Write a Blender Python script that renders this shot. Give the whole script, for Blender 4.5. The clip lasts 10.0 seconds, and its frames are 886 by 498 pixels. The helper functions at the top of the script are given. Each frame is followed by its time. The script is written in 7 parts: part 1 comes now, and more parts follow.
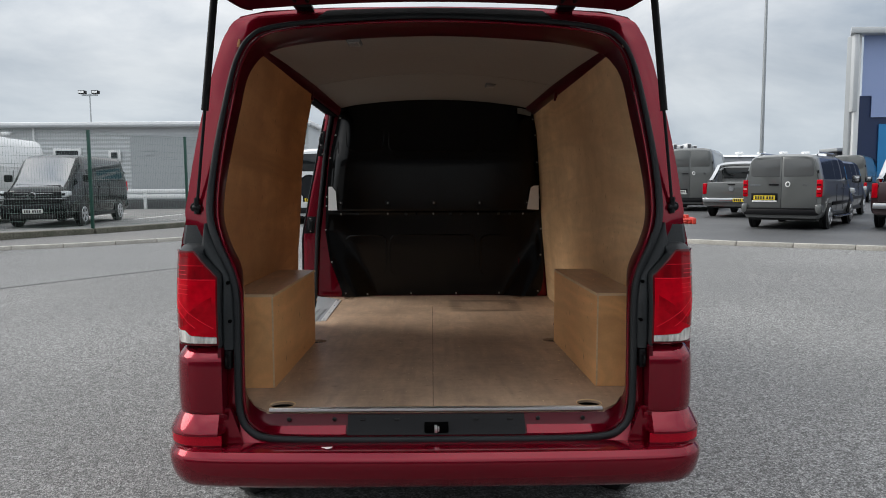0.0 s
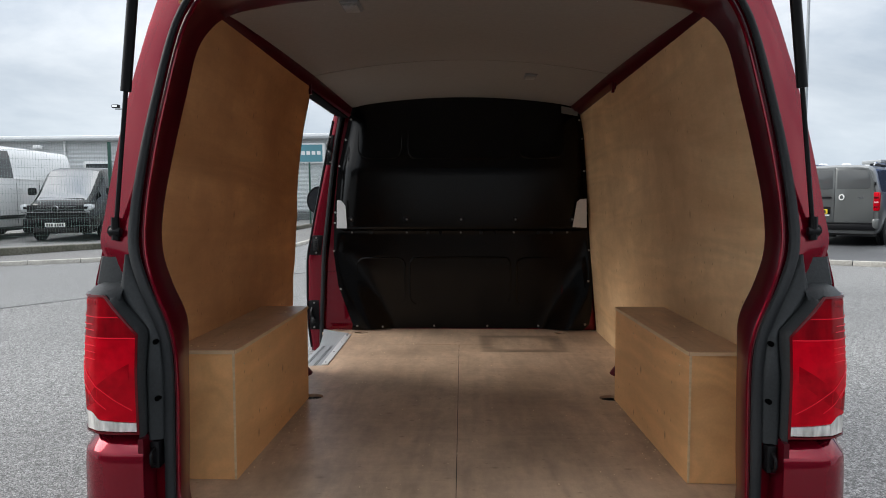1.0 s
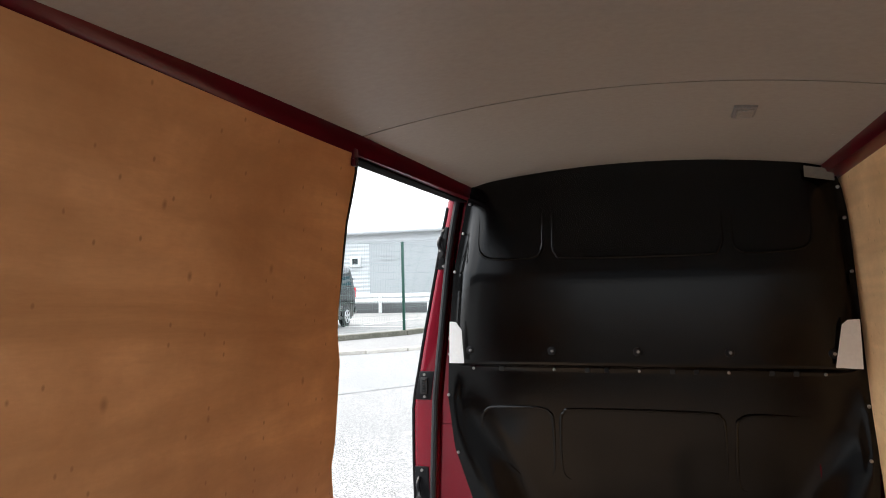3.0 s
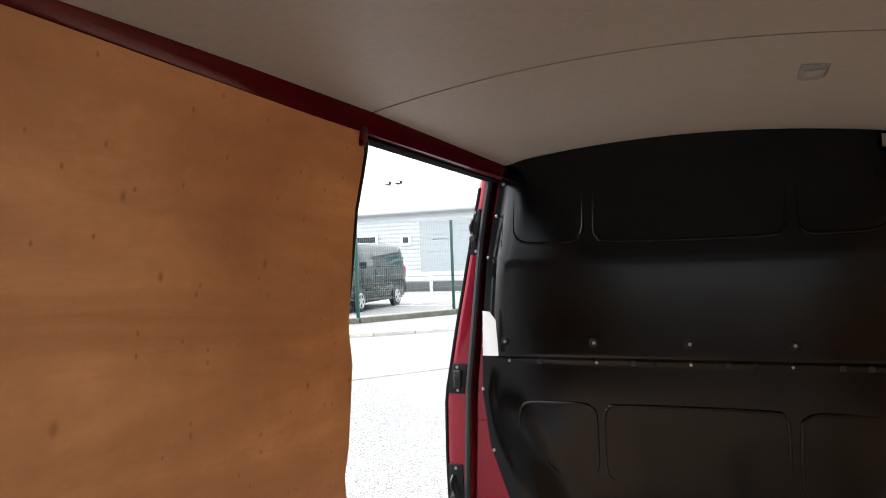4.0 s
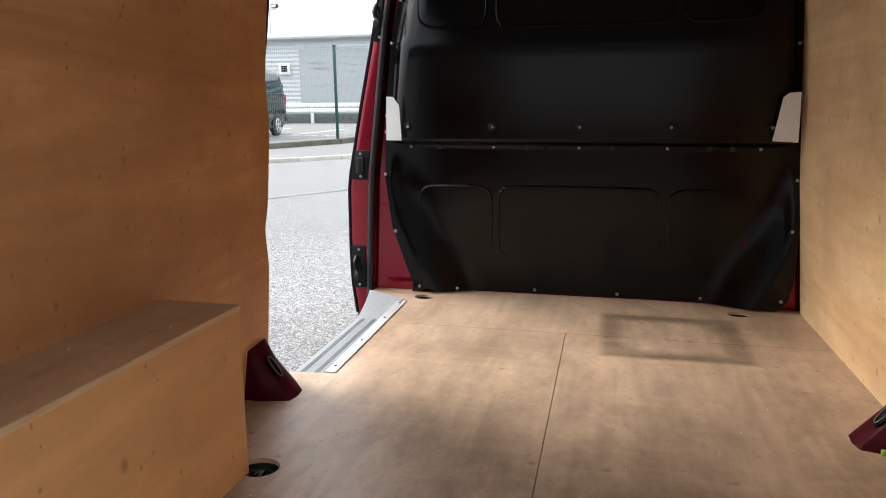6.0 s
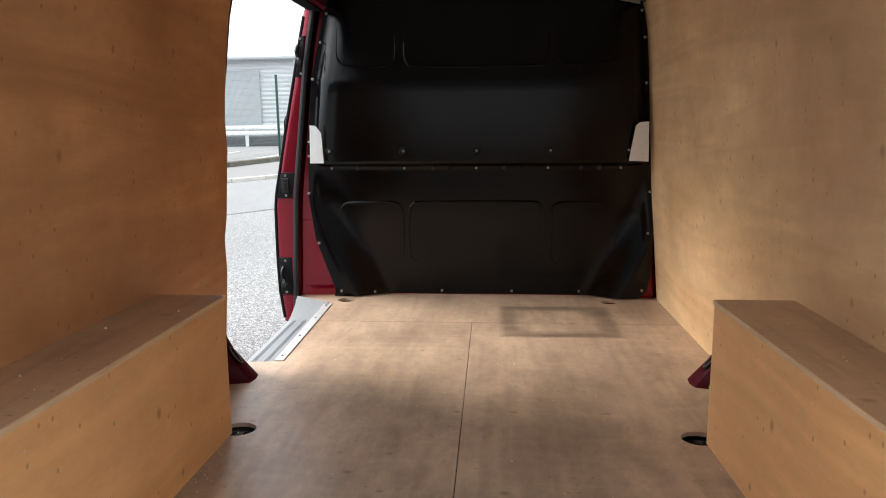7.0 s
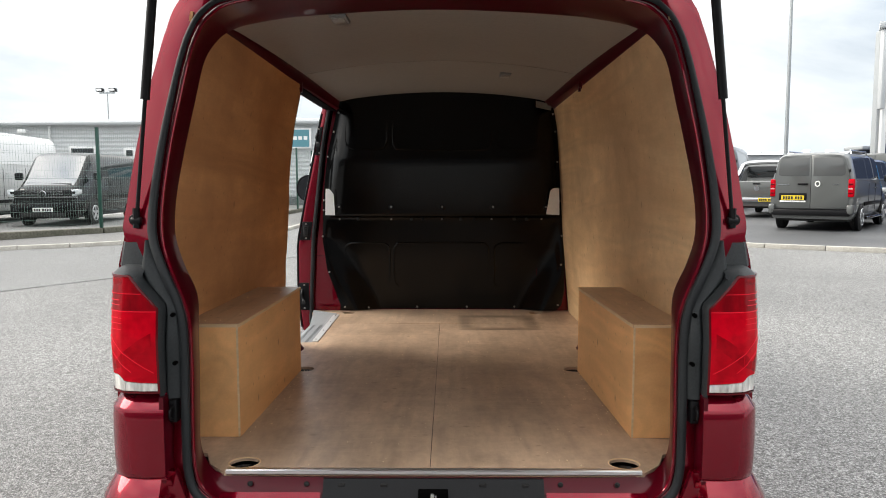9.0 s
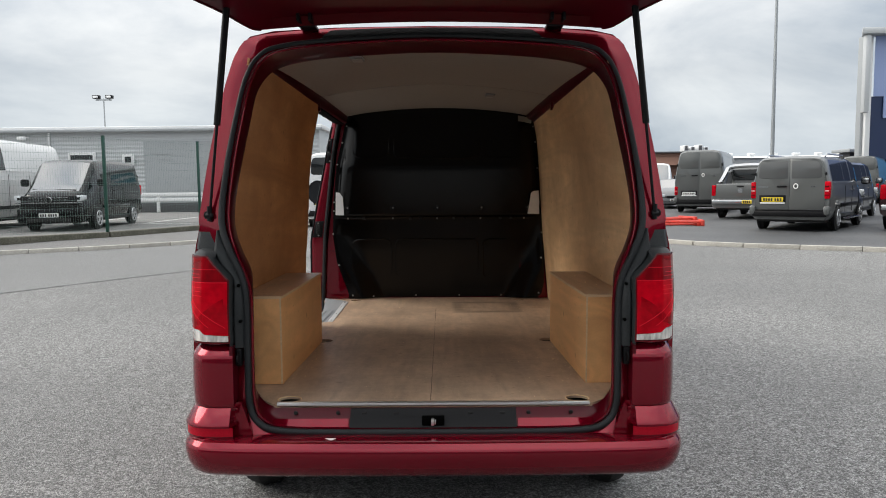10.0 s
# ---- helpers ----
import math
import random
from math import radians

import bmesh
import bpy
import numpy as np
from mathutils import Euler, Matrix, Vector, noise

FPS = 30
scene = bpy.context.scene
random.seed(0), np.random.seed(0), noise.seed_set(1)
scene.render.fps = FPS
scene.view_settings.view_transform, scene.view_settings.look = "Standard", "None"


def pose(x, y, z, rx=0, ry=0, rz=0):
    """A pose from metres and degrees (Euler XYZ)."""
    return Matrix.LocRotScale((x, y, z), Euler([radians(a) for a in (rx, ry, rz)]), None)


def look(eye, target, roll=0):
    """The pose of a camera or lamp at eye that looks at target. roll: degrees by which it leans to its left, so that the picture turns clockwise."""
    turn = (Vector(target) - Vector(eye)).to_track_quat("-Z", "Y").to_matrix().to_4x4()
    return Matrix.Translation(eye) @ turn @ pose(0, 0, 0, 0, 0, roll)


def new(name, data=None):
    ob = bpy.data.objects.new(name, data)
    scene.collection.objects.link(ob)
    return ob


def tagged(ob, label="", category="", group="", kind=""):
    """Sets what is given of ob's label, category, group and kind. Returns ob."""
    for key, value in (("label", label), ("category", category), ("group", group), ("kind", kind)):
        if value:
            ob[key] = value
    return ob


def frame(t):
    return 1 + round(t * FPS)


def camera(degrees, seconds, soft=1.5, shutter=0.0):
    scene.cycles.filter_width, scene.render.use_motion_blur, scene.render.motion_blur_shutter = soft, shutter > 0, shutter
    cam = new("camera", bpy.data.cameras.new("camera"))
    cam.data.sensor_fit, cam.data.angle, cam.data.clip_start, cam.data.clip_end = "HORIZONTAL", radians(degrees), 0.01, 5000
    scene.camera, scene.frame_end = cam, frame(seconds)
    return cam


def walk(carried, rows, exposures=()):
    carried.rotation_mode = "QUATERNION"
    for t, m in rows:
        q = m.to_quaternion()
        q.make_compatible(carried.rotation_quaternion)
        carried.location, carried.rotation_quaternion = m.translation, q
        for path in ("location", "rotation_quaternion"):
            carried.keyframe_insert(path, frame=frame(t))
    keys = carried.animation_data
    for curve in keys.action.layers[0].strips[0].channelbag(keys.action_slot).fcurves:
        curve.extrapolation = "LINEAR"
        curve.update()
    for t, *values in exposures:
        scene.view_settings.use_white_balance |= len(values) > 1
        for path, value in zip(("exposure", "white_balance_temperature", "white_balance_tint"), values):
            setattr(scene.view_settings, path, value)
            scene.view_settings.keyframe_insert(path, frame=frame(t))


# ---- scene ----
cam = camera(63.6, 10.0, soft=1.0)
PATH = [
    (0, (-0.014, -2.348, 1.365), (0.017, -0.356, 1.196), -0.1),
    (0.5, (-0.029, -1.977, 1.383), (-0.024, 0.017, 1.227), 0.0),
    (1, (0.005, -1.546, 1.371), (-0.048, 0.449, 1.238), -0.1),
    (1.5, (0.01, -1.104, 1.375), (-0.156, 0.887, 1.289), -0.3),
    (2, (0.064, -0.698, 1.443), (-0.25, 1.277, 1.416), -0.8),
    (2.5, (0.133, -0.35, 1.51), (-0.341, 1.591, 1.57), -1.0),
    (2.7, (0.142, -0.233, 1.508), (-0.394, 1.692, 1.607), -0.9),
    (3.8, (0.18, 0.127, 1.542), (-0.58, 1.974, 1.647), -1.4),
    (4, (0.163, 0.138, 1.548), (-0.6, 1.986, 1.6), -1.6),
    (4.5, (0.164, 0.145, 1.492), (-0.612, 1.988, 1.427), -1.3),
    (5, (0.147, 0.116, 1.432), (-0.578, 1.969, 1.233), -1.0),
    (5.5, (0.113, 0.063, 1.384), (-0.492, 1.941, 1.057), -0.7),
    (6, (0.114, -0.002, 1.356), (-0.332, 1.906, 0.954), -0.3),
    (6.2, (0.101, -0.07, 1.342), (-0.259, 1.855, 0.934), -0.3),
    (7.3, (0.065, -0.648, 1.395), (-0.03, 1.325, 1.082), -0.3),
    (7.5, (0.06, -0.781, 1.397), (-0.013, 1.196, 1.104), -0.1),
    (8, (0.093, -1.13, 1.377), (0.047, 0.856, 1.146), -0.0),
    (8.5, (0.091, -1.47, 1.398), (0.057, 0.52, 1.201), -0.0),
    (9, (0.044, -1.836, 1.395), (0.027, 0.156, 1.22), -0.0),
    (9.5, (0.064, -2.197, 1.385), (0.055, -0.203, 1.221), -0.2),
    (10, (0.04, -2.518, 1.388), (0.04, -0.525, 1.225), -0.3),
]
walk(cam, [(t, look(eye, target, roll)) for t, eye, target, roll in PATH],
     exposures=[(0.0, -0.06, 6540, 10), (0.5, 0.0, 6480, 10), (1.0, 0.25, 6450, 10), (1.5, 0.7, 6550, 10), (2.0, 1.1, 6500, 10), (2.5, 1.4, 6500, 10), (3.2, 1.62, 6500, 10), (4.0, 1.74, 6500, 10), (4.5, 1.72, 6500, 10), (5.0, 1.45, 6500, 10), (5.5, 1.3, 6500, 10), (6.2, 1.2, 6500, 10), (7.5, 1.3, 6500, 10), (8.0, 1.3, 6500, 10), (8.5, 1.0, 6600, 10), (9.0, 0.72, 6900, 10), (9.5, 0.4, 6900, 10), (10.0, 0.16, 6750, 10)])

# ---- world and light ----
world = bpy.data.worlds.new("overcast_sky")
scene.world = world
world.use_nodes = True
wn, wl = world.node_tree.nodes, world.node_tree.links
wn.clear()
w_out = wn.new("ShaderNodeOutputWorld")
w_bg = wn.new("ShaderNodeBackground")
w_sky = wn.new("ShaderNodeTexSky")
w_sky.sky_type = "NISHITA"
w_sky.sun_disc = False
w_sky.sun_elevation = radians(38)
w_sky.sun_rotation = radians(280)
w_sky.dust_density = 2.0
w_co = wn.new("ShaderNodeTexCoord")
w_map = wn.new("ShaderNodeMapping")
w_map.inputs["Scale"].default_value = (1.0, 1.0, 2.6)
w_noise = wn.new("ShaderNodeTexNoise")
w_noise.inputs["Scale"].default_value = 2.3
w_noise.inputs["Detail"].default_value = 7.0
w_noise.inputs["Roughness"].default_value = 0.55
w_noise.inputs["Distortion"].default_value = 0.4
w_ramp = wn.new("ShaderNodeValToRGB")
w_ramp.color_ramp.elements[0].position = 0.34
w_ramp.color_ramp.elements[0].color = (0.47, 0.53, 0.60, 1)
w_ramp.color_ramp.elements[1].position = 0.62
w_ramp.color_ramp.elements[1].color = (0.97, 0.98, 0.98, 1)
w_gain = wn.new("ShaderNodeVectorMath")
w_gain.operation = "SCALE"
w_gain.inputs["Scale"].default_value = 8.1
w_mix = wn.new("ShaderNodeMixRGB")
w_mix.inputs["Fac"].default_value = 0.9
wl.new(w_co.outputs["Generated"], w_map.inputs["Vector"])
wl.new(w_map.outputs["Vector"], w_noise.inputs["Vector"])
wl.new(w_noise.outputs["Fac"], w_ramp.inputs["Fac"])
wl.new(w_ramp.outputs["Color"], w_gain.inputs[0])
wl.new(w_sky.outputs["Color"], w_mix.inputs["Color1"])
wl.new(w_gain.outputs["Vector"], w_mix.inputs["Color2"])
# an overcast sky is brighter overhead than at the horizon
w_sep = wn.new("ShaderNodeSeparateXYZ")
w_zen = wn.new("ShaderNodeMapRange")
w_zen.inputs["From Min"].default_value, w_zen.inputs["From Max"].default_value = 0.15, 1.0
w_zen.inputs["To Min"].default_value, w_zen.inputs["To Max"].default_value = 1.0, 2.9
w_lift = wn.new("ShaderNodeVectorMath")
w_lift.operation = "SCALE"
wl.new(w_co.outputs["Generated"], w_sep.inputs["Vector"])
wl.new(w_sep.outputs["Z"], w_zen.inputs["Value"])
wl.new(w_zen.outputs["Result"], w_lift.inputs["Scale"])
wl.new(w_mix.outputs["Color"], w_lift.inputs[0])
# towards the horizon the clouds turn blue-grey
w_low = wn.new("ShaderNodeValToRGB")
w_low.color_ramp.elements[0].position, w_low.color_ramp.elements[0].color = 0.02, (0.80, 0.88, 0.965, 1)
w_low.color_ramp.elements[1].position, w_low.color_ramp.elements[1].color = 0.30, (1.0, 1.0, 1.0, 1)
w_tint = wn.new("ShaderNodeMixRGB")
w_tint.blend_type = "MULTIPLY"
w_tint.inputs["Fac"].default_value = 1.0
wl.new(w_sep.outputs["Z"], w_low.inputs["Fac"])
wl.new(w_lift.outputs["Vector"], w_tint.inputs["Color1"])
wl.new(w_low.outputs["Color"], w_tint.inputs["Color2"])
wl.new(w_tint.outputs["Color"], w_bg.inputs["Color"])
w_bg.inputs["Strength"].default_value = 0.11
wl.new(w_bg.outputs["Background"], w_out.inputs["Surface"])

sun_data = bpy.data.lights.new("sun", "SUN")
sun_data.energy = 1.9
sun_data.angle = radians(35)
sun_data.color = (1.0, 0.97, 0.92)
sun = new("sun", sun_data)
sun.matrix_world = look((-20, 2, 16), (0, 0, 0))

# ---- materials ----
def material(name, color, rough=0.6, metal=0.0, grain=0.0, scale=40.0, stretch=(1, 1, 1), bump=0.0, dirt=0.0,
             dirt_color=(0.05, 0.045, 0.04), dirt_scale=3.0, coat=0.0, spec=0.5, rough_var=0.0, rand=0.0):
    """A principled surface with fine grain, larger stains, relief and gloss that varies."""
    m = bpy.data.materials.new(name)
    m.use_nodes = True
    n, l = m.node_tree.nodes, m.node_tree.links
    b = n["Principled BSDF"]
    b.inputs["Base Color"].default_value = (*color, 1)
    b.inputs["Roughness"].default_value = rough
    b.inputs["Metallic"].default_value = metal
    b.inputs["Specular IOR Level"].default_value = spec
    b.inputs["Coat Weight"].default_value = coat
    b.inputs["Coat Roughness"].default_value = 0.03
    co = n.new("ShaderNodeTexCoord")
    mp = n.new("ShaderNodeMapping")
    mp.inputs["Scale"].default_value = stretch
    l.new(co.outputs["Object"], mp.inputs["Vector"])
    fine = n.new("ShaderNodeTexNoise")
    fine.inputs["Scale"].default_value = scale
    fine.inputs["Detail"].default_value = 6
    l.new(mp.outputs["Vector"], fine.inputs["Vector"])
    big = n.new("ShaderNodeTexNoise")
    big.inputs["Scale"].default_value = dirt_scale
    big.inputs["Detail"].default_value = 5
    l.new(mp.outputs["Vector"], big.inputs["Vector"])
    last = None
    if grain or rand:
        hsv = n.new("ShaderNodeHueSaturation")
        hsv.inputs["Color"].default_value = (*color, 1)
        mr = n.new("ShaderNodeMapRange")
        mr.inputs["From Min"].default_value, mr.inputs["From Max"].default_value = 0.3, 0.7
        mr.inputs["To Min"].default_value, mr.inputs["To Max"].default_value = 1 - grain, 1 + grain
        l.new(fine.outputs["Fac"], mr.inputs["Value"])
        val = mr.outputs["Result"]
        if rand:
            info = n.new("ShaderNodeObjectInfo")
            mr2 = n.new("ShaderNodeMapRange")
            mr2.inputs["To Min"].default_value, mr2.inputs["To Max"].default_value = 1 - rand, 1 + rand
            l.new(info.outputs["Random"], mr2.inputs["Value"])
            mul = n.new("ShaderNodeMath")
            mul.operation = "MULTIPLY"
            l.new(val, mul.inputs[0])
            l.new(mr2.outputs["Result"], mul.inputs[1])
            val = mul.outputs["Value"]
        l.new(val, hsv.inputs["Value"])
        last = hsv.outputs["Color"]
    if dirt:
        mr3 = n.new("ShaderNodeMapRange")
        mr3.inputs["From Min"].default_value, mr3.inputs["From Max"].default_value = 0.45, 0.75
        mr3.inputs["To Max"].default_value = dirt
        l.new(big.outputs["Fac"], mr3.inputs["Value"])
        mx = n.new("ShaderNodeMixRGB")
        mx.inputs["Color1"].default_value = (*color, 1)
        mx.inputs["Color2"].default_value = (*dirt_color, 1)
        l.new(mr3.outputs["Result"], mx.inputs["Fac"])
        if last:
            l.new(last, mx.inputs["Color1"])
        last = mx.outputs["Color"]
    if last:
        l.new(last, b.inputs["Base Color"])
    if rough_var:
        mr4 = n.new("ShaderNodeMapRange")
        mr4.inputs["From Min"].default_value, mr4.inputs["From Max"].default_value = 0.3, 0.7
        mr4.inputs["To Min"].default_value, mr4.inputs["To Max"].default_value = rough - rough_var, rough + rough_var
        l.new(big.outputs["Fac"], mr4.inputs["Value"])
        l.new(mr4.outputs["Result"], b.inputs["Roughness"])
    if bump:
        bp = n.new("ShaderNodeBump")
        bp.inputs["Strength"].default_value = bump
        bp.inputs["Distance"].default_value = 0.01
        l.new(fine.outputs["Fac"], bp.inputs["Height"])
        l.new(bp.outputs["Normal"], b.inputs["Normal"])
    return m


def plywood(name, light, dark, grain_axis, rough=0.55, stain=0.0, knots=0.62, stain_color=(0.10, 0.07, 0.045), stain_scale=2.2, mark=None, face="yz", rings=0.05, bands=0.05):
    """Rotary-cut plywood: long soft figure along grain_axis, fine pores, small dark knots, scuffs."""
    m = bpy.data.materials.new(name)
    m.use_nodes = True
    n, l = m.node_tree.nodes, m.node_tree.links
    b = n["Principled BSDF"]
    co = n.new("ShaderNodeTexCoord")
    squash = [1.0, 1.0, 1.0]
    squash["xyz".index(grain_axis)] = 0.22
    mp = n.new("ShaderNodeMapping")
    mp.inputs["Scale"].default_value = squash
    l.new(co.outputs["Object"], mp.inputs["Vector"])
    figure = n.new("ShaderNodeTexNoise")
    figure.inputs["Scale"].default_value = 5.0
    figure.inputs["Detail"].default_value = 9
    figure.inputs["Roughness"].default_value = 0.62
    figure.inputs["Distortion"].default_value = 0.9
    l.new(mp.outputs["Vector"], figure.inputs["Vector"])
    ramp = n.new("ShaderNodeValToRGB")
    ramp.color_ramp.elements[0].position, ramp.color_ramp.elements[0].color = 0.30, (*dark, 1)
    ramp.color_ramp.elements[1].position, ramp.color_ramp.elements[1].color = 0.66, (*light, 1)
    l.new(figure.outputs["Fac"], ramp.inputs["Fac"])
    fine_sq = [160.0, 160.0, 160.0]
    fine_sq["xyz".index(grain_axis)] = 30.0
    mp2 = n.new("ShaderNodeMapping")
    mp2.inputs["Scale"].default_value = fine_sq
    l.new(co.outputs["Object"], mp2.inputs["Vector"])
    pores = n.new("ShaderNodeTexNoise")
    pores.inputs["Scale"].default_value = 1.0
    pores.inputs["Detail"].default_value = 3
    l.new(mp2.outputs["Vector"], pores.inputs["Vector"])
    pr = n.new("ShaderNodeMapRange")
    pr.inputs["From Min"].default_value, pr.inputs["From Max"].default_value = 0.3, 0.7
    pr.inputs["To Min"].default_value, pr.inputs["To Max"].default_value = 0.965, 1.025
    l.new(pores.outputs["Fac"], pr.inputs["Value"])
    # growth rings cut by the knife: fine contour lines of a slow noise
    slow_sq = [1.0, 1.0, 1.0]
    slow_sq["xyz".index(grain_axis)] = 0.13
    mp4 = n.new("ShaderNodeMapping")
    mp4.inputs["Scale"].default_value = slow_sq
    l.new(co.outputs["Object"], mp4.inputs["Vector"])
    slow = n.new("ShaderNodeTexNoise")
    slow.inputs["Scale"].default_value = 2.6
    slow.inputs["Detail"].default_value = 3.0
    slow.inputs["Roughness"].default_value = 0.45
    l.new(mp4.outputs["Vector"], slow.inputs["Vector"])
    ring_k = n.new("ShaderNodeMath")
    ring_k.operation = "MULTIPLY"
    ring_k.inputs[1].default_value = 95.0
    l.new(slow.outputs["Fac"], ring_k.inputs[0])
    ring_s = n.new("ShaderNodeMath")
    ring_s.operation = "SINE"
    l.new(ring_k.outputs["Value"], ring_s.inputs[0])
    ring_r = n.new("ShaderNodeMapRange")
    ring_r.inputs["From Min"].default_value = -1.0
    ring_r.inputs["To Min"].default_value, ring_r.inputs["To Max"].default_value = 1.0 - rings, 1.0 + rings * 0.6
    l.new(ring_s.outputs["Value"], ring_r.inputs["Value"])
    # broad soft bands of the same growth pattern
    band_k = n.new("ShaderNodeMath")
    band_k.operation = "MULTIPLY"
    band_k.inputs[1].default_value = 26.0
    l.new(slow.outputs["Fac"], band_k.inputs[0])
    band_s = n.new("ShaderNodeMath")
    band_s.operation = "SINE"
    l.new(band_k.outputs["Value"], band_s.inputs[0])
    band_r = n.new("ShaderNodeMapRange")
    band_r.inputs["From Min"].default_value = -1.0
    band_r.inputs["To Min"].default_value, band_r.inputs["To Max"].default_value = 1.0 - bands, 1.0 + bands
    l.new(band_s.outputs["Value"], band_r.inputs["Value"])
    with_bands = n.new("ShaderNodeMath")
    with_bands.operation = "MULTIPLY"
    l.new(pr.outputs["Result"], with_bands.inputs[0])
    l.new(band_r.outputs["Result"], with_bands.inputs[1])
    both = n.new("ShaderNodeMath")
    both.operation = "MULTIPLY"
    l.new(with_bands.outputs["Value"], both.inputs[0])
    l.new(ring_r.outputs["Result"], both.inputs[1])
    hsv = n.new("ShaderNodeHueSaturation")
    l.new(ramp.outputs["Color"], hsv.inputs["Color"])
    l.new(both.outputs["Value"], hsv.inputs["Value"])
    # knots: sparse cells on the sheet's face, short flecks across the grain
    ksep = n.new("ShaderNodeSeparateXYZ")
    l.new(co.outputs["Object"], ksep.inputs["Vector"])
    kcom = n.new("ShaderNodeCombineXYZ")
    across = face.replace(grain_axis, "")
    for axis, socket, size in ((grain_axis, "X", 11.0), (across, "Y", 7.5)):
        km = n.new("ShaderNodeMath")
        km.operation = "MULTIPLY"
        km.inputs[1].default_value = size
        l.new(ksep.outputs[axis.upper()], km.inputs[0])
        l.new(km.outputs["Value"], kcom.inputs[socket])
    vor = n.new("ShaderNodeTexVoronoi")
    vor.voronoi_dimensions = "2D"
    vor.inputs["Scale"].default_value = 1.0
    l.new(kcom.outputs["Vector"], vor.inputs["Vector"])
    kr = n.new("ShaderNodeMapRange")
    kr.inputs["From Min"].default_value, kr.inputs["From Max"].default_value = 0.02, 0.105
    kr.inputs["To Min"].default_value, kr.inputs["To Max"].default_value = knots, 0.0
    pick = n.new("ShaderNodeMath")
    pick.operation = "GREATER_THAN"
    pick.inputs[1].default_value = 0.83
    vsep = n.new("ShaderNodeSeparateColor")
    l.new(vor.outputs["Color"], vsep.inputs["Color"])
    l.new(vsep.outputs["Red"], pick.inputs[0])
    kbig = n.new("ShaderNodeMapRange")
    kbig.inputs["To Min"].default_value, kbig.inputs["To Max"].default_value = 0.3, 1.3
    l.new(vsep.outputs["Green"], kbig.inputs["Value"])
    kdiv = n.new("ShaderNodeMath")
    kdiv.operation = "DIVIDE"
    l.new(vor.outputs["Distance"], kdiv.inputs[0])
    l.new(kbig.outputs["Result"], kdiv.inputs[1])
    l.new(kdiv.outputs["Value"], kr.inputs["Value"])
    kmul = n.new("ShaderNodeMath")
    kmul.operation = "MULTIPLY"
    l.new(kr.outputs["Result"], kmul.inputs[0])
    l.new(pick.outputs["Value"], kmul.inputs[1])
    kmix = n.new("ShaderNodeMixRGB")
    kmix.inputs["Color2"].default_value = (dark[0] * 0.42, dark[1] * 0.36, dark[2] * 0.3, 1)
    l.new(kmul.outputs["Value"], kmix.inputs["Fac"])
    l.new(hsv.outputs["Color"], kmix.inputs["Color1"])
    last = kmix.outputs["Color"]
    fleck = n.new("ShaderNodeTexVoronoi")
    fleck.voronoi_dimensions = "2D"
    fleck.inputs["Scale"].default_value = 2.7
    l.new(kcom.outputs["Vector"], fleck.inputs["Vector"])
    fsep = n.new("ShaderNodeSeparateColor")
    l.new(fleck.outputs["Color"], fsep.inputs["Color"])
    fr_ = n.new("ShaderNodeMapRange")
    fr_.inputs["From Min"].default_value, fr_.inputs["From Max"].default_value = 0.05, 0.13
    fr_.inputs["To Min"].default_value, fr_.inputs["To Max"].default_value = 0.55, 0.0
    l.new(fleck.outputs["Distance"], fr_.inputs["Value"])
    fpick = n.new("ShaderNodeMath")
    fpick.operation = "GREATER_THAN"
    fpick.inputs[1].default_value = 0.91
    l.new(fsep.outputs["Red"], fpick.inputs[0])
    fmul = n.new("ShaderNodeMath")
    fmul.operation = "MULTIPLY"
    l.new(fr_.outputs["Result"], fmul.inputs[0])
    l.new(fpick.outputs["Value"], fmul.inputs[1])
    fmix = n.new("ShaderNodeMixRGB")
    fmix.inputs["Color2"].default_value = (dark[0] * 0.4, dark[1] * 0.34, dark[2] * 0.28, 1)
    l.new(fmul.outputs["Value"], fmix.inputs["Fac"])
    l.new(last, fmix.inputs["Color1"])
    last = fmix.outputs["Color"]
    if stain:
        sn = n.new("ShaderNodeTexNoise")
        sn.inputs["Scale"].default_value = stain_scale
        sn.inputs["Detail"].default_value = 12
        sn.inputs["Roughness"].default_value = 0.78 if face == "xy" else 0.66
        smap = n.new("ShaderNodeMapping")
        smap.inputs["Scale"].default_value = [1.6 if face == "xy" and a != grain_axis else 1.0 for a in "xyz"]
        l.new(co.outputs["Object"], smap.inputs["Vector"])
        l.new(smap.outputs["Vector"], sn.inputs["Vector"])
        sr = n.new("ShaderNodeMapRange")
        sr.inputs["From Min"].default_value, sr.inputs["From Max"].default_value = 0.36, 0.66
        sr.inputs["To Max"].default_value = stain
        l.new(sn.outputs["Fac"], sr.inputs["Value"])
        sm = n.new("ShaderNodeMixRGB")
        sm.inputs["Color2"].default_value = (*stain_color, 1)
        l.new(sr.outputs["Result"], sm.inputs["Fac"])
        l.new(last, sm.inputs["Color1"])
        last = sm.outputs["Color"]
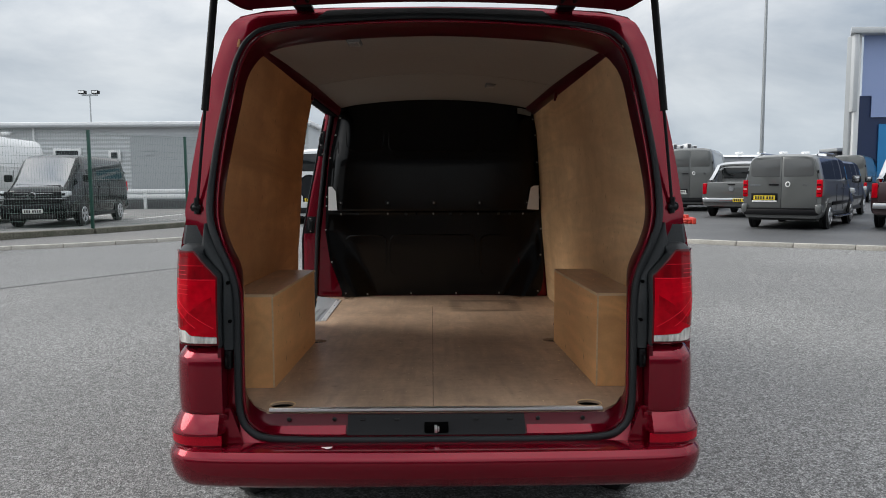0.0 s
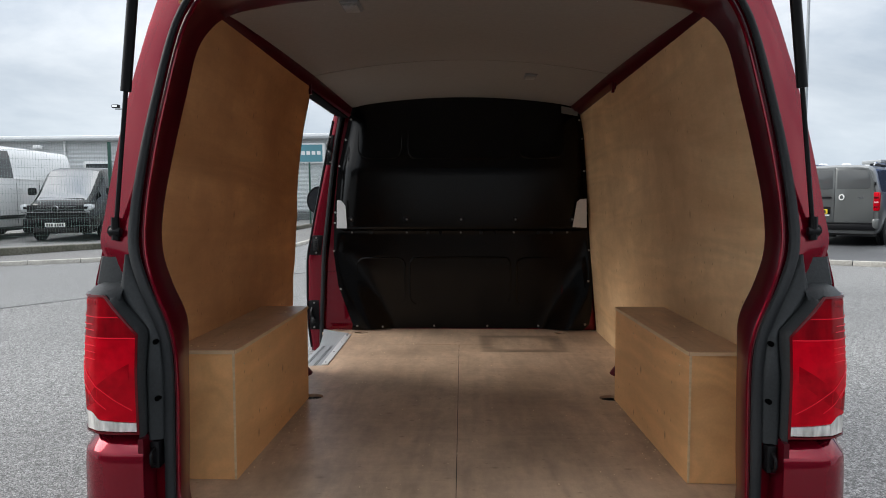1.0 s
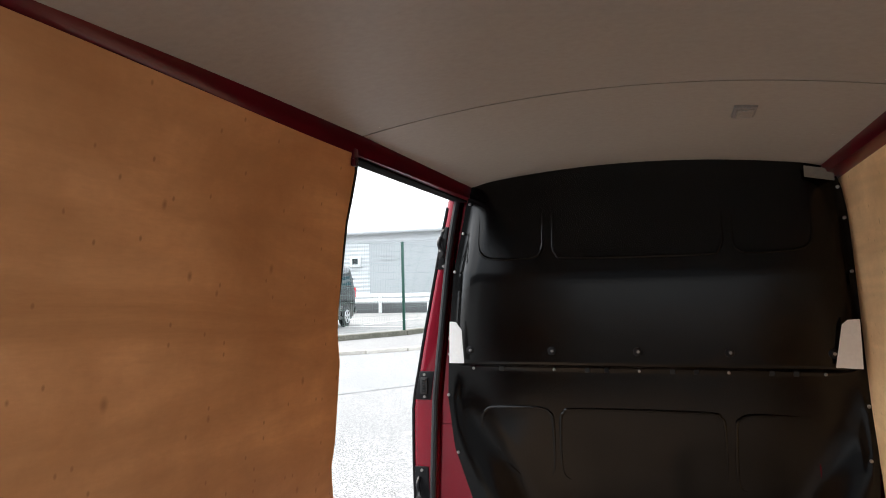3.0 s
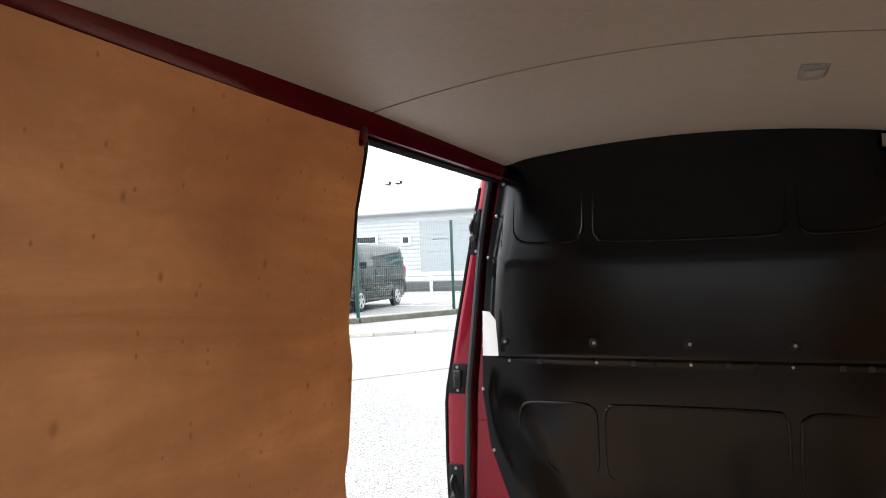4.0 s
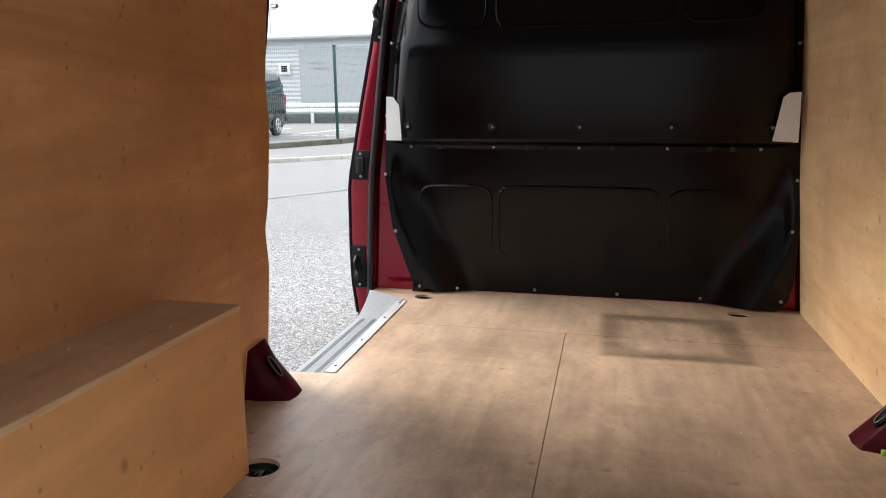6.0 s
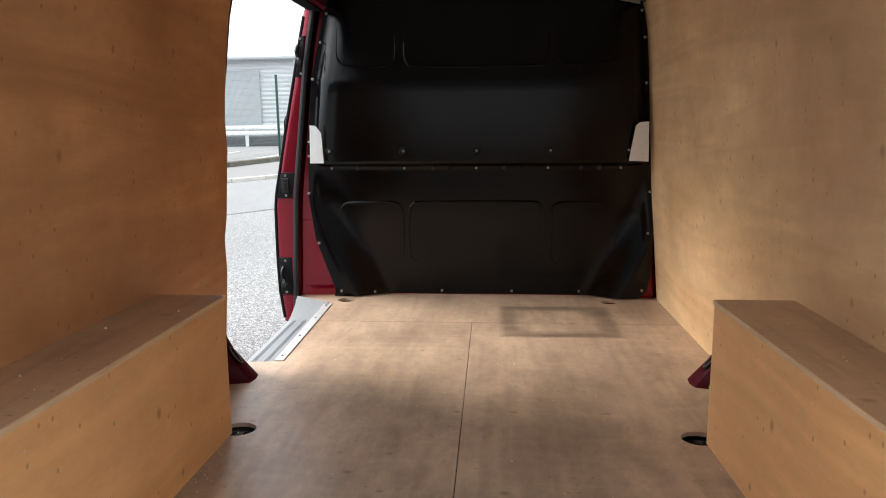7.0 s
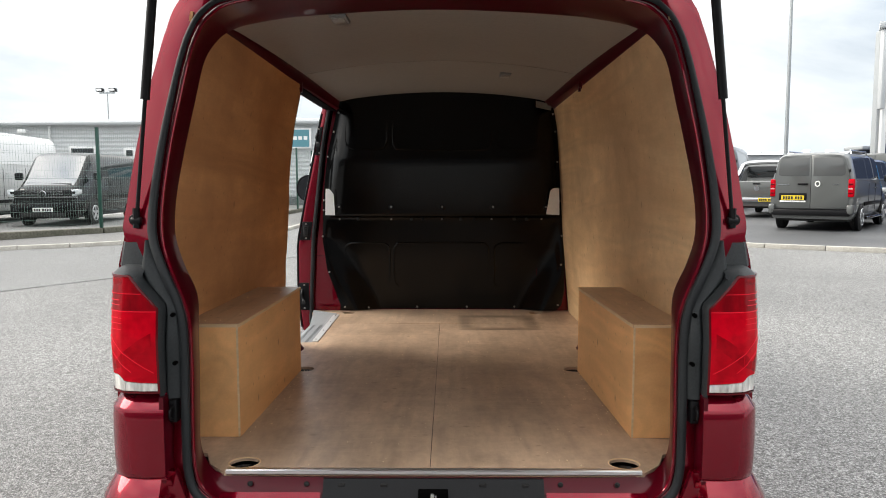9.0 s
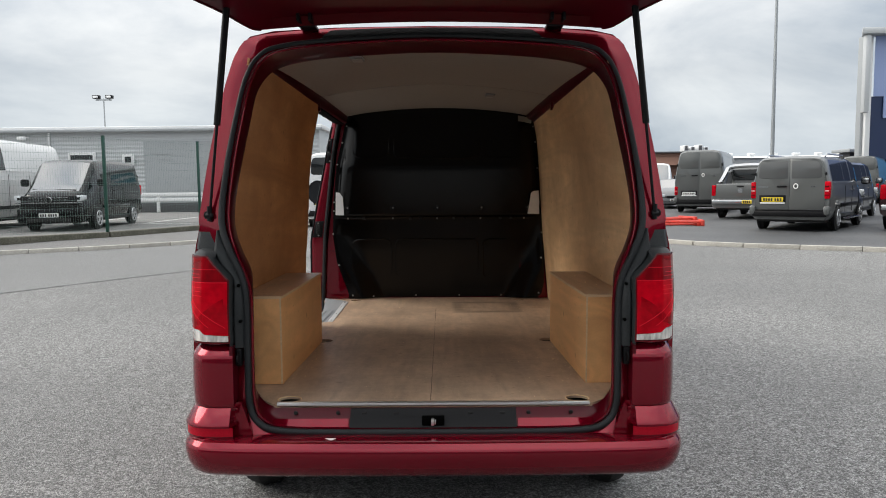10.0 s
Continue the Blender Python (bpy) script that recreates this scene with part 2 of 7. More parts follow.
    if face == "xy":
        for sx, sy, ang, amount in ((30.0, 2.6, 4.0, 0.24), (3.4, 30.0, 22.0, 0.14), (9.0, 3.0, -28.0, 0.22)):
            wm = n.new("ShaderNodeMapping")
            wm.inputs["Scale"].default_value = (sx, sy, 1.0)
            wm.inputs["Rotation"].default_value = (0, 0, radians(ang))
            l.new(co.outputs["Object"], wm.inputs["Vector"])
            wn_ = n.new("ShaderNodeTexNoise")
            wn_.inputs["Scale"].default_value = 1.0
            wn_.inputs["Detail"].default_value = 4
            l.new(wm.outputs["Vector"], wn_.inputs["Vector"])
            wr = n.new("ShaderNodeMapRange")
            wr.inputs["From Min"].default_value, wr.inputs["From Max"].default_value = 0.54, 0.72
            wr.inputs["To Max"].default_value = amount
            l.new(wn_.outputs["Fac"], wr.inputs["Value"])
            wx = n.new("ShaderNodeMixRGB")
            wx.inputs["Color2"].default_value = (*stain_color, 1) if sx > 10 else (*[min(1.0, c * 1.15) for c in light], 1)
            l.new(wr.outputs["Result"], wx.inputs["Fac"])
            l.new(last, wx.inputs["Color1"])
            last = wx.outputs["Color"]
    if mark:
        # a dark rectangular mark left by something that stood on the sheet
        sep = n.new("ShaderNodeSeparateXYZ")
        l.new(co.outputs["Object"], sep.inputs["Vector"])
        arms = []
        for axis, centre, half in (("X", mark[0], mark[2]), ("Y", mark[1], mark[3])):
            sub = n.new("ShaderNodeMath")
            sub.operation = "SUBTRACT"
            sub.inputs[1].default_value = centre
            l.new(sep.outputs[axis], sub.inputs[0])
            ab = n.new("ShaderNodeMath")
            ab.operation = "ABSOLUTE"
            l.new(sub.outputs["Value"], ab.inputs[0])
            dv = n.new("ShaderNodeMath")
            dv.operation = "DIVIDE"
            dv.inputs[1].default_value = half
            l.new(ab.outputs["Value"], dv.inputs[0])
            arms.append(dv.outputs["Value"])
        mx = n.new("ShaderNodeMath")
        mx.operation = "MAXIMUM"
        l.new(arms[0], mx.inputs[0])
        l.new(arms[1], mx.inputs[1])
        fr = n.new("ShaderNodeValToRGB")
        fe = fr.color_ramp.elements
        fe[0].position, fe[0].color = 0.56, (0.22, 0.22, 0.22, 1)
        fe[1].position, fe[1].color = 0.76, (0.72, 0.72, 0.72, 1)
        for ps, cv in ((0.88, 0.72), (1.02, 0.0)):
            el = fe.new(ps)
            el.color = (cv, cv, cv, 1)
        l.new(mx.outputs["Value"], fr.inputs["Fac"])
        wipe_map = n.new("ShaderNodeMapping")
        wipe_map.inputs["Scale"].default_value = (6.0, 15.0, 1.0)
        wipe_map.inputs["Rotation"].default_value = (0, 0, radians(6))
        l.new(co.outputs["Object"], wipe_map.inputs["Vector"])
        wipe = n.new("ShaderNodeTexNoise")
        wipe.inputs["Scale"].default_value = 1.0
        wipe.inputs["Detail"].default_value = 5
        l.new(wipe_map.outputs["Vector"], wipe.inputs["Vector"])
        wear = n.new("ShaderNodeMapRange")
        wear.inputs["From Min"].default_value, wear.inputs["From Max"].default_value = 0.40, 0.60
        wear.inputs["To Min"].default_value, wear.inputs["To Max"].default_value = 0.72, 1.0
        l.new(wipe.outputs["Fac"], wear.inputs["Value"])
        fm = n.new("ShaderNodeMath")
        fm.operation = "MULTIPLY"
        l.new(fr.outputs["Color"], fm.inputs[0])
        l.new(wear.outputs["Result"], fm.inputs[1])
        fx = n.new("ShaderNodeMixRGB")
        fx.inputs["Color2"].default_value = (0.085, 0.055, 0.036, 1)
        l.new(fm.outputs["Value"], fx.inputs["Fac"])
        l.new(last, fx.inputs["Color1"])
        last = fx.outputs["Color"]
    l.new(last, b.inputs["Base Color"])
    rr = n.new("ShaderNodeMapRange")
    rr.inputs["To Min"].default_value, rr.inputs["To Max"].default_value = rough - 0.1, rough + 0.12
    l.new(figure.outputs["Fac"], rr.inputs["Value"])
    l.new(rr.outputs["Result"], b.inputs["Roughness"])
    b.inputs["Specular IOR Level"].default_value = 0.35
    bp = n.new("ShaderNodeBump")
    bp.inputs["Strength"].default_value = 0.06
    bp.inputs["Distance"].default_value = 0.004
    l.new(pores.outputs["Fac"], bp.inputs["Height"])
    l.new(bp.outputs["Normal"], b.inputs["Normal"])
    return m


RED = material("metallic_red_paint", (0.195, 0.0010, 0.012), 0.18, 0.6, spec=0.06, grain=0.05, scale=900, coat=0.62, dirt=0.10,
               dirt_color=(0.10, 0.004, 0.010), dirt_scale=2.0)
RED.node_tree.nodes["Principled BSDF"].inputs["Coat IOR"].default_value = 1.55
# the body red darkened, so shade on inner faces is in the colour
RED_SHADED = material("red_paint_shaded", (0.078, 0.0006, 0.0060), 0.30, 0.1, spec=0.15, coat=0.22, grain=0.05, scale=300, dirt=0.3,
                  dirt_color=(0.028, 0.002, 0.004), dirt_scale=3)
MATT_RUBBER = material("matt_black_rubber", (0.006, 0.006, 0.006), 0.9, spec=0.04, grain=0.2, scale=90)
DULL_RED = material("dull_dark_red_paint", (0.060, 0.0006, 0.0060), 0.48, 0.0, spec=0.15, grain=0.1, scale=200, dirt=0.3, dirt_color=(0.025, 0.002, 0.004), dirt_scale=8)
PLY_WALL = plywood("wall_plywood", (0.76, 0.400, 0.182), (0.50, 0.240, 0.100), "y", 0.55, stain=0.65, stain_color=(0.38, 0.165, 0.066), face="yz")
# same plywood, coloured paler for the light that falls through the side door
PLY_WALL_LIT = plywood("lit_wall_plywood", (0.89, 0.61, 0.34), (0.70, 0.42, 0.205), "y", 0.55, stain=0.6, stain_color=(0.46, 0.26, 0.13), face="yz")
PLY_BOX = plywood("box_plywood", (0.86, 0.475, 0.205), (0.72, 0.37, 0.148), "y", 0.55, stain=0.35, stain_color=(0.42, 0.23, 0.11), knots=0.7, face="yz")
PLY_FLOOR = plywood("floor_plywood", (0.635, 0.452, 0.315), (0.43, 0.294, 0.198), "y", 0.36, stain=0.72, knots=0.7, rings=0.07,
                    stain_color=(0.22, 0.152, 0.105), stain_scale=3.4, mark=(0.34, 2.405, 0.245, 0.245), face="xy")
PLY_EDGE = material("plywood_edge", (0.68, 0.48, 0.28), 0.7, grain=0.12, scale=120, stretch=(0.1, 0.1, 1))
LINING = material("grey_ceiling_board", (0.30, 0.282, 0.257), 0.5, grain=0.05, scale=60, bump=0.05, dirt=0.12, dirt_color=(0.20, 0.18, 0.16))
BLACK_PANEL = material("black_moulded_plastic", (0.0014, 0.0014, 0.0015), 0.17, spec=0.24, grain=0.2, scale=500, bump=0.02, rough_var=0.04, dirt=0.25,
                       dirt_color=(0.0045, 0.004, 0.0036), dirt_scale=4)
BLACK = material("black_plastic", (0.005, 0.005, 0.006), 0.40, spec=0.2, grain=0.2, scale=200, bump=0.08, dirt=0.2, dirt_color=(0.015, 0.015, 0.015))
RUBBER = material("grey_rubber_seal", (0.018, 0.020, 0.022), 0.5, spec=0.25, grain=0.15, scale=150, bump=0.1, dirt=0.3, dirt_color=(0.05, 0.05, 0.05))
DARK = material("underbody_dark", (0.010, 0.010, 0.010), 0.8, grain=0.3, scale=60, bump=0.3)
STEEL = material("bare_aluminium", (0.80, 0.80, 0.80), 0.30, 1.0, grain=0.1, scale=200, stretch=(0.05, 1, 1), dirt=0.2, dirt_color=(0.3, 0.29, 0.27))
ALU_MATT = material("dull_aluminium", (0.60, 0.60, 0.60), 0.55, 0.6, grain=0.1, scale=200, dirt=0.3, dirt_color=(0.35, 0.34, 0.32))
GREY_PLASTIC = material("grey_tread_plastic", (0.20, 0.21, 0.22), 0.5, grain=0.15, scale=150, bump=0.15, dirt=0.35, dirt_color=(0.30, 0.28, 0.25))
PAPER = material("white_tape", (0.78, 0.78, 0.77), 0.7, grain=0.03, scale=90, bump=0.1)


def asphalt(name, dark, light, cell, wet):
    """Worn asphalt: pale and dark stones of two sizes in a dark binder, broad damp patches."""
    m = bpy.data.materials.new(name)
    m.use_nodes = True
    n, l = m.node_tree.nodes, m.node_tree.links
    b = n["Principled BSDF"]
    co = n.new("ShaderNodeTexCoord")
    heights = []
    for scale, w in ((cell, 0.62), (cell * 0.55, 0.5)):
        v = n.new("ShaderNodeTexVoronoi")
        v.inputs["Scale"].default_value = scale
        l.new(co.outputs["Object"], v.inputs["Vector"])
        sp = n.new("ShaderNodeSeparateColor")
        l.new(v.outputs["Color"], sp.inputs["Color"])
        heights.append((sp.outputs["Red"], v.outputs["Distance"]))
    add = n.new("ShaderNodeMath")
    add.operation = "ADD"
    l.new(heights[0][0], add.inputs[0])
    l.new(heights[1][0], add.inputs[1])
    ramp = n.new("ShaderNodeValToRGB")
    e = ramp.color_ramp.elements
    e[0].position, e[0].color = 0.15, (*[c * 0.45 for c in dark], 1)
    e[1].position, e[1].color = 0.92, (*light, 1)
    mid = e.new(0.5)
    mid.color = (*dark, 1)
    half = n.new("ShaderNodeMath")
    half.operation = "MULTIPLY"
    half.inputs[1].default_value = 0.5
    l.new(add.outputs["Value"], half.inputs[0])
    l.new(half.outputs["Value"], ramp.inputs["Fac"])
    big = n.new("ShaderNodeTexNoise")
    big.inputs["Scale"].default_value = 0.35
    big.inputs["Detail"].default_value = 6
    l.new(co.outputs["Object"], big.inputs["Vector"])
    mr = n.new("ShaderNodeMapRange")
    mr.inputs["From Min"].default_value, mr.inputs["From Max"].default_value = 0.35, 0.68
    mr.inputs["To Min"].default_value, mr.inputs["To Max"].default_value = 1.12, 1 - wet
    l.new(big.outputs["Fac"], mr.inputs["Value"])
    hsv = n.new("ShaderNodeHueSaturation")
    l.new(ramp.outputs["Color"], hsv.inputs["Color"])
    l.new(mr.outputs["Result"], hsv.inputs["Value"])
    gapr = n.new("ShaderNodeMapRange")
    gapr.inputs["From Min"].default_value, gapr.inputs["From Max"].default_value = 0.30, 0.72
    gapr.inputs["To Min"].default_value, gapr.inputs["To Max"].default_value = 1.12, 0.42
    l.new(heights[0][1], gapr.inputs["Value"])
    gapm = n.new("ShaderNodeVectorMath")
    gapm.operation = "SCALE"
    l.new(hsv.outputs["Color"], gapm.inputs[0])
    l.new(gapr.outputs["Result"], gapm.inputs["Scale"])
    l.new(gapm.outputs["Vector"], b.inputs["Base Color"])
    rg = n.new("ShaderNodeMapRange")
    rg.inputs["From Min"].default_value, rg.inputs["From Max"].default_value = 0.35, 0.68
    rg.inputs["To Min"].default_value, rg.inputs["To Max"].default_value = 0.85, 0.55
    l.new(big.outputs["Fac"], rg.inputs["Value"])
    l.new(rg.outputs["Result"], b.inputs["Roughness"])
    b.inputs["Specular IOR Level"].default_value = 0.4
    bp = n.new("ShaderNodeBump")
    bp.inputs["Strength"].default_value = 0.9
    bp.inputs["Distance"].default_value = 0.006
    bp.invert = True
    l.new(heights[0][1], bp.inputs["Height"])
    l.new(bp.outputs["Normal"], b.inputs["Normal"])
    return m


ASPHALT = asphalt("weathered_asphalt", (0.232, 0.231, 0.228), (0.43, 0.43, 0.42), 132.0, 0.26)
ROAD = asphalt("smooth_road_asphalt", (0.27, 0.272, 0.27), (0.36, 0.36, 0.36), 260.0, 0.12)
SEALER = material("joint_sealer", (0.10, 0.10, 0.10), 0.7, grain=0.5, scale=30, dirt=0.6, dirt_color=(0.2, 0.2, 0.2), dirt_scale=2)
PAVING = material("pavement_asphalt", (0.15, 0.148, 0.145), 0.85, grain=0.35, scale=60, bump=0.5, dirt=0.4, dirt_color=(0.22, 0.21, 0.19), dirt_scale=0.6)
YARD = material("yard_asphalt", (0.055, 0.057, 0.060), 0.6, grain=0.4, scale=60, bump=0.5, dirt=0.4, dirt_color=(0.14, 0.14, 0.14), dirt_scale=0.4)
CONCRETE = material("kerb_concrete", (0.42, 0.40, 0.36), 0.85, grain=0.2, scale=30, bump=0.4, dirt=0.5, dirt_color=(0.20, 0.19, 0.16), dirt_scale=2.5, rand=0.12)
MOSSY = material("mossy_concrete", (0.10, 0.095, 0.075), 0.9, grain=0.4, scale=25, bump=0.6, dirt=0.6, dirt_color=(0.045, 0.05, 0.03), dirt_scale=3)


# ---- building helpers ----
def part(name, bm, mat, parent=None, label="", sharp=35):
    """Links a bmesh as one mesh object."""
    me = bpy.data.meshes.new(name)
    bmesh.ops.recalc_face_normals(bm, faces=bm.faces)
    for f in bm.faces:
        f.smooth = True
    bm.to_mesh(me)
    bm.free()
    me.set_sharp_from_angle(angle=radians(sharp))
    me.materials.append(mat)
    ob = new(name, me)
    if parent is not None:
        ob.parent = parent
    if label:
        ob["label"] = label
    return ob


def empty(name, place=(0, 0, 0), turn=0.0):
    ob = new(name)
    ob.empty_display_size = 0.2
    ob.matrix_basis = pose(*place, 0, 0, turn)
    return ob


def block(x0, x1, y0, y1, z0, z1, bevel=0.0, segs=2):
    bm = bmesh.new()
    bmesh.ops.create_cube(bm, size=1)
    bmesh.ops.scale(bm, vec=(x1 - x0, y1 - y0, z1 - z0), verts=bm.verts)
    bmesh.ops.translate(bm, vec=((x0 + x1) / 2, (y0 + y1) / 2, (z0 + z1) / 2), verts=bm.verts)
    if bevel:
        bmesh.ops.bevel(bm, geom=bm.edges[:], offset=bevel, segments=segs, affect="EDGES", profile=0.5)
    return bm


def loft(rings, closed=True, cap=False):
    """A skin over rings of equally many points."""
    bm = bmesh.new()
    vs = [[bm.verts.new(p) for p in r] for r in rings]
    n = len(rings[0])
    for a, b in zip(vs[:-1], vs[1:]):
        for i in range(n if closed else n - 1):
            j = (i + 1) % n
            bm.faces.new((a[i], a[j], b[j], b[i]))
    if cap:
        bm.faces.new(vs[0][::-1])
        bm.faces.new(vs[-1])
    return bm


def curve_pts(pts, m=6, closed=False):
    """Catmull-Rom points through pts."""
    out, n = [], len(pts)
    for i in range(n if closed else n - 1):
        p = [Vector(pts[(i + k) % n] if closed else pts[min(max(i + k, 0), n - 1)]) for k in (-1, 0, 1, 2)]
        for s in range(m):
            t = s / m
            out.append(0.5 * (2 * p[1] + (p[2] - p[0]) * t + (2 * p[0] - 5 * p[1] + 4 * p[2] - p[3]) * t * t
                              + (3 * p[1] - p[0] - 3 * p[2] + p[3]) * t ** 3))
    if not closed:
        out.append(Vector(pts[-1]))
    return out


def tube(pts, r, sides=10, closed=False, flat=1.0, up=(0, 1, 0)):
    """A tube of radius r (a number, or one for each point) along pts."""
    pts = [Vector(p) for p in pts]
    n = len(pts)
    rings = []
    for i, p in enumerate(pts):
        a = pts[(i - 1) % n] if (closed or i) else pts[i]
        b = pts[(i + 1) % n] if (closed or i < n - 1) else pts[i]
        d = (b - a).normalized()
        u = Vector(up)
        if abs(d.dot(u)) > 0.95:
            u = Vector((1, 0, 0))
        s = d.cross(u).normalized()
        u = s.cross(d)
        rr = r[i] if isinstance(r, (list, tuple)) else r
        rings.append([p + s * math.cos(2 * math.pi * k / sides) * rr + u * math.sin(2 * math.pi * k / sides) * rr * flat for k in range(sides)])
    if closed:
        rings.append(rings[0])
    bm = loft(rings, True, not closed)
    if closed:
        bmesh.ops.remove_doubles(bm, verts=bm.verts, dist=1e-6)
    return bm


def disc(centre, axis, r, depth, sides=20, bevel=0.0):
    """A short cylinder whose axis is x, y or z."""
    bm = bmesh.new()
    bmesh.ops.create_cone(bm, cap_ends=True, segments=sides, radius1=r, radius2=r, depth=depth)
    if bevel:
        bmesh.ops.bevel(bm, geom=[e for e in bm.edges if len(e.link_faces) == 2 and any(len(f.verts) > 4 for f in e.link_faces)],
                        offset=bevel, segments=2, affect="EDGES", profile=0.5)
    m = {"x": pose(0, 0, 0, 0, 90, 0), "y": pose(0, 0, 0, 90, 0, 0), "z": Matrix()}[axis]
    bmesh.ops.transform(bm, matrix=Matrix.Translation(centre) @ m, verts=bm.verts)
    return bm


def prism(outline, axis, lo, hi, bevel=0.0):
    """A flat outline (two coordinates each, in the order of the other axes) made thick along axis."""
    k = "xyz".index(axis)
    def put(p, h):
        q = list(p)
        q.insert(k, h)
        return q
    bm = loft([[put(p, lo) for p in outline], [put(p, hi) for p in outline]], True, True)
    if bevel:
        bmesh.ops.bevel(bm, geom=bm.edges[:], offset=bevel, segments=2, affect="EDGES", profile=0.5)
    return bm


def join(*bms):
    out = bmesh.new()
    for b in bms:
        me = bpy.data.meshes.new("tmp")
        b.to_mesh(me)
        b.free()
        out.from_mesh(me)
        bpy.data.meshes.remove(me)
    return out


def lerp(table, v):
    """Straight steps through (key, value) rows."""
    if v <= table[0][0]:
        return table[0][1]
    for (a, x), (b, y) in zip(table[:-1], table[1:]):
        if v <= b:
            return x + (y - x) * (v - a) / (b - a)
    return table[-1][1]


def solid(bm, thick):
    """Gives a skin a thickness."""
    bmesh.ops.recalc_face_normals(bm, faces=bm.faces)
    bmesh.ops.solidify(bm, geom=bm.faces[:], thickness=thick)
    return bm

# ---- the red panel van: outer body ----
van = tagged(empty("panel_van"), "metallic dark red panel van with its tailgate and sliding door open", "van")

SIDE = [(0.33, 0.880), (0.42, 0.908), (0.50, 0.917), (0.60, 0.921), (0.85, 0.921), (1.00, 0.918), (1.12, 0.907), (1.20, 0.900), (1.26, 0.889),
        (1.36, 0.877), (1.48, 0.861), (1.60, 0.841), (1.72, 0.816), (1.82, 0.797), (1.895, 0.776), (1.955, 0.752), (1.995, 0.712), (2.016, 0.620),
        (2.029, 0.380), (2.034, 0.0)]
LEAN_Y = [(0.30, 0.17), (0.90, 0.17), (1.10, 0.155), (1.30, 0.185), (1.66, 0.245), (1.90, 0.300), (2.04, 0.335)]


def body_section(y, rear=False):
    top = lerp([(3.3, 2.034), (3.6, 1.94), (4.05, 1.52), (4.45, 1.17), (4.75, 1.0), (4.92, 0.78)], y)
    wide = lerp([(3.6, 1.0), (4.45, 0.985), (4.75, 0.92), (4.92, 0.78)], y)
    right = []
    for z, x in SIDE:
        zz = 0.33 + (z - 0.33) * (top - 0.33) / 1.704
        yy = lerp(LEAN_Y, z) + 0.022 if rear else y
        right.append((x * wide, yy, zz))
    return right + [(-x, yy, z) for x, yy, z in right[-2::-1]]


BODY_Y = [0.45, 0.9, 1.3, 1.64, 2.0, 2.4, 2.84, 2.95, 3.3, 3.6, 4.05, 4.45, 4.75, 4.92]
rings = [body_section(0, True)] + [body_section(y) for y in BODY_Y]
groups = {"body_shell": [], "cab_window_left": [], "cab_window_right": [], "windscreen": []}
n = len(rings[0])
for a, b in zip(rings[:-1], rings[1:]):
    for i in range(n - 1):
        q = [a[i], a[i + 1], b[i + 1], b[i]]
        cx, cy, cz = (sum(p[k] for p in q) / 4 for k in range(3))
        if cx < -0.6 and 1.64 < cy < 2.84 and 0.36 < cz < 1.895:
            continue
        if 3.6 < cy < 4.45 and cz > 1.1 and abs(cx) < 0.75:
            groups["windscreen"].append(q)
        elif 2.95 < cy < 3.6 and 1.2 < cz < 1.8 and abs(cx) > 0.6:
            groups["cab_window_left" if cx < 0 else "cab_window_right"].append(q)
        else:
            groups["body_shell"].append(q)
GREY_TRIM = material("dark_grey_trim_plastic", (0.026, 0.029, 0.031), 0.5, spec=0.25, grain=0.15, scale=150, bump=0.1)
GLASS_DARK = material("tinted_glass", (0.010, 0.012, 0.013), 0.06, spec=0.5, coat=0.15)
for name, quads in groups.items():
    bm = bmesh.new()
    for q in quads:
        bm.faces.new([bm.verts.new(p) for p in q])
    bmesh.ops.remove_doubles(bm, verts=bm.verts, dist=0.0005)
    if name == "body_shell":
        front = [e for e in bm.edges if e.is_boundary and all(v.co.y > 4.9 for v in e.verts)]
        bmesh.ops.holes_fill(bm, edges=front)
    part(name.replace("_left", "").replace("_right", ""), solid(bm, 0.018), RED if name == "body_shell" else GLASS_DARK, van, "" if name == "body_shell" else "dark glass")

# underside and wheels
part("underbody", block(-0.86, 0.86, 0.16, 4.7, 0.30, 0.36, 0.02), DARK, van)
part("floor_pan", block(-0.84, 0.84, 0.17, 2.86, 0.36, 0.515, 0.01), DARK, van)
part("spare_wheel", disc((0, 0.62, 0.30), "z", 0.34, 0.16, 32, 0.04), DARK, van, "black spare wheel slung under the floor")


def wheel(parent, x, y, r, w, side, mat_rim, z0=0.0):
    tyre = part("wheel", tube([(x, y + math.cos(a) * (r - w * 0.42), z0 + r + math.sin(a) * (r - w * 0.42)) for a in
                               [2 * math.pi * k / 28 for k in range(28)]], w * 0.5, 10, True, 1.0, (1, 0, 0)), TYRE, parent, "black tyre on its rim")
    part("hub", disc((x + side * w * 0.30, y, z0 + r), "x", r * 0.63, w * 0.36, 28, 0.01), DARK, tyre)
    part("rim", tube([(x + side * w * 0.49, y + math.cos(a) * r * 0.62, z0 + r + math.sin(a) * r * 0.62) for a in [2 * math.pi * k / 28 for k in range(28)]], 0.016, 8, True, 1.0, (1, 0, 0)), mat_rim, tyre)
    for k in range(5):
        a = 2 * math.pi * k / 5
        spoke = block(-0.012, 0.012, -0.034, 0.034, -0.02, r * 0.62, 0.006, 1)
        bmesh.ops.transform(spoke, matrix=Matrix.Translation((x + side * (w * 0.49), y, z0 + r)) @ Matrix.Rotation(a, 4, "X"), verts=spoke.verts)
        part("spoke", spoke, mat_rim, tyre)
    return tyre


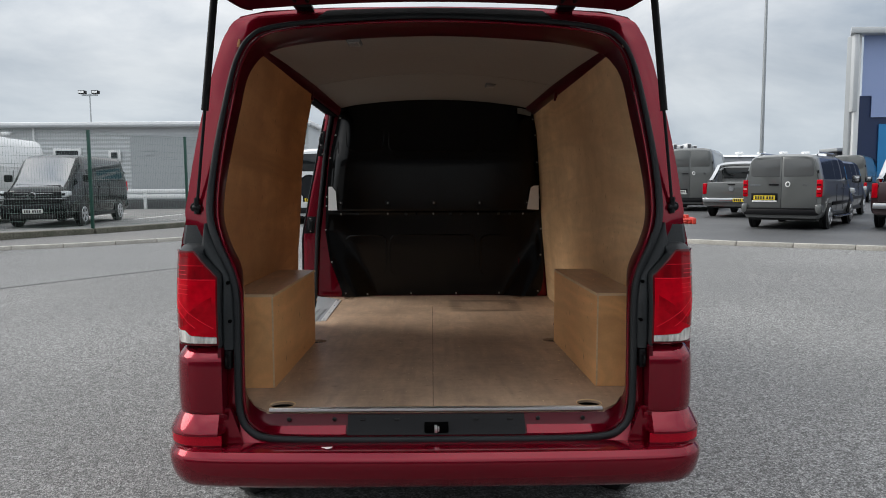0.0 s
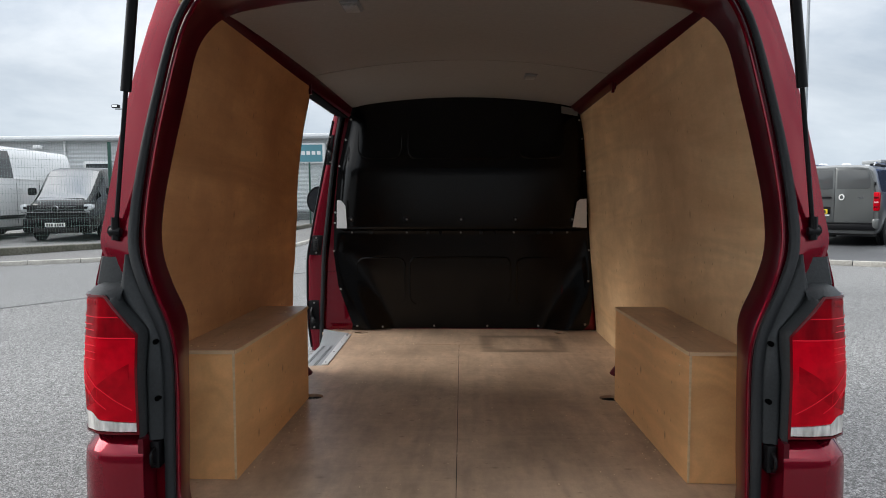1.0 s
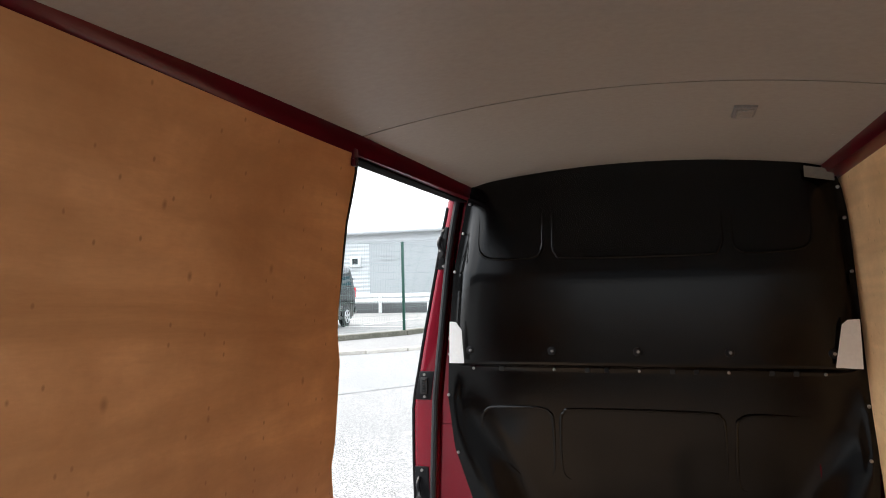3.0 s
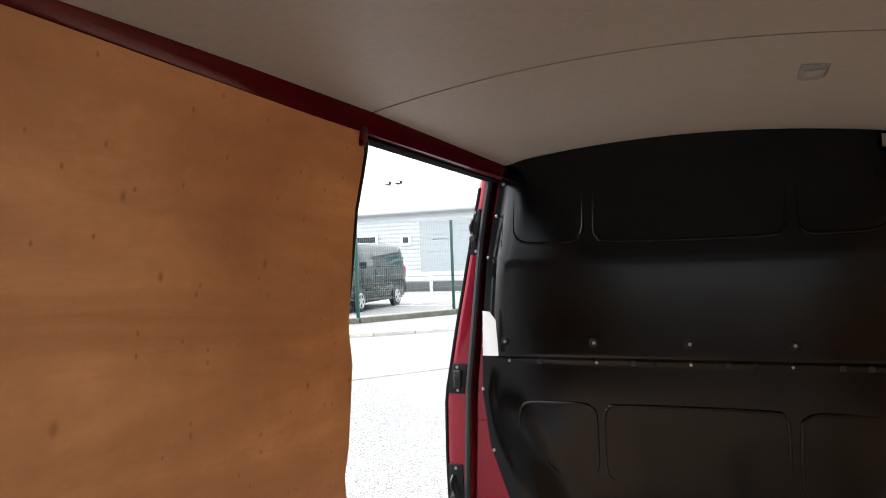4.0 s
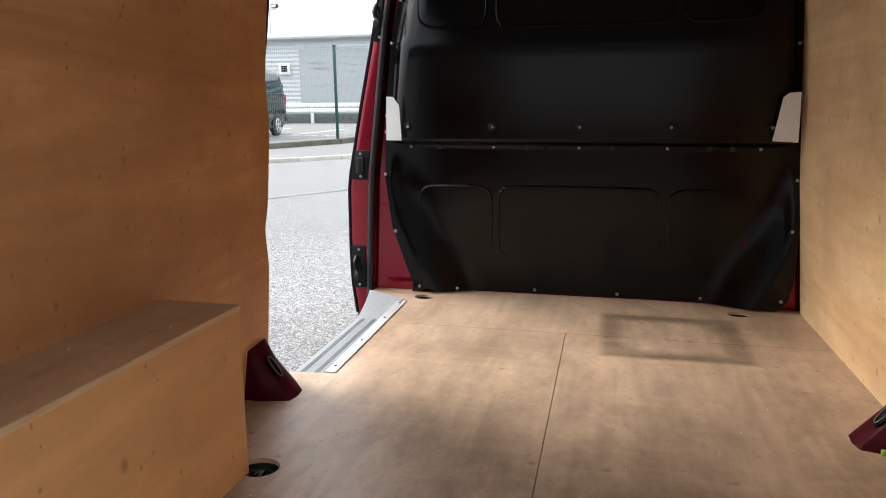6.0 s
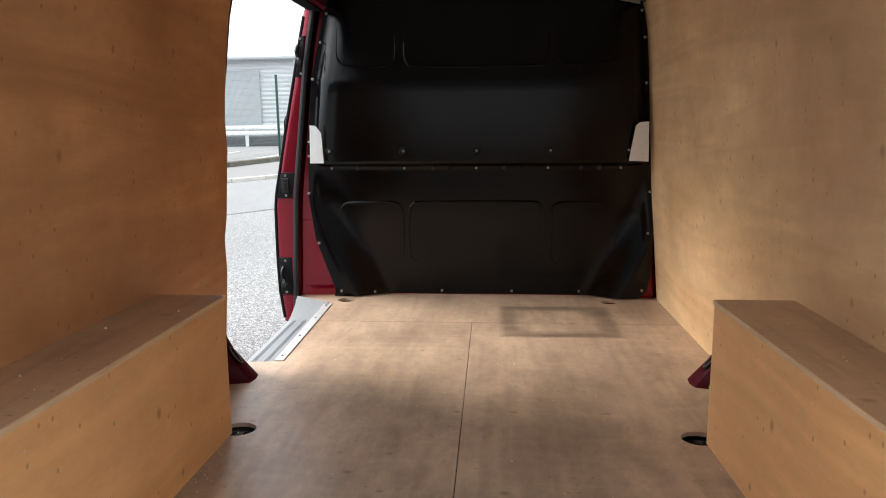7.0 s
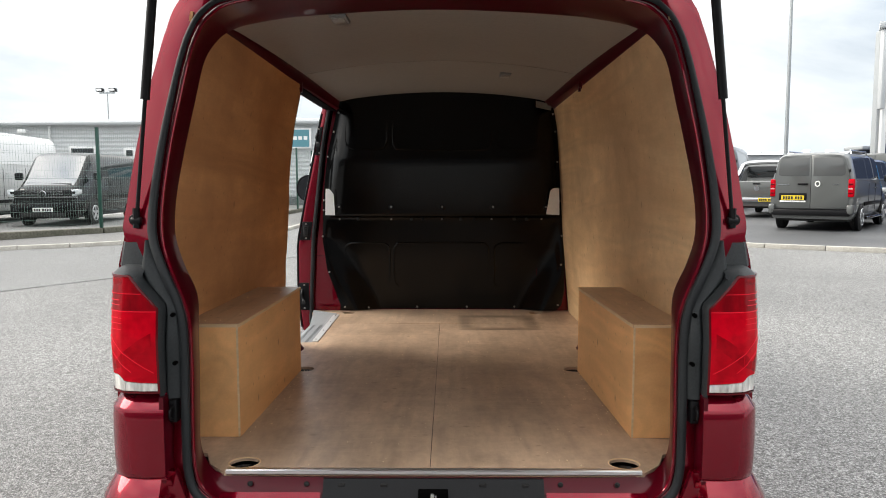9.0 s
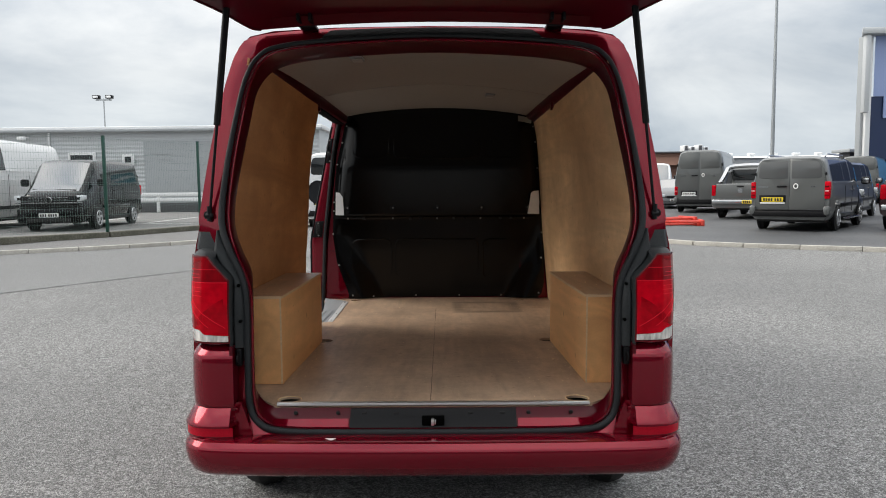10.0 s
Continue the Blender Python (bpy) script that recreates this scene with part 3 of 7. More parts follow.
TYRE = material("tyre_rubber", (0.02, 0.02, 0.02), 0.8, grain=0.3, scale=60, bump=0.3)
ALLOY = material("alloy_silver", (0.55, 0.56, 0.58), 0.35, 0.9, dirt=0.3, dirt_color=(0.2, 0.19, 0.18))
for wx, wy in ((-0.80, 0.88), (0.80, 0.88), (-0.80, 3.88), (0.80, 3.88)):
    wheel(van, wx, wy, 0.335, 0.215, 1 if wx > 0 else -1, ALLOY)

# ---- rear aperture: reveal, seal, pillar skins ----
SEAL = [(0.0, 0.497), (0.35, 0.498), (0.56, 0.506), (0.640, 0.535), (0.676, 0.60), (0.682, 0.75), (0.682, 0.98), (0.697, 1.08), (0.740, 1.18),
        (0.768, 1.27), (0.772, 1.37), (0.757, 1.52), (0.734, 1.66), (0.714, 1.77), (0.693, 1.84), (0.658, 1.895), (0.586, 1.934), (0.38, 1.962), (0.0, 1.98)]
INNER = [(0.0, 0.572, 0.135), (0.35, 0.572, 0.135), (0.575, 0.574, 0.142), (0.640, 0.585, 0.18), (0.685, 0.63, 0.25), (0.698, 0.75, 0.29),
         (0.699, 0.99, 0.30), (0.708, 1.09, 0.30), (0.745, 1.18, 0.30), (0.768, 1.27, 0.30), (0.765, 1.38, 0.31), (0.740, 1.53, 0.33),
         (0.714, 1.66, 0.35), (0.692, 1.77, 0.37), (0.667, 1.832, 0.40), (0.630, 1.878, 0.44), (0.56, 1.913, 0.48), (0.38, 1.943, 0.50), (0.0, 1.962, 0.505)]
OUTER = [(0.0, 0.462, 0.05), (0.35, 0.463, 0.05), (0.60, 0.466, 0.05), (0.685, 0.485, 0.07), (0.728, 0.56, 0.10), (0.736, 0.75, 0.118),
         (0.738, 0.99, 0.125), (0.758, 1.10, 0.14), (0.815, 1.19, 0.158), (0.880, 1.275, 0.182), (0.874, 1.37, 0.198), (0.853, 1.52, 0.224),
         (0.828, 1.66, 0.249), (0.804, 1.77, 0.274), (0.786, 1.845, 0.292), (0.756, 1.93, 0.312), (0.690, 1.992, 0.33), (0.42, 2.020, 0.337), (0.0, 2.028, 0.34)]


def seal_y(z):
    return lerp([(0.45, 0.085), (0.60, 0.105), (1.00, 0.115), (1.15, 0.13), (1.32, 0.165), (1.66, 0.232), (1.90, 0.287), (2.0, 0.31)], z)


def whole(half):
    """A closed ring from the right half of a contour, bottom to top."""
    return list(half) + [(-p[0], p[1], p[2]) for p in half[-2:0:-1]]


def ring_of(rows):
    return curve_pts(whole([(p[0], p[2], p[1]) for p in rows]), 5, True)


INNER = [(x + (0.010 if x > 0.6 else 0.0) + (0.007 if 0.6 < z < 1.05 else 0.0), z, y) for x, z, y in INNER]
SEAL3 = [(x, z, seal_y(z)) for x, z in SEAL]
seal_ring = ring_of(SEAL3)
inner_ring = ring_of(INNER)
outer_ring = ring_of(OUTER)


def inwards(p, d, dy):
    c = Vector((0, 0, max(0.9, min(1.6, p.z)))) - Vector((p.x, 0, p.z))
    return p + c.normalized() * d + Vector((0, dy, 0))


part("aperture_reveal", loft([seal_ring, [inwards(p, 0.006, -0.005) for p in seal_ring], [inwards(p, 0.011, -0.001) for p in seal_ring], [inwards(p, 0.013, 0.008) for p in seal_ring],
                                       [inwards(s, 0.012, 0.02).lerp(i, 0.5) for s, i in zip(seal_ring, inner_ring)], inner_ring, [Vector((p.x * 1.04, p.y + 0.02, p.z)) for p in inner_ring]]), RED_SHADED, van,
              "inner return of the rear opening, red darkened for shade")
# rounded lip in the brighter body red, which draws its highlight line
part("seal_lip", tube([inwards(p, 0.011, -0.002) for p in seal_ring], 0.0035, 6, True), RED, van)
mid_out = [s.lerp(o, 0.55) + Vector((0, -0.006, 0)) for s, o in zip(seal_ring, outer_ring)]
back = [Vector((p.x * 1.006, p.y + 0.05, p.z)) for p in outer_ring]
part("aperture_surround", loft([[p + Vector((0, 0.004, 0)) for p in seal_ring], mid_out, outer_ring, back]), RED, van)
seal_path = [s.lerp(o, 0.14) + Vector((0, -0.010, 0)) for s, o in zip(seal_ring, outer_ring)]
part("door_seal", tube(seal_path, [lerp([(0.5, 0.013), (1.3, 0.013), (1.55, 0.0105), (1.85, 0.0085)], p.z) for p in seal_path], 10, True, 0.9), RUBBER, van, "dark grey rubber seal round the rear opening")

# two hinges and the roof edge trim
for hx in (-0.474, 0.474):
    hinge = part("tailgate_hinge", join(block(hx - 0.032, hx + 0.032, 0.27, 0.36, 2.012, 2.024, 0.003), block(hx - 0.028, hx - 0.016, 0.20, 0.33, 2.02, 2.05, 0.003),
                                        block(hx + 0.016, hx + 0.028, 0.20, 0.33, 2.02, 2.05, 0.003)), BLACK, van, "black steel hinge")
    part("hinge_pin", disc((hx, 0.27, 2.032), "x", 0.008, 0.075, 12), STEEL, hinge)
part("roof_gutter", loft([[(x, 0.300, 1.984 - 0.02 * (x / 0.6) ** 2) for x in np.linspace(-0.43, 0.43, 21)],
                          [(x * 0.97, 0.296, 1.996 - 0.02 * (x / 0.6) ** 2) for x in np.linspace(-0.43, 0.43, 21)],
                          [(x * 0.91, 0.312, 2.019 - 0.02 * (x / 0.6) ** 2) for x in np.linspace(-0.43, 0.43, 21)],
                          [(x * 0.90, 0.335, 2.022 - 0.02 * (x / 0.6) ** 2) for x in np.linspace(-0.43, 0.43, 21)]], False), BLACK, van, "black rubber strip along the roof edge")


# ---- lower quarter panels, tail lamps and bumper ----
def plan_curve(k):
    """The rear corner in plan: from the inner edge round to the side; k from 0 to 1."""
    pts = [(0.730, 0.048), (0.790, 0.045), (0.841, 0.053), (0.878, 0.080), (0.899, 0.120), (0.912, 0.19), (0.920, 0.34)]
    s = k * (len(pts) - 1)
    i = max(0, min(int(s), len(pts) - 2))
    return Vector(pts[i]).lerp(Vector(pts[i + 1]), s - i)


LENS_RED = material("red_lamp_lens", (0.50, 0.0008, 0.010), 0.25, spec=0.05, coat=0.12, grain=0.3, scale=11, dirt=0.5, dirt_color=(0.20, 0.0003, 0.003), dirt_scale=30)
LENS_MID = material("shaded_red_lamp_lens", (0.24, 0.0005, 0.005), 0.22, spec=0.08, coat=0.25, grain=0.3, scale=40, stretch=(1, 1, 0.3), dirt=0.6, dirt_color=(0.05, 0.0002, 0.002), dirt_scale=16)
LENS_SHADE = material("dimmer_red_lamp_zone", (0.36, 0.0006, 0.007), 0.25, spec=0.05, coat=0.12, grain=0.3, scale=30, dirt=0.4, dirt_color=(0.16, 0.0003, 0.003), dirt_scale=20)
LENS_DEEP = material("deep_red_lamp_band", (0.10, 0.0008, 0.004), 0.2, spec=0.15, coat=0.3)
LENS_BRIGHT = material("bright_red_reflector", (0.36, 0.002, 0.014), 0.15, spec=0.1, coat=0.2, grain=0.25, scale=260)
LENS_LINE = material("pale_red_lens_line", (0.72, 0.012, 0.03), 0.2, spec=0.1, coat=0.2)
LENS_CLEAR = material("clear_lamp_lens", (0.62, 0.60, 0.57), 0.14, spec=0.6, coat=0.8, grain=0.5, scale=60, stretch=(1, 1, 0.25), dirt=0.5, dirt_color=(0.22, 0.20, 0.16), dirt_scale=25)


def corner_skin(s, k0, k1, zs, push=0.0, steps=12, inset=None):
    """A skin over the corner between the heights zs, pushed out by push metres."""
    rings = []
    for z in zs:
        row = []
        for i in range(steps + 1):
            k = k0 + (k1 - k0) * i / steps
            p = plan_curve(k)
            q = plan_curve(min(1.0, k + 0.03)) - plan_curve(max(0.0, k - 0.03))
            out = Vector((q.y, -q.x)).normalized()
            p = p + out * (push + (inset(z, i / steps) if inset else 0.0))
            row.append((s * p.x, p.y, z))
        rings.append(row)
    return loft(rings, False)


LENS_CUP = material("deep_red_reflector_cup", (0.22, 0.0005, 0.004), 0.3, spec=0.1, grain=0.5, scale=90)
PIT = material("dark_recess", (0.0015, 0.0015, 0.0015), 0.9, spec=0.02)


def lamp_point(s, u, v, push):
    """A point of the lamp: u from the inner edge to the outer, v from the bottom to the top."""
    z = 0.860 + 0.312 * v
    k0 = 0.022 + max(0.0, (z - 1.088) / 0.084) * 0.25
    k = k0 + (0.715 - k0) * u
    p = plan_curve(k)
    q = plan_curve(min(1.0, k + 0.03)) - plan_curve(max(0.0, k - 0.03))
    p = p + Vector((q.y, -q.x)).normalized() * (push - 0.004 + 0.004 * math.sin(math.pi * v))
    return (s * p.x, p.y + 0.10 * max(0.0, z - 1.0), z)


def lamp_skin(s, outline, push=0.0, steps=14):
    """A zone of the lens. The outline runs along the bottom from the inner edge, then back along the top."""
    half = [p for p in outline]
    us = [p[0] for p in half]
    turn = 1 + max(range(len(half)), key=lambda i: (half[i][0], -half[i][1]))
    low, high = half[:turn], half[turn:][::-1]
    low, high = sorted(low), sorted(high)
    a, b = min(us), max(us)
    rows = []
    for i in range(steps + 1):
        u = a + (b - a) * i / steps
        v0, v1 = lerp(low, u), lerp(high, u)
        rows.append([lamp_point(s, u, v0 + (v1 - v0) * k / 6, push) for k in range(7)])
    return loft(rows, False)


def lamp_frame(s):
    """A thin rim round the lens."""
    edge = [(0.0, v) for v in np.linspace(0, 1, 12)] + [(u, 1.0) for u in np.linspace(0.1, 1, 10)] + [(1.0, v) for v in np.linspace(0.9, 0, 11)] + [(u, 0.0) for u in np.linspace(0.9, 0.1, 9)]
    edge = edge + edge[:1]
    return loft([[lamp_point(s, u, v, 0.0015) for u, v in edge], [lamp_point(s, 0.5 + (u - 0.5) * 0.955, 0.5 + (v - 0.5) * 0.97, 0.0025) for u, v in edge], [lamp_point(s, 0.5 + (u - 0.5) * 0.95, 0.5 + (v - 0.5) * 0.965, -0.004) for u, v in edge]], False)


for s in (-1, 1):
    part("rear_quarter_panel", solid(corner_skin(s, 0, 1, [0.600, 0.607, 0.62, 0.66, 0.72, 0.78, 0.812, 0.818, 0.850, 0.855], 0.0,
                                                            inset=lambda z, t: lerp([(0.600, -0.005), (0.607, 0.0), (0.62, 0.001), (0.68, 0.004), (0.78, 0.003), (0.812, 0.001), (0.818, -0.003), (0.850, -0.026), (0.855, -0.038)], z)), 0.012), RED, van)
    part("panel_return", prism([(s * 0.730, 0.049), (s * 0.730, 0.13), (s * 0.742, 0.13), (s * 0.742, 0.049)], "z", 0.590, 0.850), RED_SHADED, van)
    part("striker", join(block(s * 0.717 - 0.011, s * 0.717 + 0.011, 0.078, 0.12, 0.765, 0.835, 0.004), tube(curve_pts([(s * 0.717, 0.080, 0.775), (s * 0.717, 0.060, 0.785), (s * 0.717, 0.060, 0.81), (s * 0.717, 0.080, 0.82)], 4), 0.004, 8)), BLACK, van, "black door striker with steel loop")
    # lamp: a curved lens in zones; its inner upper corner is cut off
    lamp = part("tail_lamp", solid(lamp_skin(s, [(0.02, 0.0), (0.98, 0.0), (0.98, 1.0), (0.02, 1.0)], -0.010), 0.006), BLACK, van, "red and clear tail lamp cluster")
    part("lens_rim", solid(lamp_frame(s), 0.004), LENS_DEEP, lamp)
    part("reversing_lens", solid(lamp_skin(s, [(0.02, 0.022), (0.42, 0.022), (0.42, 0.100), (0.02, 0.085)]), 0.005), LENS_CLEAR, lamp, "clear ribbed lens")
    part("reversing_lens", solid(lamp_skin(s, [(0.425, 0.022), (0.98, 0.022), (0.98, 0.155), (0.54, 0.150), (0.425, 0.105)]), 0.005), LENS_CLEAR, lamp, "clear ribbed lens")
    part("lower_lens", solid(lamp_skin(s, [(0.02, 0.090), (0.42, 0.105), (0.54, 0.155), (0.98, 0.160), (0.98, 0.695), (0.02, 0.695)]), 0.005), LENS_RED, lamp)
    part("middle_lens", solid(lamp_skin(s, [(0.02, 0.700), (0.98, 0.700), (0.98, 0.842), (0.02, 0.842)]), 0.005), LENS_MID, lamp)
    part("top_lens", solid(lamp_skin(s, [(0.02, 0.846), (0.98, 0.846), (0.98, 0.985), (0.02, 0.985)]), 0.005), LENS_MID, lamp)
    part("shaded_zone", solid(lamp_skin(s, [(0.08, 0.40), (0.40, 0.24), (0.60, 0.20), (0.60, 0.27), (0.30, 0.42), (0.08, 0.52)], 0.0006, 8), 0.0006), LENS_SHADE, lamp)
    for u0, v0, u1, v1, w in ((0.02, 0.697, 0.98, 0.697, 0.0045), (0.04, 0.844, 0.98, 0.844, 0.003), (0.44, 0.640, 0.78, 0.640, 0.003), (0.44, 0.595, 0.78, 0.595, 0.003), (0.44, 0.545, 0.76, 0.545, 0.003),
                              (0.46, 0.790, 0.80, 0.790, 0.003), (0.46, 0.750, 0.80, 0.750, 0.003), (0.06, 0.180, 0.82, 0.520, 0.004), (0.33, 0.185, 0.90, 0.455, 0.004)):
        part("lens_line", solid(lamp_skin(s, [(u0, v0 - w), (u1, v1 - w), (u1, v1 + w), (u0, v0 + w)], 0.0014, 8), 0.0012), LENS_LINE, lamp)
    for outline in ([(0.60, 0.20), (0.70, 0.175), (0.90, 0.19), (0.94, 0.26), (0.90, 0.315), (0.72, 0.325), (0.62, 0.27)], [(0.26, 0.935), (0.40, 0.92), (0.62, 0.925), (0.66, 0.95), (0.60, 0.968), (0.36, 0.966)]):
        part("reflector_cup", solid(lamp_skin(s, outline, 0.0006, 8), 0.0006), LENS_CUP, lamp)
    # dark housing between lamp and seal, with its two screws
    rows = []
    for z in np.linspace(0.838, 1.262, 26):
        a, b = lerp([(0.845, 0.696), (0.99, 0.696), (1.08, 0.706), (1.14, 0.736), (1.20, 0.768), (1.262, 0.794)], z), lerp([(0.845, 0.744), (1.06, 0.744), (1.10, 0.762), (1.155, 0.800), (1.175, 0.814), (1.262, 0.808)], z)
        y0, w = 0.084 + max(0.0, z - 1.0) * 0.26, b - a
        lens = lamp_point(1, 0.0, min(1.0, max(0.0, (z - 0.860) / 0.312)), 0.0)
        b = min(b, lens[0] - 0.004) if z < 1.172 else b
        w = b - a
        rows.append([(s * a, y0 + 0.040, z), (s * (a + 0.002), y0 + 0.014, z), (s * (a + 0.20 * w), y0 + 0.003, z), (s * (a + 0.55 * w), y0, z), (s * (a + 0.74 * w), y0 - 0.004, z), (s * (a + 0.90 * w), y0 - 0.003, z), (s * b, y0 + 0.004, z),
                     (s * (b + 0.002), min(y0, lens[1] + 0.016) if z < 1.172 else y0 + 0.02, z), (s * (b + 0.010), min(y0 + 0.02, lens[1] + 0.010) if z < 1.172 else y0 + 0.04, z)])
    hous = part("lamp_housing", loft(rows, False), GREY_TRIM, van, "dark grey plastic housing beside the tail lamp", sharp=70)
    for z in (0.935, 1.062):
        part("screw_hole", disc((s * (lerp([(0.99, 0.707), (1.08, 0.717)], z)), 0.084 + max(0, z - 1) * 0.26, z), "y", 0.0060, 0.014, 12), PIT, hous)
    part("lamp_cap", solid(loft([[(s * 0.800, 0.104, 1.158), (s * 0.83, 0.076, 1.1675), (s * 0.862, 0.088, 1.1705), (s * 0.886, 0.122, 1.170), (s * 0.898, 0.175, 1.168)],
                                 [(s * 0.800, 0.118, 1.176), (s * 0.83, 0.100, 1.182), (s * 0.860, 0.112, 1.184), (s * 0.880, 0.140, 1.183), (s * 0.892, 0.185, 1.178)],
                                 [(s * 0.800, 0.150, 1.189), (s * 0.83, 0.146, 1.193), (s * 0.862, 0.152, 1.193), (s * 0.876, 0.168, 1.191), (s * 0.886, 0.195, 1.185)],
                                 [(s * 0.800, 0.190, 1.192), (s * 0.83, 0.190, 1.195), (s * 0.862, 0.192, 1.195), (s * 0.874, 0.196, 1.193), (s * 0.882, 0.205, 1.187)]], False), 0.006), GREY_TRIM, van, "dark grey cap over the tail lamp", sharp=70)
    part("pillar_trim", solid(loft([[(s * 0.800, 0.152, 1.188), (s * 0.845, 0.148, 1.188), (s * 0.878, 0.156, 1.188), (s * 0.896, 0.188, 1.188), (s * 0.902, 0.225, 1.188)],
                                    [(s * 0.800, 0.168, 1.255), (s * 0.842, 0.164, 1.255), (s * 0.872, 0.172, 1.255), (s * 0.889, 0.200, 1.255), (s * 0.894, 0.232, 1.255)]], False), 0.005), GREY_TRIM, van, "dark grey plastic trim block above the lamp")
    # gas strut
    ball = Vector((s * 0.835, 0.165, 1.316))
    head = Vector((s * 0.740, 0.135, 2.055))
    joint = ball.lerp(head, 0.44)
    strut = part("gas_strut", tube([joint, head], 0.0125, 14), BLACK, van, "black gas strut of the tailgate")
    part("strut_rod", tube([ball, joint], 0.0055, 10), BLACK, strut)
    part("ball_joint", join(disc(ball, "x", 0.011, 0.028, 14, 0.003), tube([ball - Vector((0, 0, 0.02)), ball + Vector((0, 0, 0.035))], 0.010, 10)), BLACK, strut)
    part("strut_bracket", disc((s * 0.846, 0.185, 1.318), "y", 0.017, 0.02, 18, 0.004), BLACK, strut)

# bumper: profile in (y, z) swept along the plan of the rear
plan = [(-0.945, 0.50), (-0.945, 0.30), (-0.940, 0.15), (-0.918, 0.06), (-0.875, 0.005), (-0.80, -0.025), (-0.6, -0.04), (-0.3, -0.047), (0, -0.05)]
plan = plan + [(-x, y) for x, y in plan[-2::-1]]
plan = [Vector((p[0], p[1])) for p in curve_pts([(x, y, 0) for x, y in plan], 4)]
BUMP = [(0.135, 0.470), (0.125, 0.486), (0.10, 0.4915), (0.030, 0.4880), (0.020, 0.4855), (0.008, 0.4715), (0.003, 0.4650), (0.000, 0.452), (0.002, 0.430), (0.009, 0.402), (0.024, 0.372), (0.05, 0.354), (0.085, 0.348)]
rings = []
for d, z in BUMP:
    row = []
    for i, p in enumerate(plan):
        q = plan[min(i + 1, len(plan) - 1)] - plan[max(i - 1, 0)]
        inward = Vector((-q.y, q.x)).normalized()
        e = d * lerp([(0.72, 1.0), (0.84, 0.28 if d > 0.06 else 0.9)], abs(p.x)) if z > 0.44 else d
        row.append((p.x + inward.x * e, p.y + inward.y * e, z))
    rings.append(row)
bumper = part("rear_bumper", solid(loft(rings, False), 0.01), RED, van, "body-coloured rear bumper with a shelf along its top")
part("paper_scrap", prism([(-0.392, 0.012), (-0.352, 0.012), (-0.362, -0.006), (-0.370, -0.008)], "z", 0.4925, 0.4940), material("white_scrap", (0.80, 0.76, 0.75), 0.6), bumper, "small white scrap stuck on the shelf")
part("bumper_underside", block(-0.80, 0.80, 0.10, 0.30, 0.335, 0.37, 0.015), DARK, bumper)
for s in (-1, 1):
    part("bumper_corner", solid(corner_skin(s, -0.04, 1, [0.532, 0.538, 0.545, 0.600, 0.606, 0.608], 0.0, 14,
                                            inset=lambda z, t: lerp([(0.532, 0.034), (0.538, 0.034), (0.545, 0.030), (0.600, -0.001), (0.606, -0.010), (0.608, -0.026)], z)), 0.008), RED, bumper)
    part("corner_infill", prism([(s * 0.660, 0.470), (s * 0.745, 0.470), (s * 0.745, 0.620), (s * 0.708, 0.620)], "y", 0.062, 0.088), RED, bumper)
    part("reflector", solid(corner_skin(s, 0.0, 0.74, [0.499, 0.503, 0.515, 0.528, 0.532], 0.031, 14), 0.006), LENS_BRIGHT, bumper, "long red reflector strip")
    part("corner_base", solid(corner_skin(s, 0, 1, [0.455, 0.500], 0.028, 14), 0.008), RED, bumper)

# sill trim, latch and floor edge strip
sill = part("sill_trim", loft([[(x, 0.084, 0.508), (x, 0.108, 0.544), (x, 0.112, 0.549), (x, 0.126, 0.571), (x, 0.136, 0.571), (x, 0.136, 0.508)] for x in (-0.312, -0.30, 0.30, 0.312)], True, True),
            BLACK, van, "black plastic sill trim with the latch")
part("latch_recess", block(-0.042, 0.042, 0.082, 0.112, 0.516, 0.548, 0.003), PIT, sill)
part("latch_claw", join(block(-0.007, 0.003, 0.072, 0.090, 0.518, 0.546, 0.002), block(0.005, 0.010, 0.074, 0.090, 0.522, 0.542, 0.002)), STEEL, sill, "steel latch claw")
for x in (-0.26, -0.14, 0.14, 0.26):
    part("clip", block(x - 0.01, x + 0.01, 0.112, 0.122, 0.552, 0.560, 0.002), DARK, sill)
# brighter red strips added in the shape of the sky's reflection on the sill
for s in (-1, 1):
    part("sill_panel", loft([[(s * x, 0.0885, 0.5045 + lift), (s * x, 0.1085, 0.5370), (s * x, 0.1120, 0.5360), (s * x, 0.0935, 0.5045 + lift)] for x, lift in ((0.318, 0.0), (0.45, 0.0), (0.54, 0.004), (0.575, 0.012), (0.600, 0.026))], True, True), RED, van)
for x in (-0.52, -0.36, 0.36, 0.52):
    part("sill_stud", disc((x, 0.1225, 0.556), "y", 0.008, 0.006, 12, 0.002), DARK, van)

# ---- tailgate, standing open over the rear ----
GATE = [(0.0, 0.66), (0.03, 0.70), (0.16, 0.765), (0.31, 0.855), (0.45, 0.89), (0.95, 0.90), (1.20, 0.87), (1.27, 0.79)]
gate = empty("tailgate", (0, 0.31, 2.036))
gate.parent = van
tilt = radians(14.5)


def gate_pt(d, x, h):
    crown = -0.04 * (x / 0.8) ** 2
    return (x, -d * math.cos(tilt), d * math.sin(tilt) + h + crown)


def gate_skin(h, shrink):
    rows = []
    for d, w in [(p[0], p[1]) for p in curve_pts([(d, w, 0) for d, w in GATE], 4)]:
        rows.append([gate_pt(d, (w - shrink) * u, h) for u in np.linspace(-1, 1, 25)])
    return loft(rows, False)


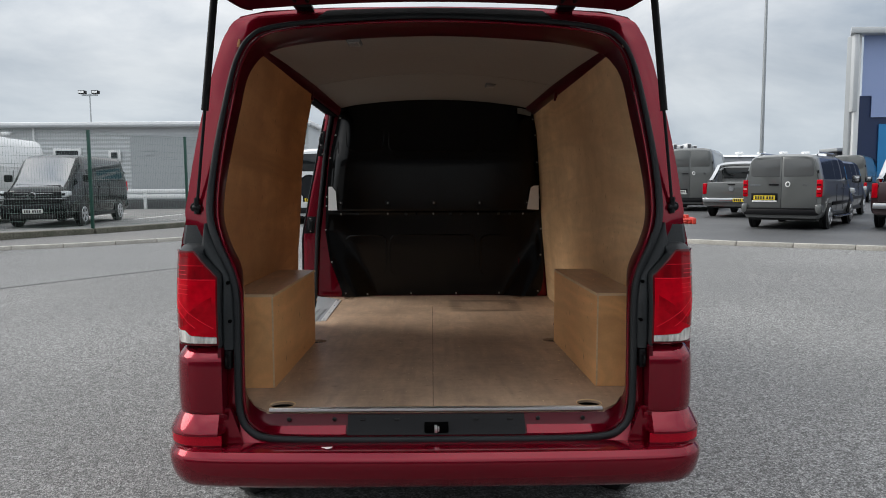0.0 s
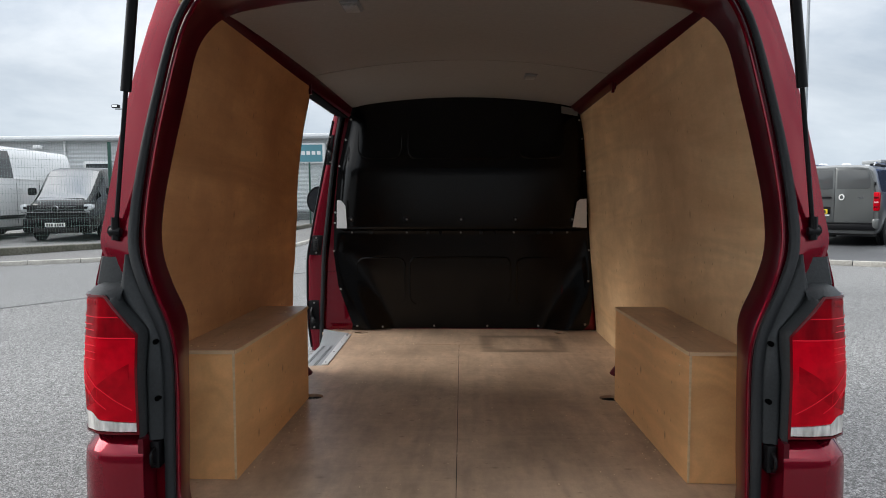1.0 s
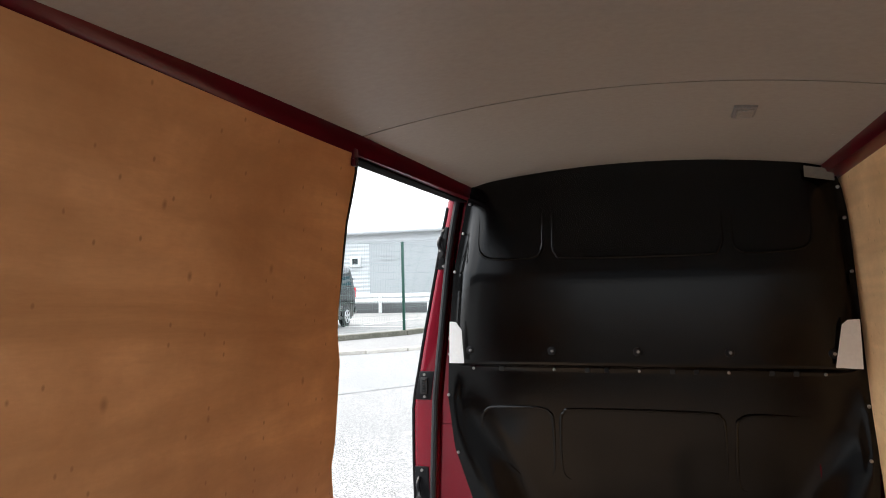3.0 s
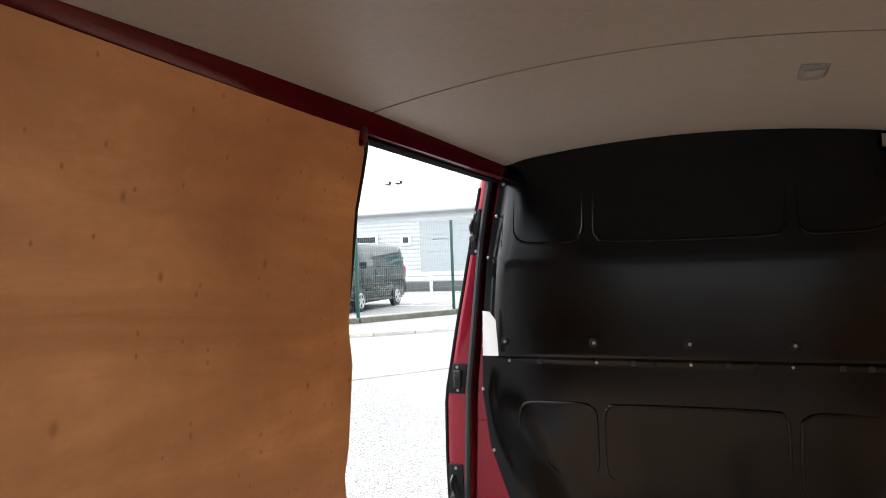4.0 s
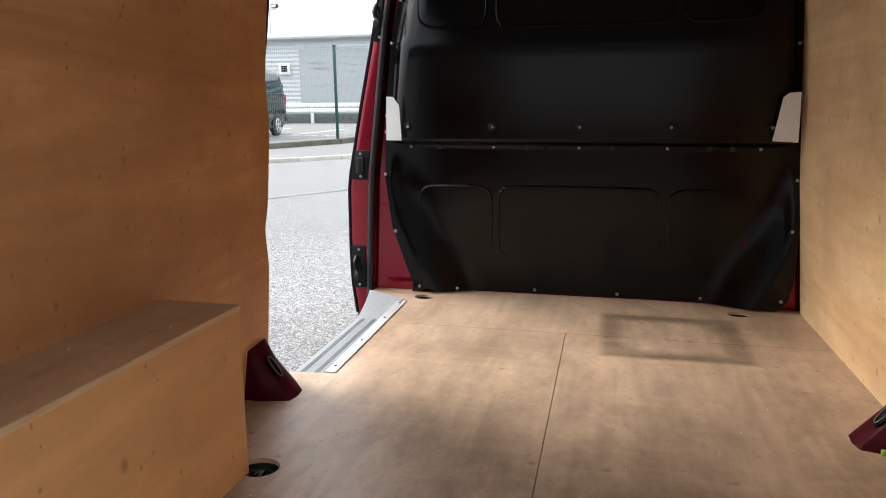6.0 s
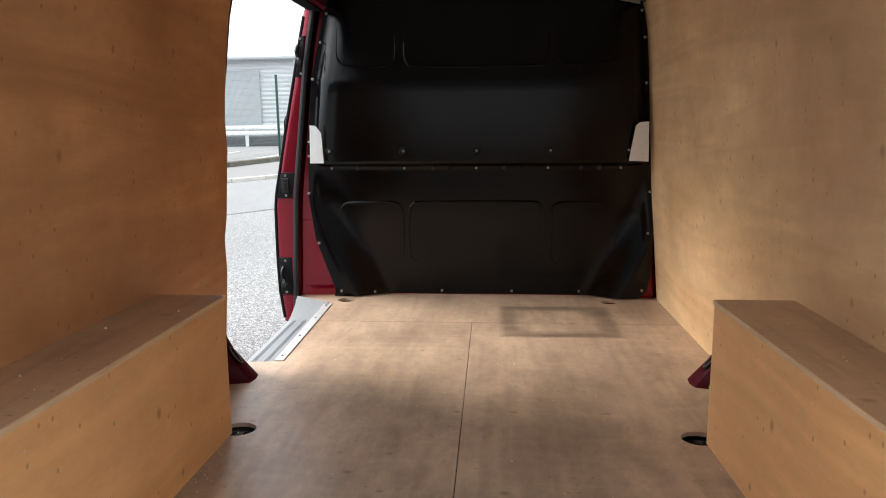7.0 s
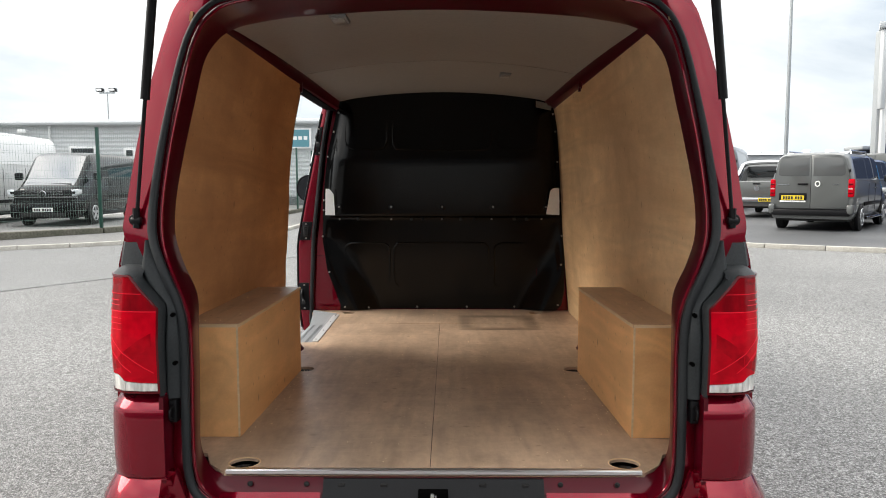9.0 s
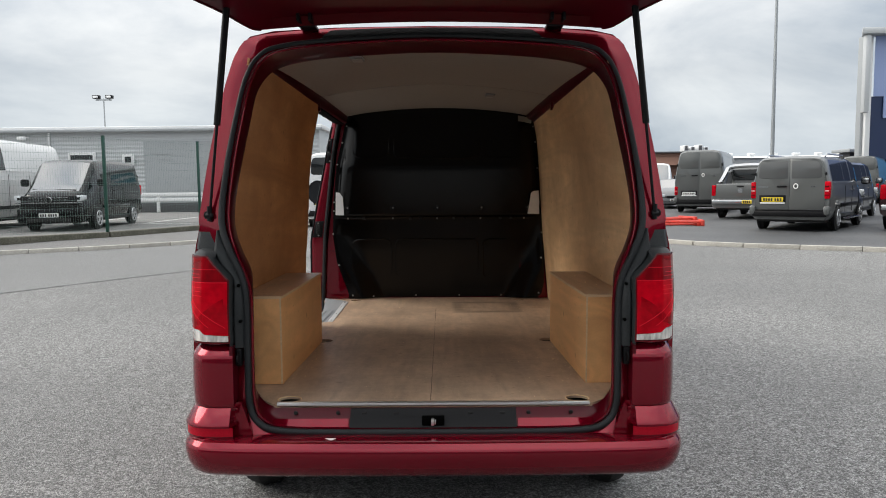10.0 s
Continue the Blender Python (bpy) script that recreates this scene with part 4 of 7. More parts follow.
part("inner_panel", solid(gate_skin(0.012, 0.0), 0.01), RED_SHADED, gate, "inner face of the raised tailgate, red darkened for shade")
part("outer_panel", solid(gate_skin(0.055, -0.008), 0.012), RED, gate)
for s in (-1, 1):
    part("gate_rim", solid(loft([[gate_pt(p[0], s * p[1], -0.002) for p in curve_pts([(d, w, 0) for d, w in GATE], 4)],
                                    [gate_pt(p[0], s * (p[1] + 0.006), 0.058) for p in curve_pts([(d, w, 0) for d, w in GATE], 4)]], False), 0.006), RED_SHADED, gate)
part("inner_trim", solid(loft([[gate_pt(d, w * u, -0.022 + 0.016 * abs(u) ** 4) for u in np.linspace(-1, 1, 15)] for d, w in ((0.30, 0.60), (0.36, 0.66), (0.90, 0.70), (1.1, 0.66))], False), 0.006), BLACK, gate, "black plastic inner trim")
part("lip", solid(loft([[gate_pt(0.02, x, 0.0) for x in np.linspace(-0.6, 0.6, 13)], [gate_pt(0.05, x, -0.018) for x in np.linspace(-0.6, 0.6, 13)],
                        [gate_pt(0.09, x, 0.0) for x in np.linspace(-0.6, 0.6, 13)]], False), 0.004), RED_SHADED, gate)

# the rear end sits a little lower than its drawn profile between bumper and belt line
SETTLE = [(0.50, 0.0), (0.60, -0.005), (0.83, -0.026), (0.97, -0.022), (1.17, -0.016), (1.32, -0.018), (1.60, -0.010), (1.90, 0.0)]
for ob in van.children_recursive:
    if ob.type == "MESH" and ob.name.split(".")[0] not in ("underbody", "floor_pan", "spare_wheel", "wheel", "hub", "rim", "spoke", "inner_panel", "outer_panel", "gate_rim", "inner_trim", "lip"):
        for v in ob.data.vertices:
            v.co.z += lerp(SETTLE, v.co.z) * max(0.0, min(1.0, (1.1 - v.co.y) / 0.6))

# ---- load space ----
FLOOR = 0.58


def smooth(a, b, v):
    t = max(0.0, min(1.0, (v - a) / (b - a)))
    return t * t * (3 - 2 * t)


def ply_x(y, z, s=-1):
    """Half width of the lined load space on the door side (s = -1) or the closed side."""
    base = lerp([(0.58, 0.840), (1.07, 0.800), (1.25, 0.792), (1.50, 0.768), (1.66, 0.744), (1.78, 0.718), (1.90, 0.692)], z)
    if s > 0:
        return base - lerp([(0.58, 0.004), (1.08, 0.006), (1.25, 0.009), (1.50, 0.005), (1.66, -0.002), (1.78, -0.010), (1.90, -0.014)], z) * (y - 1.0)
    return base - (0.030 - 0.012 * smooth(1.3, 1.9, z)) * (y - 1.0)


def ceil_z(x, y=1.7):
    """Height of the arched ceiling lining, highest over the middle of the load space."""
    top = lerp([(0.5, 1.985), (1.1, 2.000), (1.7, 2.006), (2.7, 1.986)], y)
    return top - lerp([(1.7, 0.068), (2.7, 0.056)], y) * (x / 0.67) ** 2


def ceil_x(y):
    return 0.678 - 0.010 * (y - 0.5)


# floor: three plywood sheets with holes over the lashing rings
floor = tagged(empty("floor"), "worn brown plywood load floor in three sheets, stained and scuffed", "floor", kind="structure")
HOLES = [(-0.561, 0.213), (0.561, 0.213), (-0.604, 1.298), (0.604, 1.302), (-0.602, 2.725), (0.600, 2.728)]


def sheet(name, outline, holes, hx, hy):
    """A plywood sheet with oval holes through it: the holes are cut as a fan of quads round each."""
    bm = bmesh.new()
    edges = []
    vs = [bm.verts.new((x, y, FLOOR)) for x, y in outline]
    edges += [bm.edges.new((vs[i], vs[(i + 1) % len(vs)])) for i in range(len(vs))]
    for cx, cy in holes:
        hv = [bm.verts.new((cx + hx * math.cos(a), cy + hy * math.sin(a), FLOOR)) for a in [2 * math.pi * k / 20 for k in range(20)]]
        edges += [bm.edges.new((hv[i], hv[(i + 1) % 20])) for i in range(20)]
    bmesh.ops.triangle_fill(bm, use_beauty=True, use_dissolve=False, edges=edges)
    if bm.faces[:] and bm.faces[:][0].normal.z < 0:
        bmesh.ops.reverse_faces(bm, faces=bm.faces)
    r = bmesh.ops.extrude_face_region(bm, geom=bm.faces[:])
    low = [v for v in r["geom"] if isinstance(v, bmesh.types.BMVert)]
    bmesh.ops.translate(bm, vec=(0, 0, -0.012), verts=low)
    return part(name, bm, PLY_FLOOR, floor)


gap = 0.0011
SEAMX, SEAMY = -0.011, 2.366
sheet("floor_sheet", [(-0.60, 0.142), (SEAMX - gap, 0.142), (SEAMX - gap, SEAMY - gap), (-0.675, SEAMY - gap), (-0.668, 1.850), (-0.83, 1.832), (-0.83, 0.33), (-0.695, 0.285), (-0.66, 0.20)],
      [HOLES[0], HOLES[2]], 0.046, 0.042)
sheet("floor_sheet", [(SEAMX + gap, 0.142), (0.60, 0.142), (0.66, 0.20), (0.695, 0.285), (0.83, 0.33), (0.845, SEAMY - gap), (SEAMX + gap, SEAMY - gap)],
      [HOLES[1], HOLES[3]], 0.046, 0.042)
sheet("floor_sheet", [(-0.675, SEAMY + gap), (0.845, SEAMY + gap), (0.845, 2.87), (-0.84, 2.87), (-0.84, 2.712), (-0.690, 2.662)], [HOLES[4], HOLES[5]], 0.041, 0.036)
for i, (hx, hy) in enumerate(HOLES):
    ring = tagged(part("lashing_ring", join(tube([(hx + 0.030 * math.cos(a), hy + 0.020 * math.sin(a), FLOOR - 0.018) for a in [2 * math.pi * k / 16 for k in range(16)]], 0.004, 6, True, 1, (0, 0, 1)),
                                            block(hx - 0.010, hx + 0.010, hy - 0.012, hy + 0.012, FLOOR - 0.034, FLOOR - 0.012, 0.003)), BLACK, None, ""),
                  "dark steel lashing ring sunk in an oval floor hole", "lashing ring", "lashing rings in the floor")
for i, (hx, hy) in enumerate(HOLES[:2]):
    ax, ay = 0.046, 0.042
    part("hole_edge", tube([(hx + ax * math.cos(a), hy + ay * math.sin(a), FLOOR - 0.0018) for a in [2 * math.pi * k / 24 for k in range(24)]], 0.0028, 6, True, 1, (0, 0, 1)), PLY_EDGE, floor, "pale cut edge of the hole")
part("edge_strip", loft([[(x, 0.130, 0.579), (x, 0.130, 0.588), (x, 0.134, 0.591), (x, 0.160, 0.586), (x, 0.160, 0.583), (x, 0.140, 0.583), (x, 0.140, 0.572)] for x in (-0.592, 0.592)], True, True), STEEL, floor,
     "aluminium edging strip along the rear of the floor")
# sawdust crumbs and specks
bm = bmesh.new()
rnd = random.Random(5)
for k in range(130):
    x, y = rnd.uniform(-0.6, 0.6), 0.16 + 2.5 * rnd.random() ** 1.3
    r = rnd.uniform(0.0009, 0.0024)
    bmesh.ops.create_icosphere(bm, subdivisions=1, radius=r, matrix=Matrix.Translation((x, y, FLOOR + r * 0.5)))
for k in range(60):
    s = rnd.choice((-1, 1))
    x, y, r = s * rnd.uniform(0.57, 0.64), rnd.uniform(0.45, 1.3), rnd.uniform(0.001, 0.0024)
    bmesh.ops.create_icosphere(bm, subdivisions=1, radius=r, matrix=Matrix.Translation((x * 0.985, y, FLOOR + r * 0.5)))
for k in range(14):
    s = rnd.choice((-1, 1))
    x, y, r = s * rnd.uniform(0.64, 0.78), rnd.uniform(0.45, 1.22), rnd.uniform(0.0015, 0.003)
    bmesh.ops.create_icosphere(bm, subdivisions=1, radius=r, matrix=Matrix.Translation((x, y, 0.955 + r * 0.5)))
CRUMB = material("pale_wood_crumbs", (0.82, 0.68, 0.46), 0.8, grain=0.2)
tagged(part("sawdust", bm, CRUMB), "pale wood crumbs scattered over the plywood", "sawdust", kind="stuff")

# side linings: plywood, bowed with the body
WAVE = [(0.58, 1.748), (0.755, 1.746), (0.92, 1.742), (1.00, 1.722), (1.03, 1.716), (1.10, 1.730), (1.22, 1.738), (1.307, 1.738), (1.35, 1.725), (1.391, 1.711), (1.47, 1.708), (1.545, 1.706), (1.70, 1.693),
        (1.80, 1.696), (1.845, 1.694), (1.868, 1.684), (1.884, 1.662)]


def edge_lift(s, y):
    """The lining's top edge climbs a little towards the rear on the door side."""
    return 0.016 * smooth(1.66, 0.5, y) if s < 0 else 0.0


def lining(s, front):
    zs = [0.58, 0.7, 0.85, 0.92, 0.96, 1.0, 1.03, 1.065, 1.1, 1.16, 1.22, 1.27, 1.31, 1.36, 1.40, 1.47, 1.54, 1.62, 1.70, 1.78, 1.84, 1.87, 1.886]
    rings = []
    for z in zs:
        y1 = lerp(WAVE, z) if front is None else front
        ys = [0.285 + (y1 - 0.285) * i / 14 for i in range(15)]
        rings.append([(s * ply_x(y, z, s), y, z + (edge_lift(s, y) * smooth(1.80, 1.886, z))) for y in ys])
    return solid(loft(rings, False), 0.009)


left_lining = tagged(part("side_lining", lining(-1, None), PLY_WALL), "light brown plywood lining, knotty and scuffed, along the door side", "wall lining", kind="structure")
right_lining = tagged(part("side_lining", lining(1, 2.785), PLY_WALL_LIT), "plywood lining, knotty, along the closed side, coloured paler for door light", "wall lining", kind="structure")
left_lining.name, right_lining.name = "wall_left", "wall_right"
trim_path = [(-ply_x(lerp(WAVE, z), z) - 0.004, lerp(WAVE, z) + lerp([(1.40, 0.006), (1.55, 0.0150), (1.70, 0.0175), (1.84, 0.020), (1.87, 0.030)], z), z) for z in [0.60, 0.8, 0.92, 0.96, 1.0, 1.03, 1.065, 1.1, 1.16, 1.22, 1.27, 1.31, 1.36, 1.40, 1.47, 1.54, 1.62, 1.70, 1.78, 1.84, 1.87]]
part("edge_trim", tube(trim_path, [lerp([(1.40, 0.006), (1.60, 0.011)], p[2]) for p in trim_path], 8), BLACK, left_lining, "black rubber edge trim")
SCREW = material("zinc_screw", (0.30, 0.28, 0.26), 0.4, 0.8)
for z, y in ((1.85, 0.55), (1.85, 1.05), (1.84, 1.66), (1.38, 1.63), (1.0, 0.5), (1.84, 0.34)):
    part("screw", disc((-ply_x(y, z) + 0.002, y, z), "x", 0.005, 0.006, 10, 0.001), SCREW, left_lining)
for z, y in ((1.84, 0.55), (1.84, 1.25), (1.84, 2.1), (1.84, 2.7), (1.3, 2.72), (0.7, 2.72), (1.25, 1.5)):
    part("screw", disc((ply_x(y, z, 1) - 0.002, y, z), "x", 0.005, 0.006, 10, 0.001), SCREW, right_lining)

# ceiling boards with the joint across, and its lamps
ceiling = tagged(empty("ceiling"), "grey hardboard ceiling lining, arched, in two boards", "ceiling", kind="structure")
JOINT = 1.700


def board(y0, y1):
    return solid(loft([[(u * ceil_x(y), y, ceil_z(u * ceil_x(y), y)) for u in np.linspace(-1, 1, 25)] for y in np.linspace(y0, y1, 6)], False), 0.004)


part("ceiling_board", board(0.49, JOINT - 0.005), LINING, ceiling)
part("ceiling_board", board(JOINT + 0.004, 2.80), LINING, ceiling)
part("joint_strip", solid(loft([[(u * 0.67, y, ceil_z(u * 0.67) + 0.006) for u in np.linspace(-1, 1, 25)] for y in (JOINT - 0.02, JOINT + 0.02)], False), 0.003), DARK, ceiling)
CLIP = material("pale_clip_plastic", (0.46, 0.45, 0.42), 0.45, grain=0.05)
LAMP_LENS = material("frosted_lamp_lens", (0.30, 0.295, 0.28), 0.35, grain=0.2, scale=150)
for lx, ly in ((0.338, 1.985), (-0.332, 0.665)):
    lz = ceil_z(lx, ly)
    lamp = tagged(part("ceiling_lamp", block(lx - 0.030, lx + 0.030, ly - 0.058, ly + 0.058, lz - 0.012, lz + 0.002, 0.005), GREY_PLASTIC), "small grey load lamp with a frosted lens in the ceiling", "lamp")
    part("lens", block(lx - 0.022, lx + 0.022, ly - 0.040, ly + 0.045, lz - 0.017, lz - 0.011, 0.003), LAMP_LENS, lamp)
for x, y in [(x, y) for y in (0.62, 1.12, 2.16, 2.55) for x in (-0.41, -0.142, 0.142, 0.41)] + [(-0.60, 1.665), (0.60, 1.665), (-0.60, 2.23), (0.60, 2.23)]:
    part("ceiling_clip", disc((x, y, ceil_z(x, y) - 0.001), "z", 0.0075, 0.005, 12, 0.001), CLIP, ceiling, "small pale plastic clip")

# cant rails between ceiling and linings
for s in (-1, 1):
    rows = []
    for y in np.linspace(0.40, 2.80, 13):
        cx, px = ceil_x(y) - 0.004, ply_x(y, 1.886, s)
        rows.append([(s * cx, y, ceil_z(cx, y) + 0.006), (s * (cx + 0.003), y, 1.912 + edge_lift(s, y) * 0.4), (s * (cx + 0.010), y, 1.900 + edge_lift(s, y) * 0.8), (s * (px - 0.004), y, 1.888 + edge_lift(s, y)), (s * (px + 0.012), y, 1.884 + edge_lift(s, y)), (s * (px + 0.045), y, 1.894)])
    part("cant_rail", solid(loft(rows, False), 0.004), RED_SHADED, van, "roof rail inside, red darkened for shade")
    if s < 0:
        part("door_seal_strip", block(-0.750, -0.700, 1.72, 2.815, 1.882, 1.8935, 0.005), MATT_RUBBER, van, "black rubber seal along the door opening")
        part("seal_lip", block(-0.714, -0.682, 1.70, 2.80, 1.875, 1.8835, 0.003), MATT_RUBBER, van)
        part("door_header", block(-0.774, -0.684, 1.66, 2.80, 1.894, 1.922, 0.008), DULL_RED, van)
    part("rail_hook", join(block(s * 0.676 - 0.008, s * 0.676 + 0.008, 1.66, 1.69, 1.862, 1.90, 0.004), block(s * 0.671 - 0.006, s * 0.671 + 0.006, 1.655, 1.675, 1.848, 1.868, 0.003)), RED_SHADED, van)


# wheel-arch boxes
def arch_box(s):
    top = tagged(empty("wheel_arch_box"), "plywood box over the wheel arch with pale cut edges", "storage box", "wheel arch boxes")
    y0, y1, zt, t = 0.424, 1.269, 0.955, 0.012
    xr, xf = 0.634, 0.612

    def xin(y):
        return xr + (xf - xr) * (y - y0) / (y1 - y0)
    part("side_panel", loft([[(s * xin(y), y, FLOOR + 0.002), (s * (xin(y) + t), y, FLOOR + 0.002), (s * (xin(y) + t), y, zt - t), (s * xin(y), y, zt - t)] for y in (y0, y1)], True, True), PLY_BOX, top)
    part("top_panel", loft([[(s * (xin(y) - 0.002), y, zt - t + 0.0005), (s * ply_x(y, zt, s) * k, y, zt - t + 0.0005), (s * ply_x(y, zt, s) * k, y, zt), (s * (xin(y) - 0.002), y, zt)] for y, k in ((y0 - 0.004, 0.988), (0.80, 0.985), (1.15, 0.990), (y1, 0.992))], True, True), PLY_TOP, top)
    part("end_panel", prism([(s * (xr + t), FLOOR + 0.002), (s * ply_x(y0, 0.6, s), FLOOR + 0.002), (s * ply_x(y0, zt, s), zt - t), (s * (xr + t), zt - t)], "y", y0, y0 + t), PLY_BOX, top)
    part("front_panel", prism([(s * (xf + t), FLOOR + 0.002), (s * ply_x(y1, 0.6, s), FLOOR + 0.002), (s * ply_x(y1, zt, s), zt - t), (s * (xf + t), zt - t)], "y", y1 - t, y1), PLY_BOX, top)
    part("cut_edge", join(block(s * (xr + t * 0.28) - t * 0.25, s * (xr + t * 0.28) + t * 0.25, y0 - 0.0035, y0 + 0.001, FLOOR + 0.004, zt - t),
                          prism([(s * xr, zt - t + 0.001), (s * ply_x(y0, zt, s) * 0.99, zt - t + 0.001), (s * ply_x(y0, zt, s) * 0.99, zt - 0.001), (s * xr, zt - 0.001)], "y", y0 - 0.0065, y0 - 0.003)), PLY_EDGE, top, "pale cut plywood edges")
    part("top_cut_edge", loft([[(s * (xin(y) - 0.0045), y, zt - t + 0.001), (s * (xin(y) - 0.0015), y, zt - t + 0.001), (s * (xin(y) - 0.0015), y, zt - 0.001), (s * (xin(y) - 0.0045), y, zt - 0.001)] for y in (y0 - 0.004, y1)], True, True), PLY_EDGE, top)
    for y in (0.5, 0.75, 1.0, 1.22):
        part("screw", disc((s * xin(y) - s * 0.0005, y, zt - 0.006 - 0.05), "x", 0.0022, 0.004, 8), PLY_EDGE, top)
    return top


PLY_TOP = plywood("box_top_plywood", (0.66, 0.42, 0.25), (0.52, 0.315, 0.18), "y", 0.36, stain=0.3, knots=0.5, stain_color=(0.13, 0.08, 0.048), face="xy")
left_box = arch_box(-1)
# a dark tube drawn as the shade in the gap along the wall
part("sealant_bead", tube([(-ply_x(y, 0.957, -1) + 0.004, y, 0.9555) for y in np.linspace(0.46, 1.14, 12)], [0.0015, 0.0026, 0.0034, 0.0036, 0.0030, 0.0034, 0.0030, 0.0022, 0.0026, 0.0020, 0.0014, 0.0006], 6), DARK, left_box, "dark uneven bead drawn for the shaded gap between box and wall")
arch_box(1)


# red pillar feet with lashing loops in front of the boxes
def pillar_foot(s, y):
    foot = part("pillar_foot", loft([[(s * 0.84, y - 0.085, FLOOR), (s * 0.765, y - 0.085, FLOOR), (s * 0.692, y - 0.065, FLOOR), (s * 0.684, y - 0.030, FLOOR), (s * 0.688, y + 0.010, FLOOR), (s * 0.735, y + 0.070, FLOOR), (s * 0.84, y + 0.075, FLOOR)],
                                     [(s * 0.84, y - 0.084, FLOOR + 0.012), (s * 0.766, y - 0.083, FLOOR + 0.012), (s * 0.698, y - 0.062, FLOOR + 0.012), (s * 0.693, y - 0.028, FLOOR + 0.012), (s * 0.697, y + 0.008, FLOOR + 0.012), (s * 0.74, y + 0.064, FLOOR + 0.012), (s * 0.84, y + 0.07, FLOOR + 0.012)],
                                     [(s * 0.84, y - 0.079, FLOOR + 0.085), (s * 0.789, y - 0.077, FLOOR + 0.085), (s * 0.757, y - 0.060, FLOOR + 0.085), (s * 0.753, y - 0.025, FLOOR + 0.085), (s * 0.755, y - 0.004, FLOOR + 0.085), (s * 0.775, y + 0.030, FLOOR + 0.085), (s * 0.84, y + 0.04, FLOOR + 0.085)],
                                     [(s * 0.84, y - 0.074, FLOOR + 0.132), (s * 0.803, y - 0.072, FLOOR + 0.132), (s * 0.786, y - 0.055, FLOOR + 0.136), (s * 0.783, y - 0.022, FLOOR + 0.138), (s * 0.784, y - 0.004, FLOOR + 0.138), (s * 0.795, y + 0.018, FLOOR + 0.138), (s * 0.84, y + 0.022, FLOOR + 0.138)]], True, True), DULL_RED, van,
                "dark red pressed-steel pillar foot", sharp=50)

    def on_slope(k, dy, lift):
        """A point on the sloping face: k up the slope, dy along it, lift off it."""
        return (s * (0.700 + k * 0.083 - lift * 0.85), y - 0.040 + dy, FLOOR + 0.018 + k * 0.116 + lift * 0.6)
    def oval(ru, rv, lift, count=14):
        return [on_slope(0.54 + ru * math.cos(a), rv * math.sin(a), lift) for a in [2 * math.pi * k / count for k in range(count)]]
    part("loop_recess", loft([oval(0.27, 0.0165, -0.002), oval(0.27, 0.0165, 0.002), oval(0.21, 0.0125, 0.003), oval(0.17, 0.0095, 0.001)], True, True), BLACK, foot, "black oval recess of the lashing loop")
    part("loop", tube(curve_pts(oval(0.22, 0.0120, 0.0065), 2, True), 0.0010, 6, True, 1, (1, 0, 0)), SCREW, foot, "thin steel lashing loop")
    return foot


pillar_foot(-1, 1.705)
right_foot = pillar_foot(1, 1.730)
part("green_tab", block(0.728, 0.775, 1.640, 1.652, FLOOR + 0.001, FLOOR + 0.014, 0.002, 1), material("lime_green_tape", (0.30, 0.50, 0.03), 0.6), right_foot, "lime green tape end")

# side step with ridges and its aluminium edging
step = part("side_step", solid(loft([[(-0.668, y, 0.574), (-0.688, y, 0.570), (-0.700, y, 0.548), (-0.775, y, 0.542), (-0.812, y, 0.539), (-0.826, y, 0.528), (-0.832, y, 0.44)] for y in np.linspace(1.80, 2.80, 6)], False), 0.006), GREY_PLASTIC, van, "grey ribbed plastic door step")
for x in (-0.735, -0.745, -0.783, -0.793):
    part("ridge", block(x - 0.0025, x + 0.0025, 1.81, 2.50, 0.5455 - (abs(x) - 0.722) * 0.085, 0.5488 - (abs(x) - 0.722) * 0.085, 0.0012, 1), GREY_PLASTIC, step)
end_rows = []
for u in np.linspace(0, 1, 9):
    low = Vector((-0.680 - 0.134 * u, 2.42 + 0.06 * u, 0.5700 - 0.0270 * min(1.0, u * 5) - 0.009 * u))
    top = Vector((-0.668 - 0.160 * u, 2.652 + 0.056 * u, 0.5775 + 0.014 * u))
    end_rows.append([(low.x + (top.x - low.x) * k, low.y + (top.y - low.y) * k, low.z + (top.z - low.z) * k ** 2.2 - 0.003 + 0.008 * min(1.0, k * 2)) for k in np.linspace(0, 1, 8)])
part("step_end", solid(loft(end_rows, False), 0.006), GREY_PLASTIC, step, "smooth grey end of the step curving up to the pillar", sharp=80)
strip = part("step_edging", prism([(-0.676, 1.850), (-0.645, 1.852), (-0.652, 2.640), (-0.688, 2.655)], "z", 0.5805, 0.5845), ALU_MATT, van, "aluminium strip along the step")
for y in (1.90, 2.14, 2.40, 2.60):
    part("rivet", disc((-0.662 - (y - 1.85) * 0.012, y, 0.585), "z", 0.0042, 0.003, 10), DARK, strip)
part("opening_sill", block(-0.925, -0.895, 1.66, 2.84, 0.30, 0.385, 0.010), RED, van)

# door pillar: red face with strikers, and seal
OUT_P = [(0.44, 0.925), (0.60, 0.946), (0.76, 0.951), (1.03, 0.949), (1.15, 0.925), (1.30, 0.897), (1.60, 0.834), (1.75, 0.804), (1.88, 0.775)]
IN_P = [(0.44, 0.876), (0.65, 0.868), (1.07, 0.850), (1.34, 0.818), (1.60, 0.788), (1.75, 0.764), (1.88, 0.738)]
rings = []
for z in np.linspace(0.45, 1.888, 24):
    o, i = lerp(OUT_P, z), lerp(IN_P, z)
    rings.append([(-o, 2.898, z), (-o, 2.822, z), (-o + 0.010, 2.812, z), (-(o + i) / 2, 2.803, z), (-i, 2.798, z), (-i + 0.022, 2.803, z), (-i + 0.034, 2.838, z)])
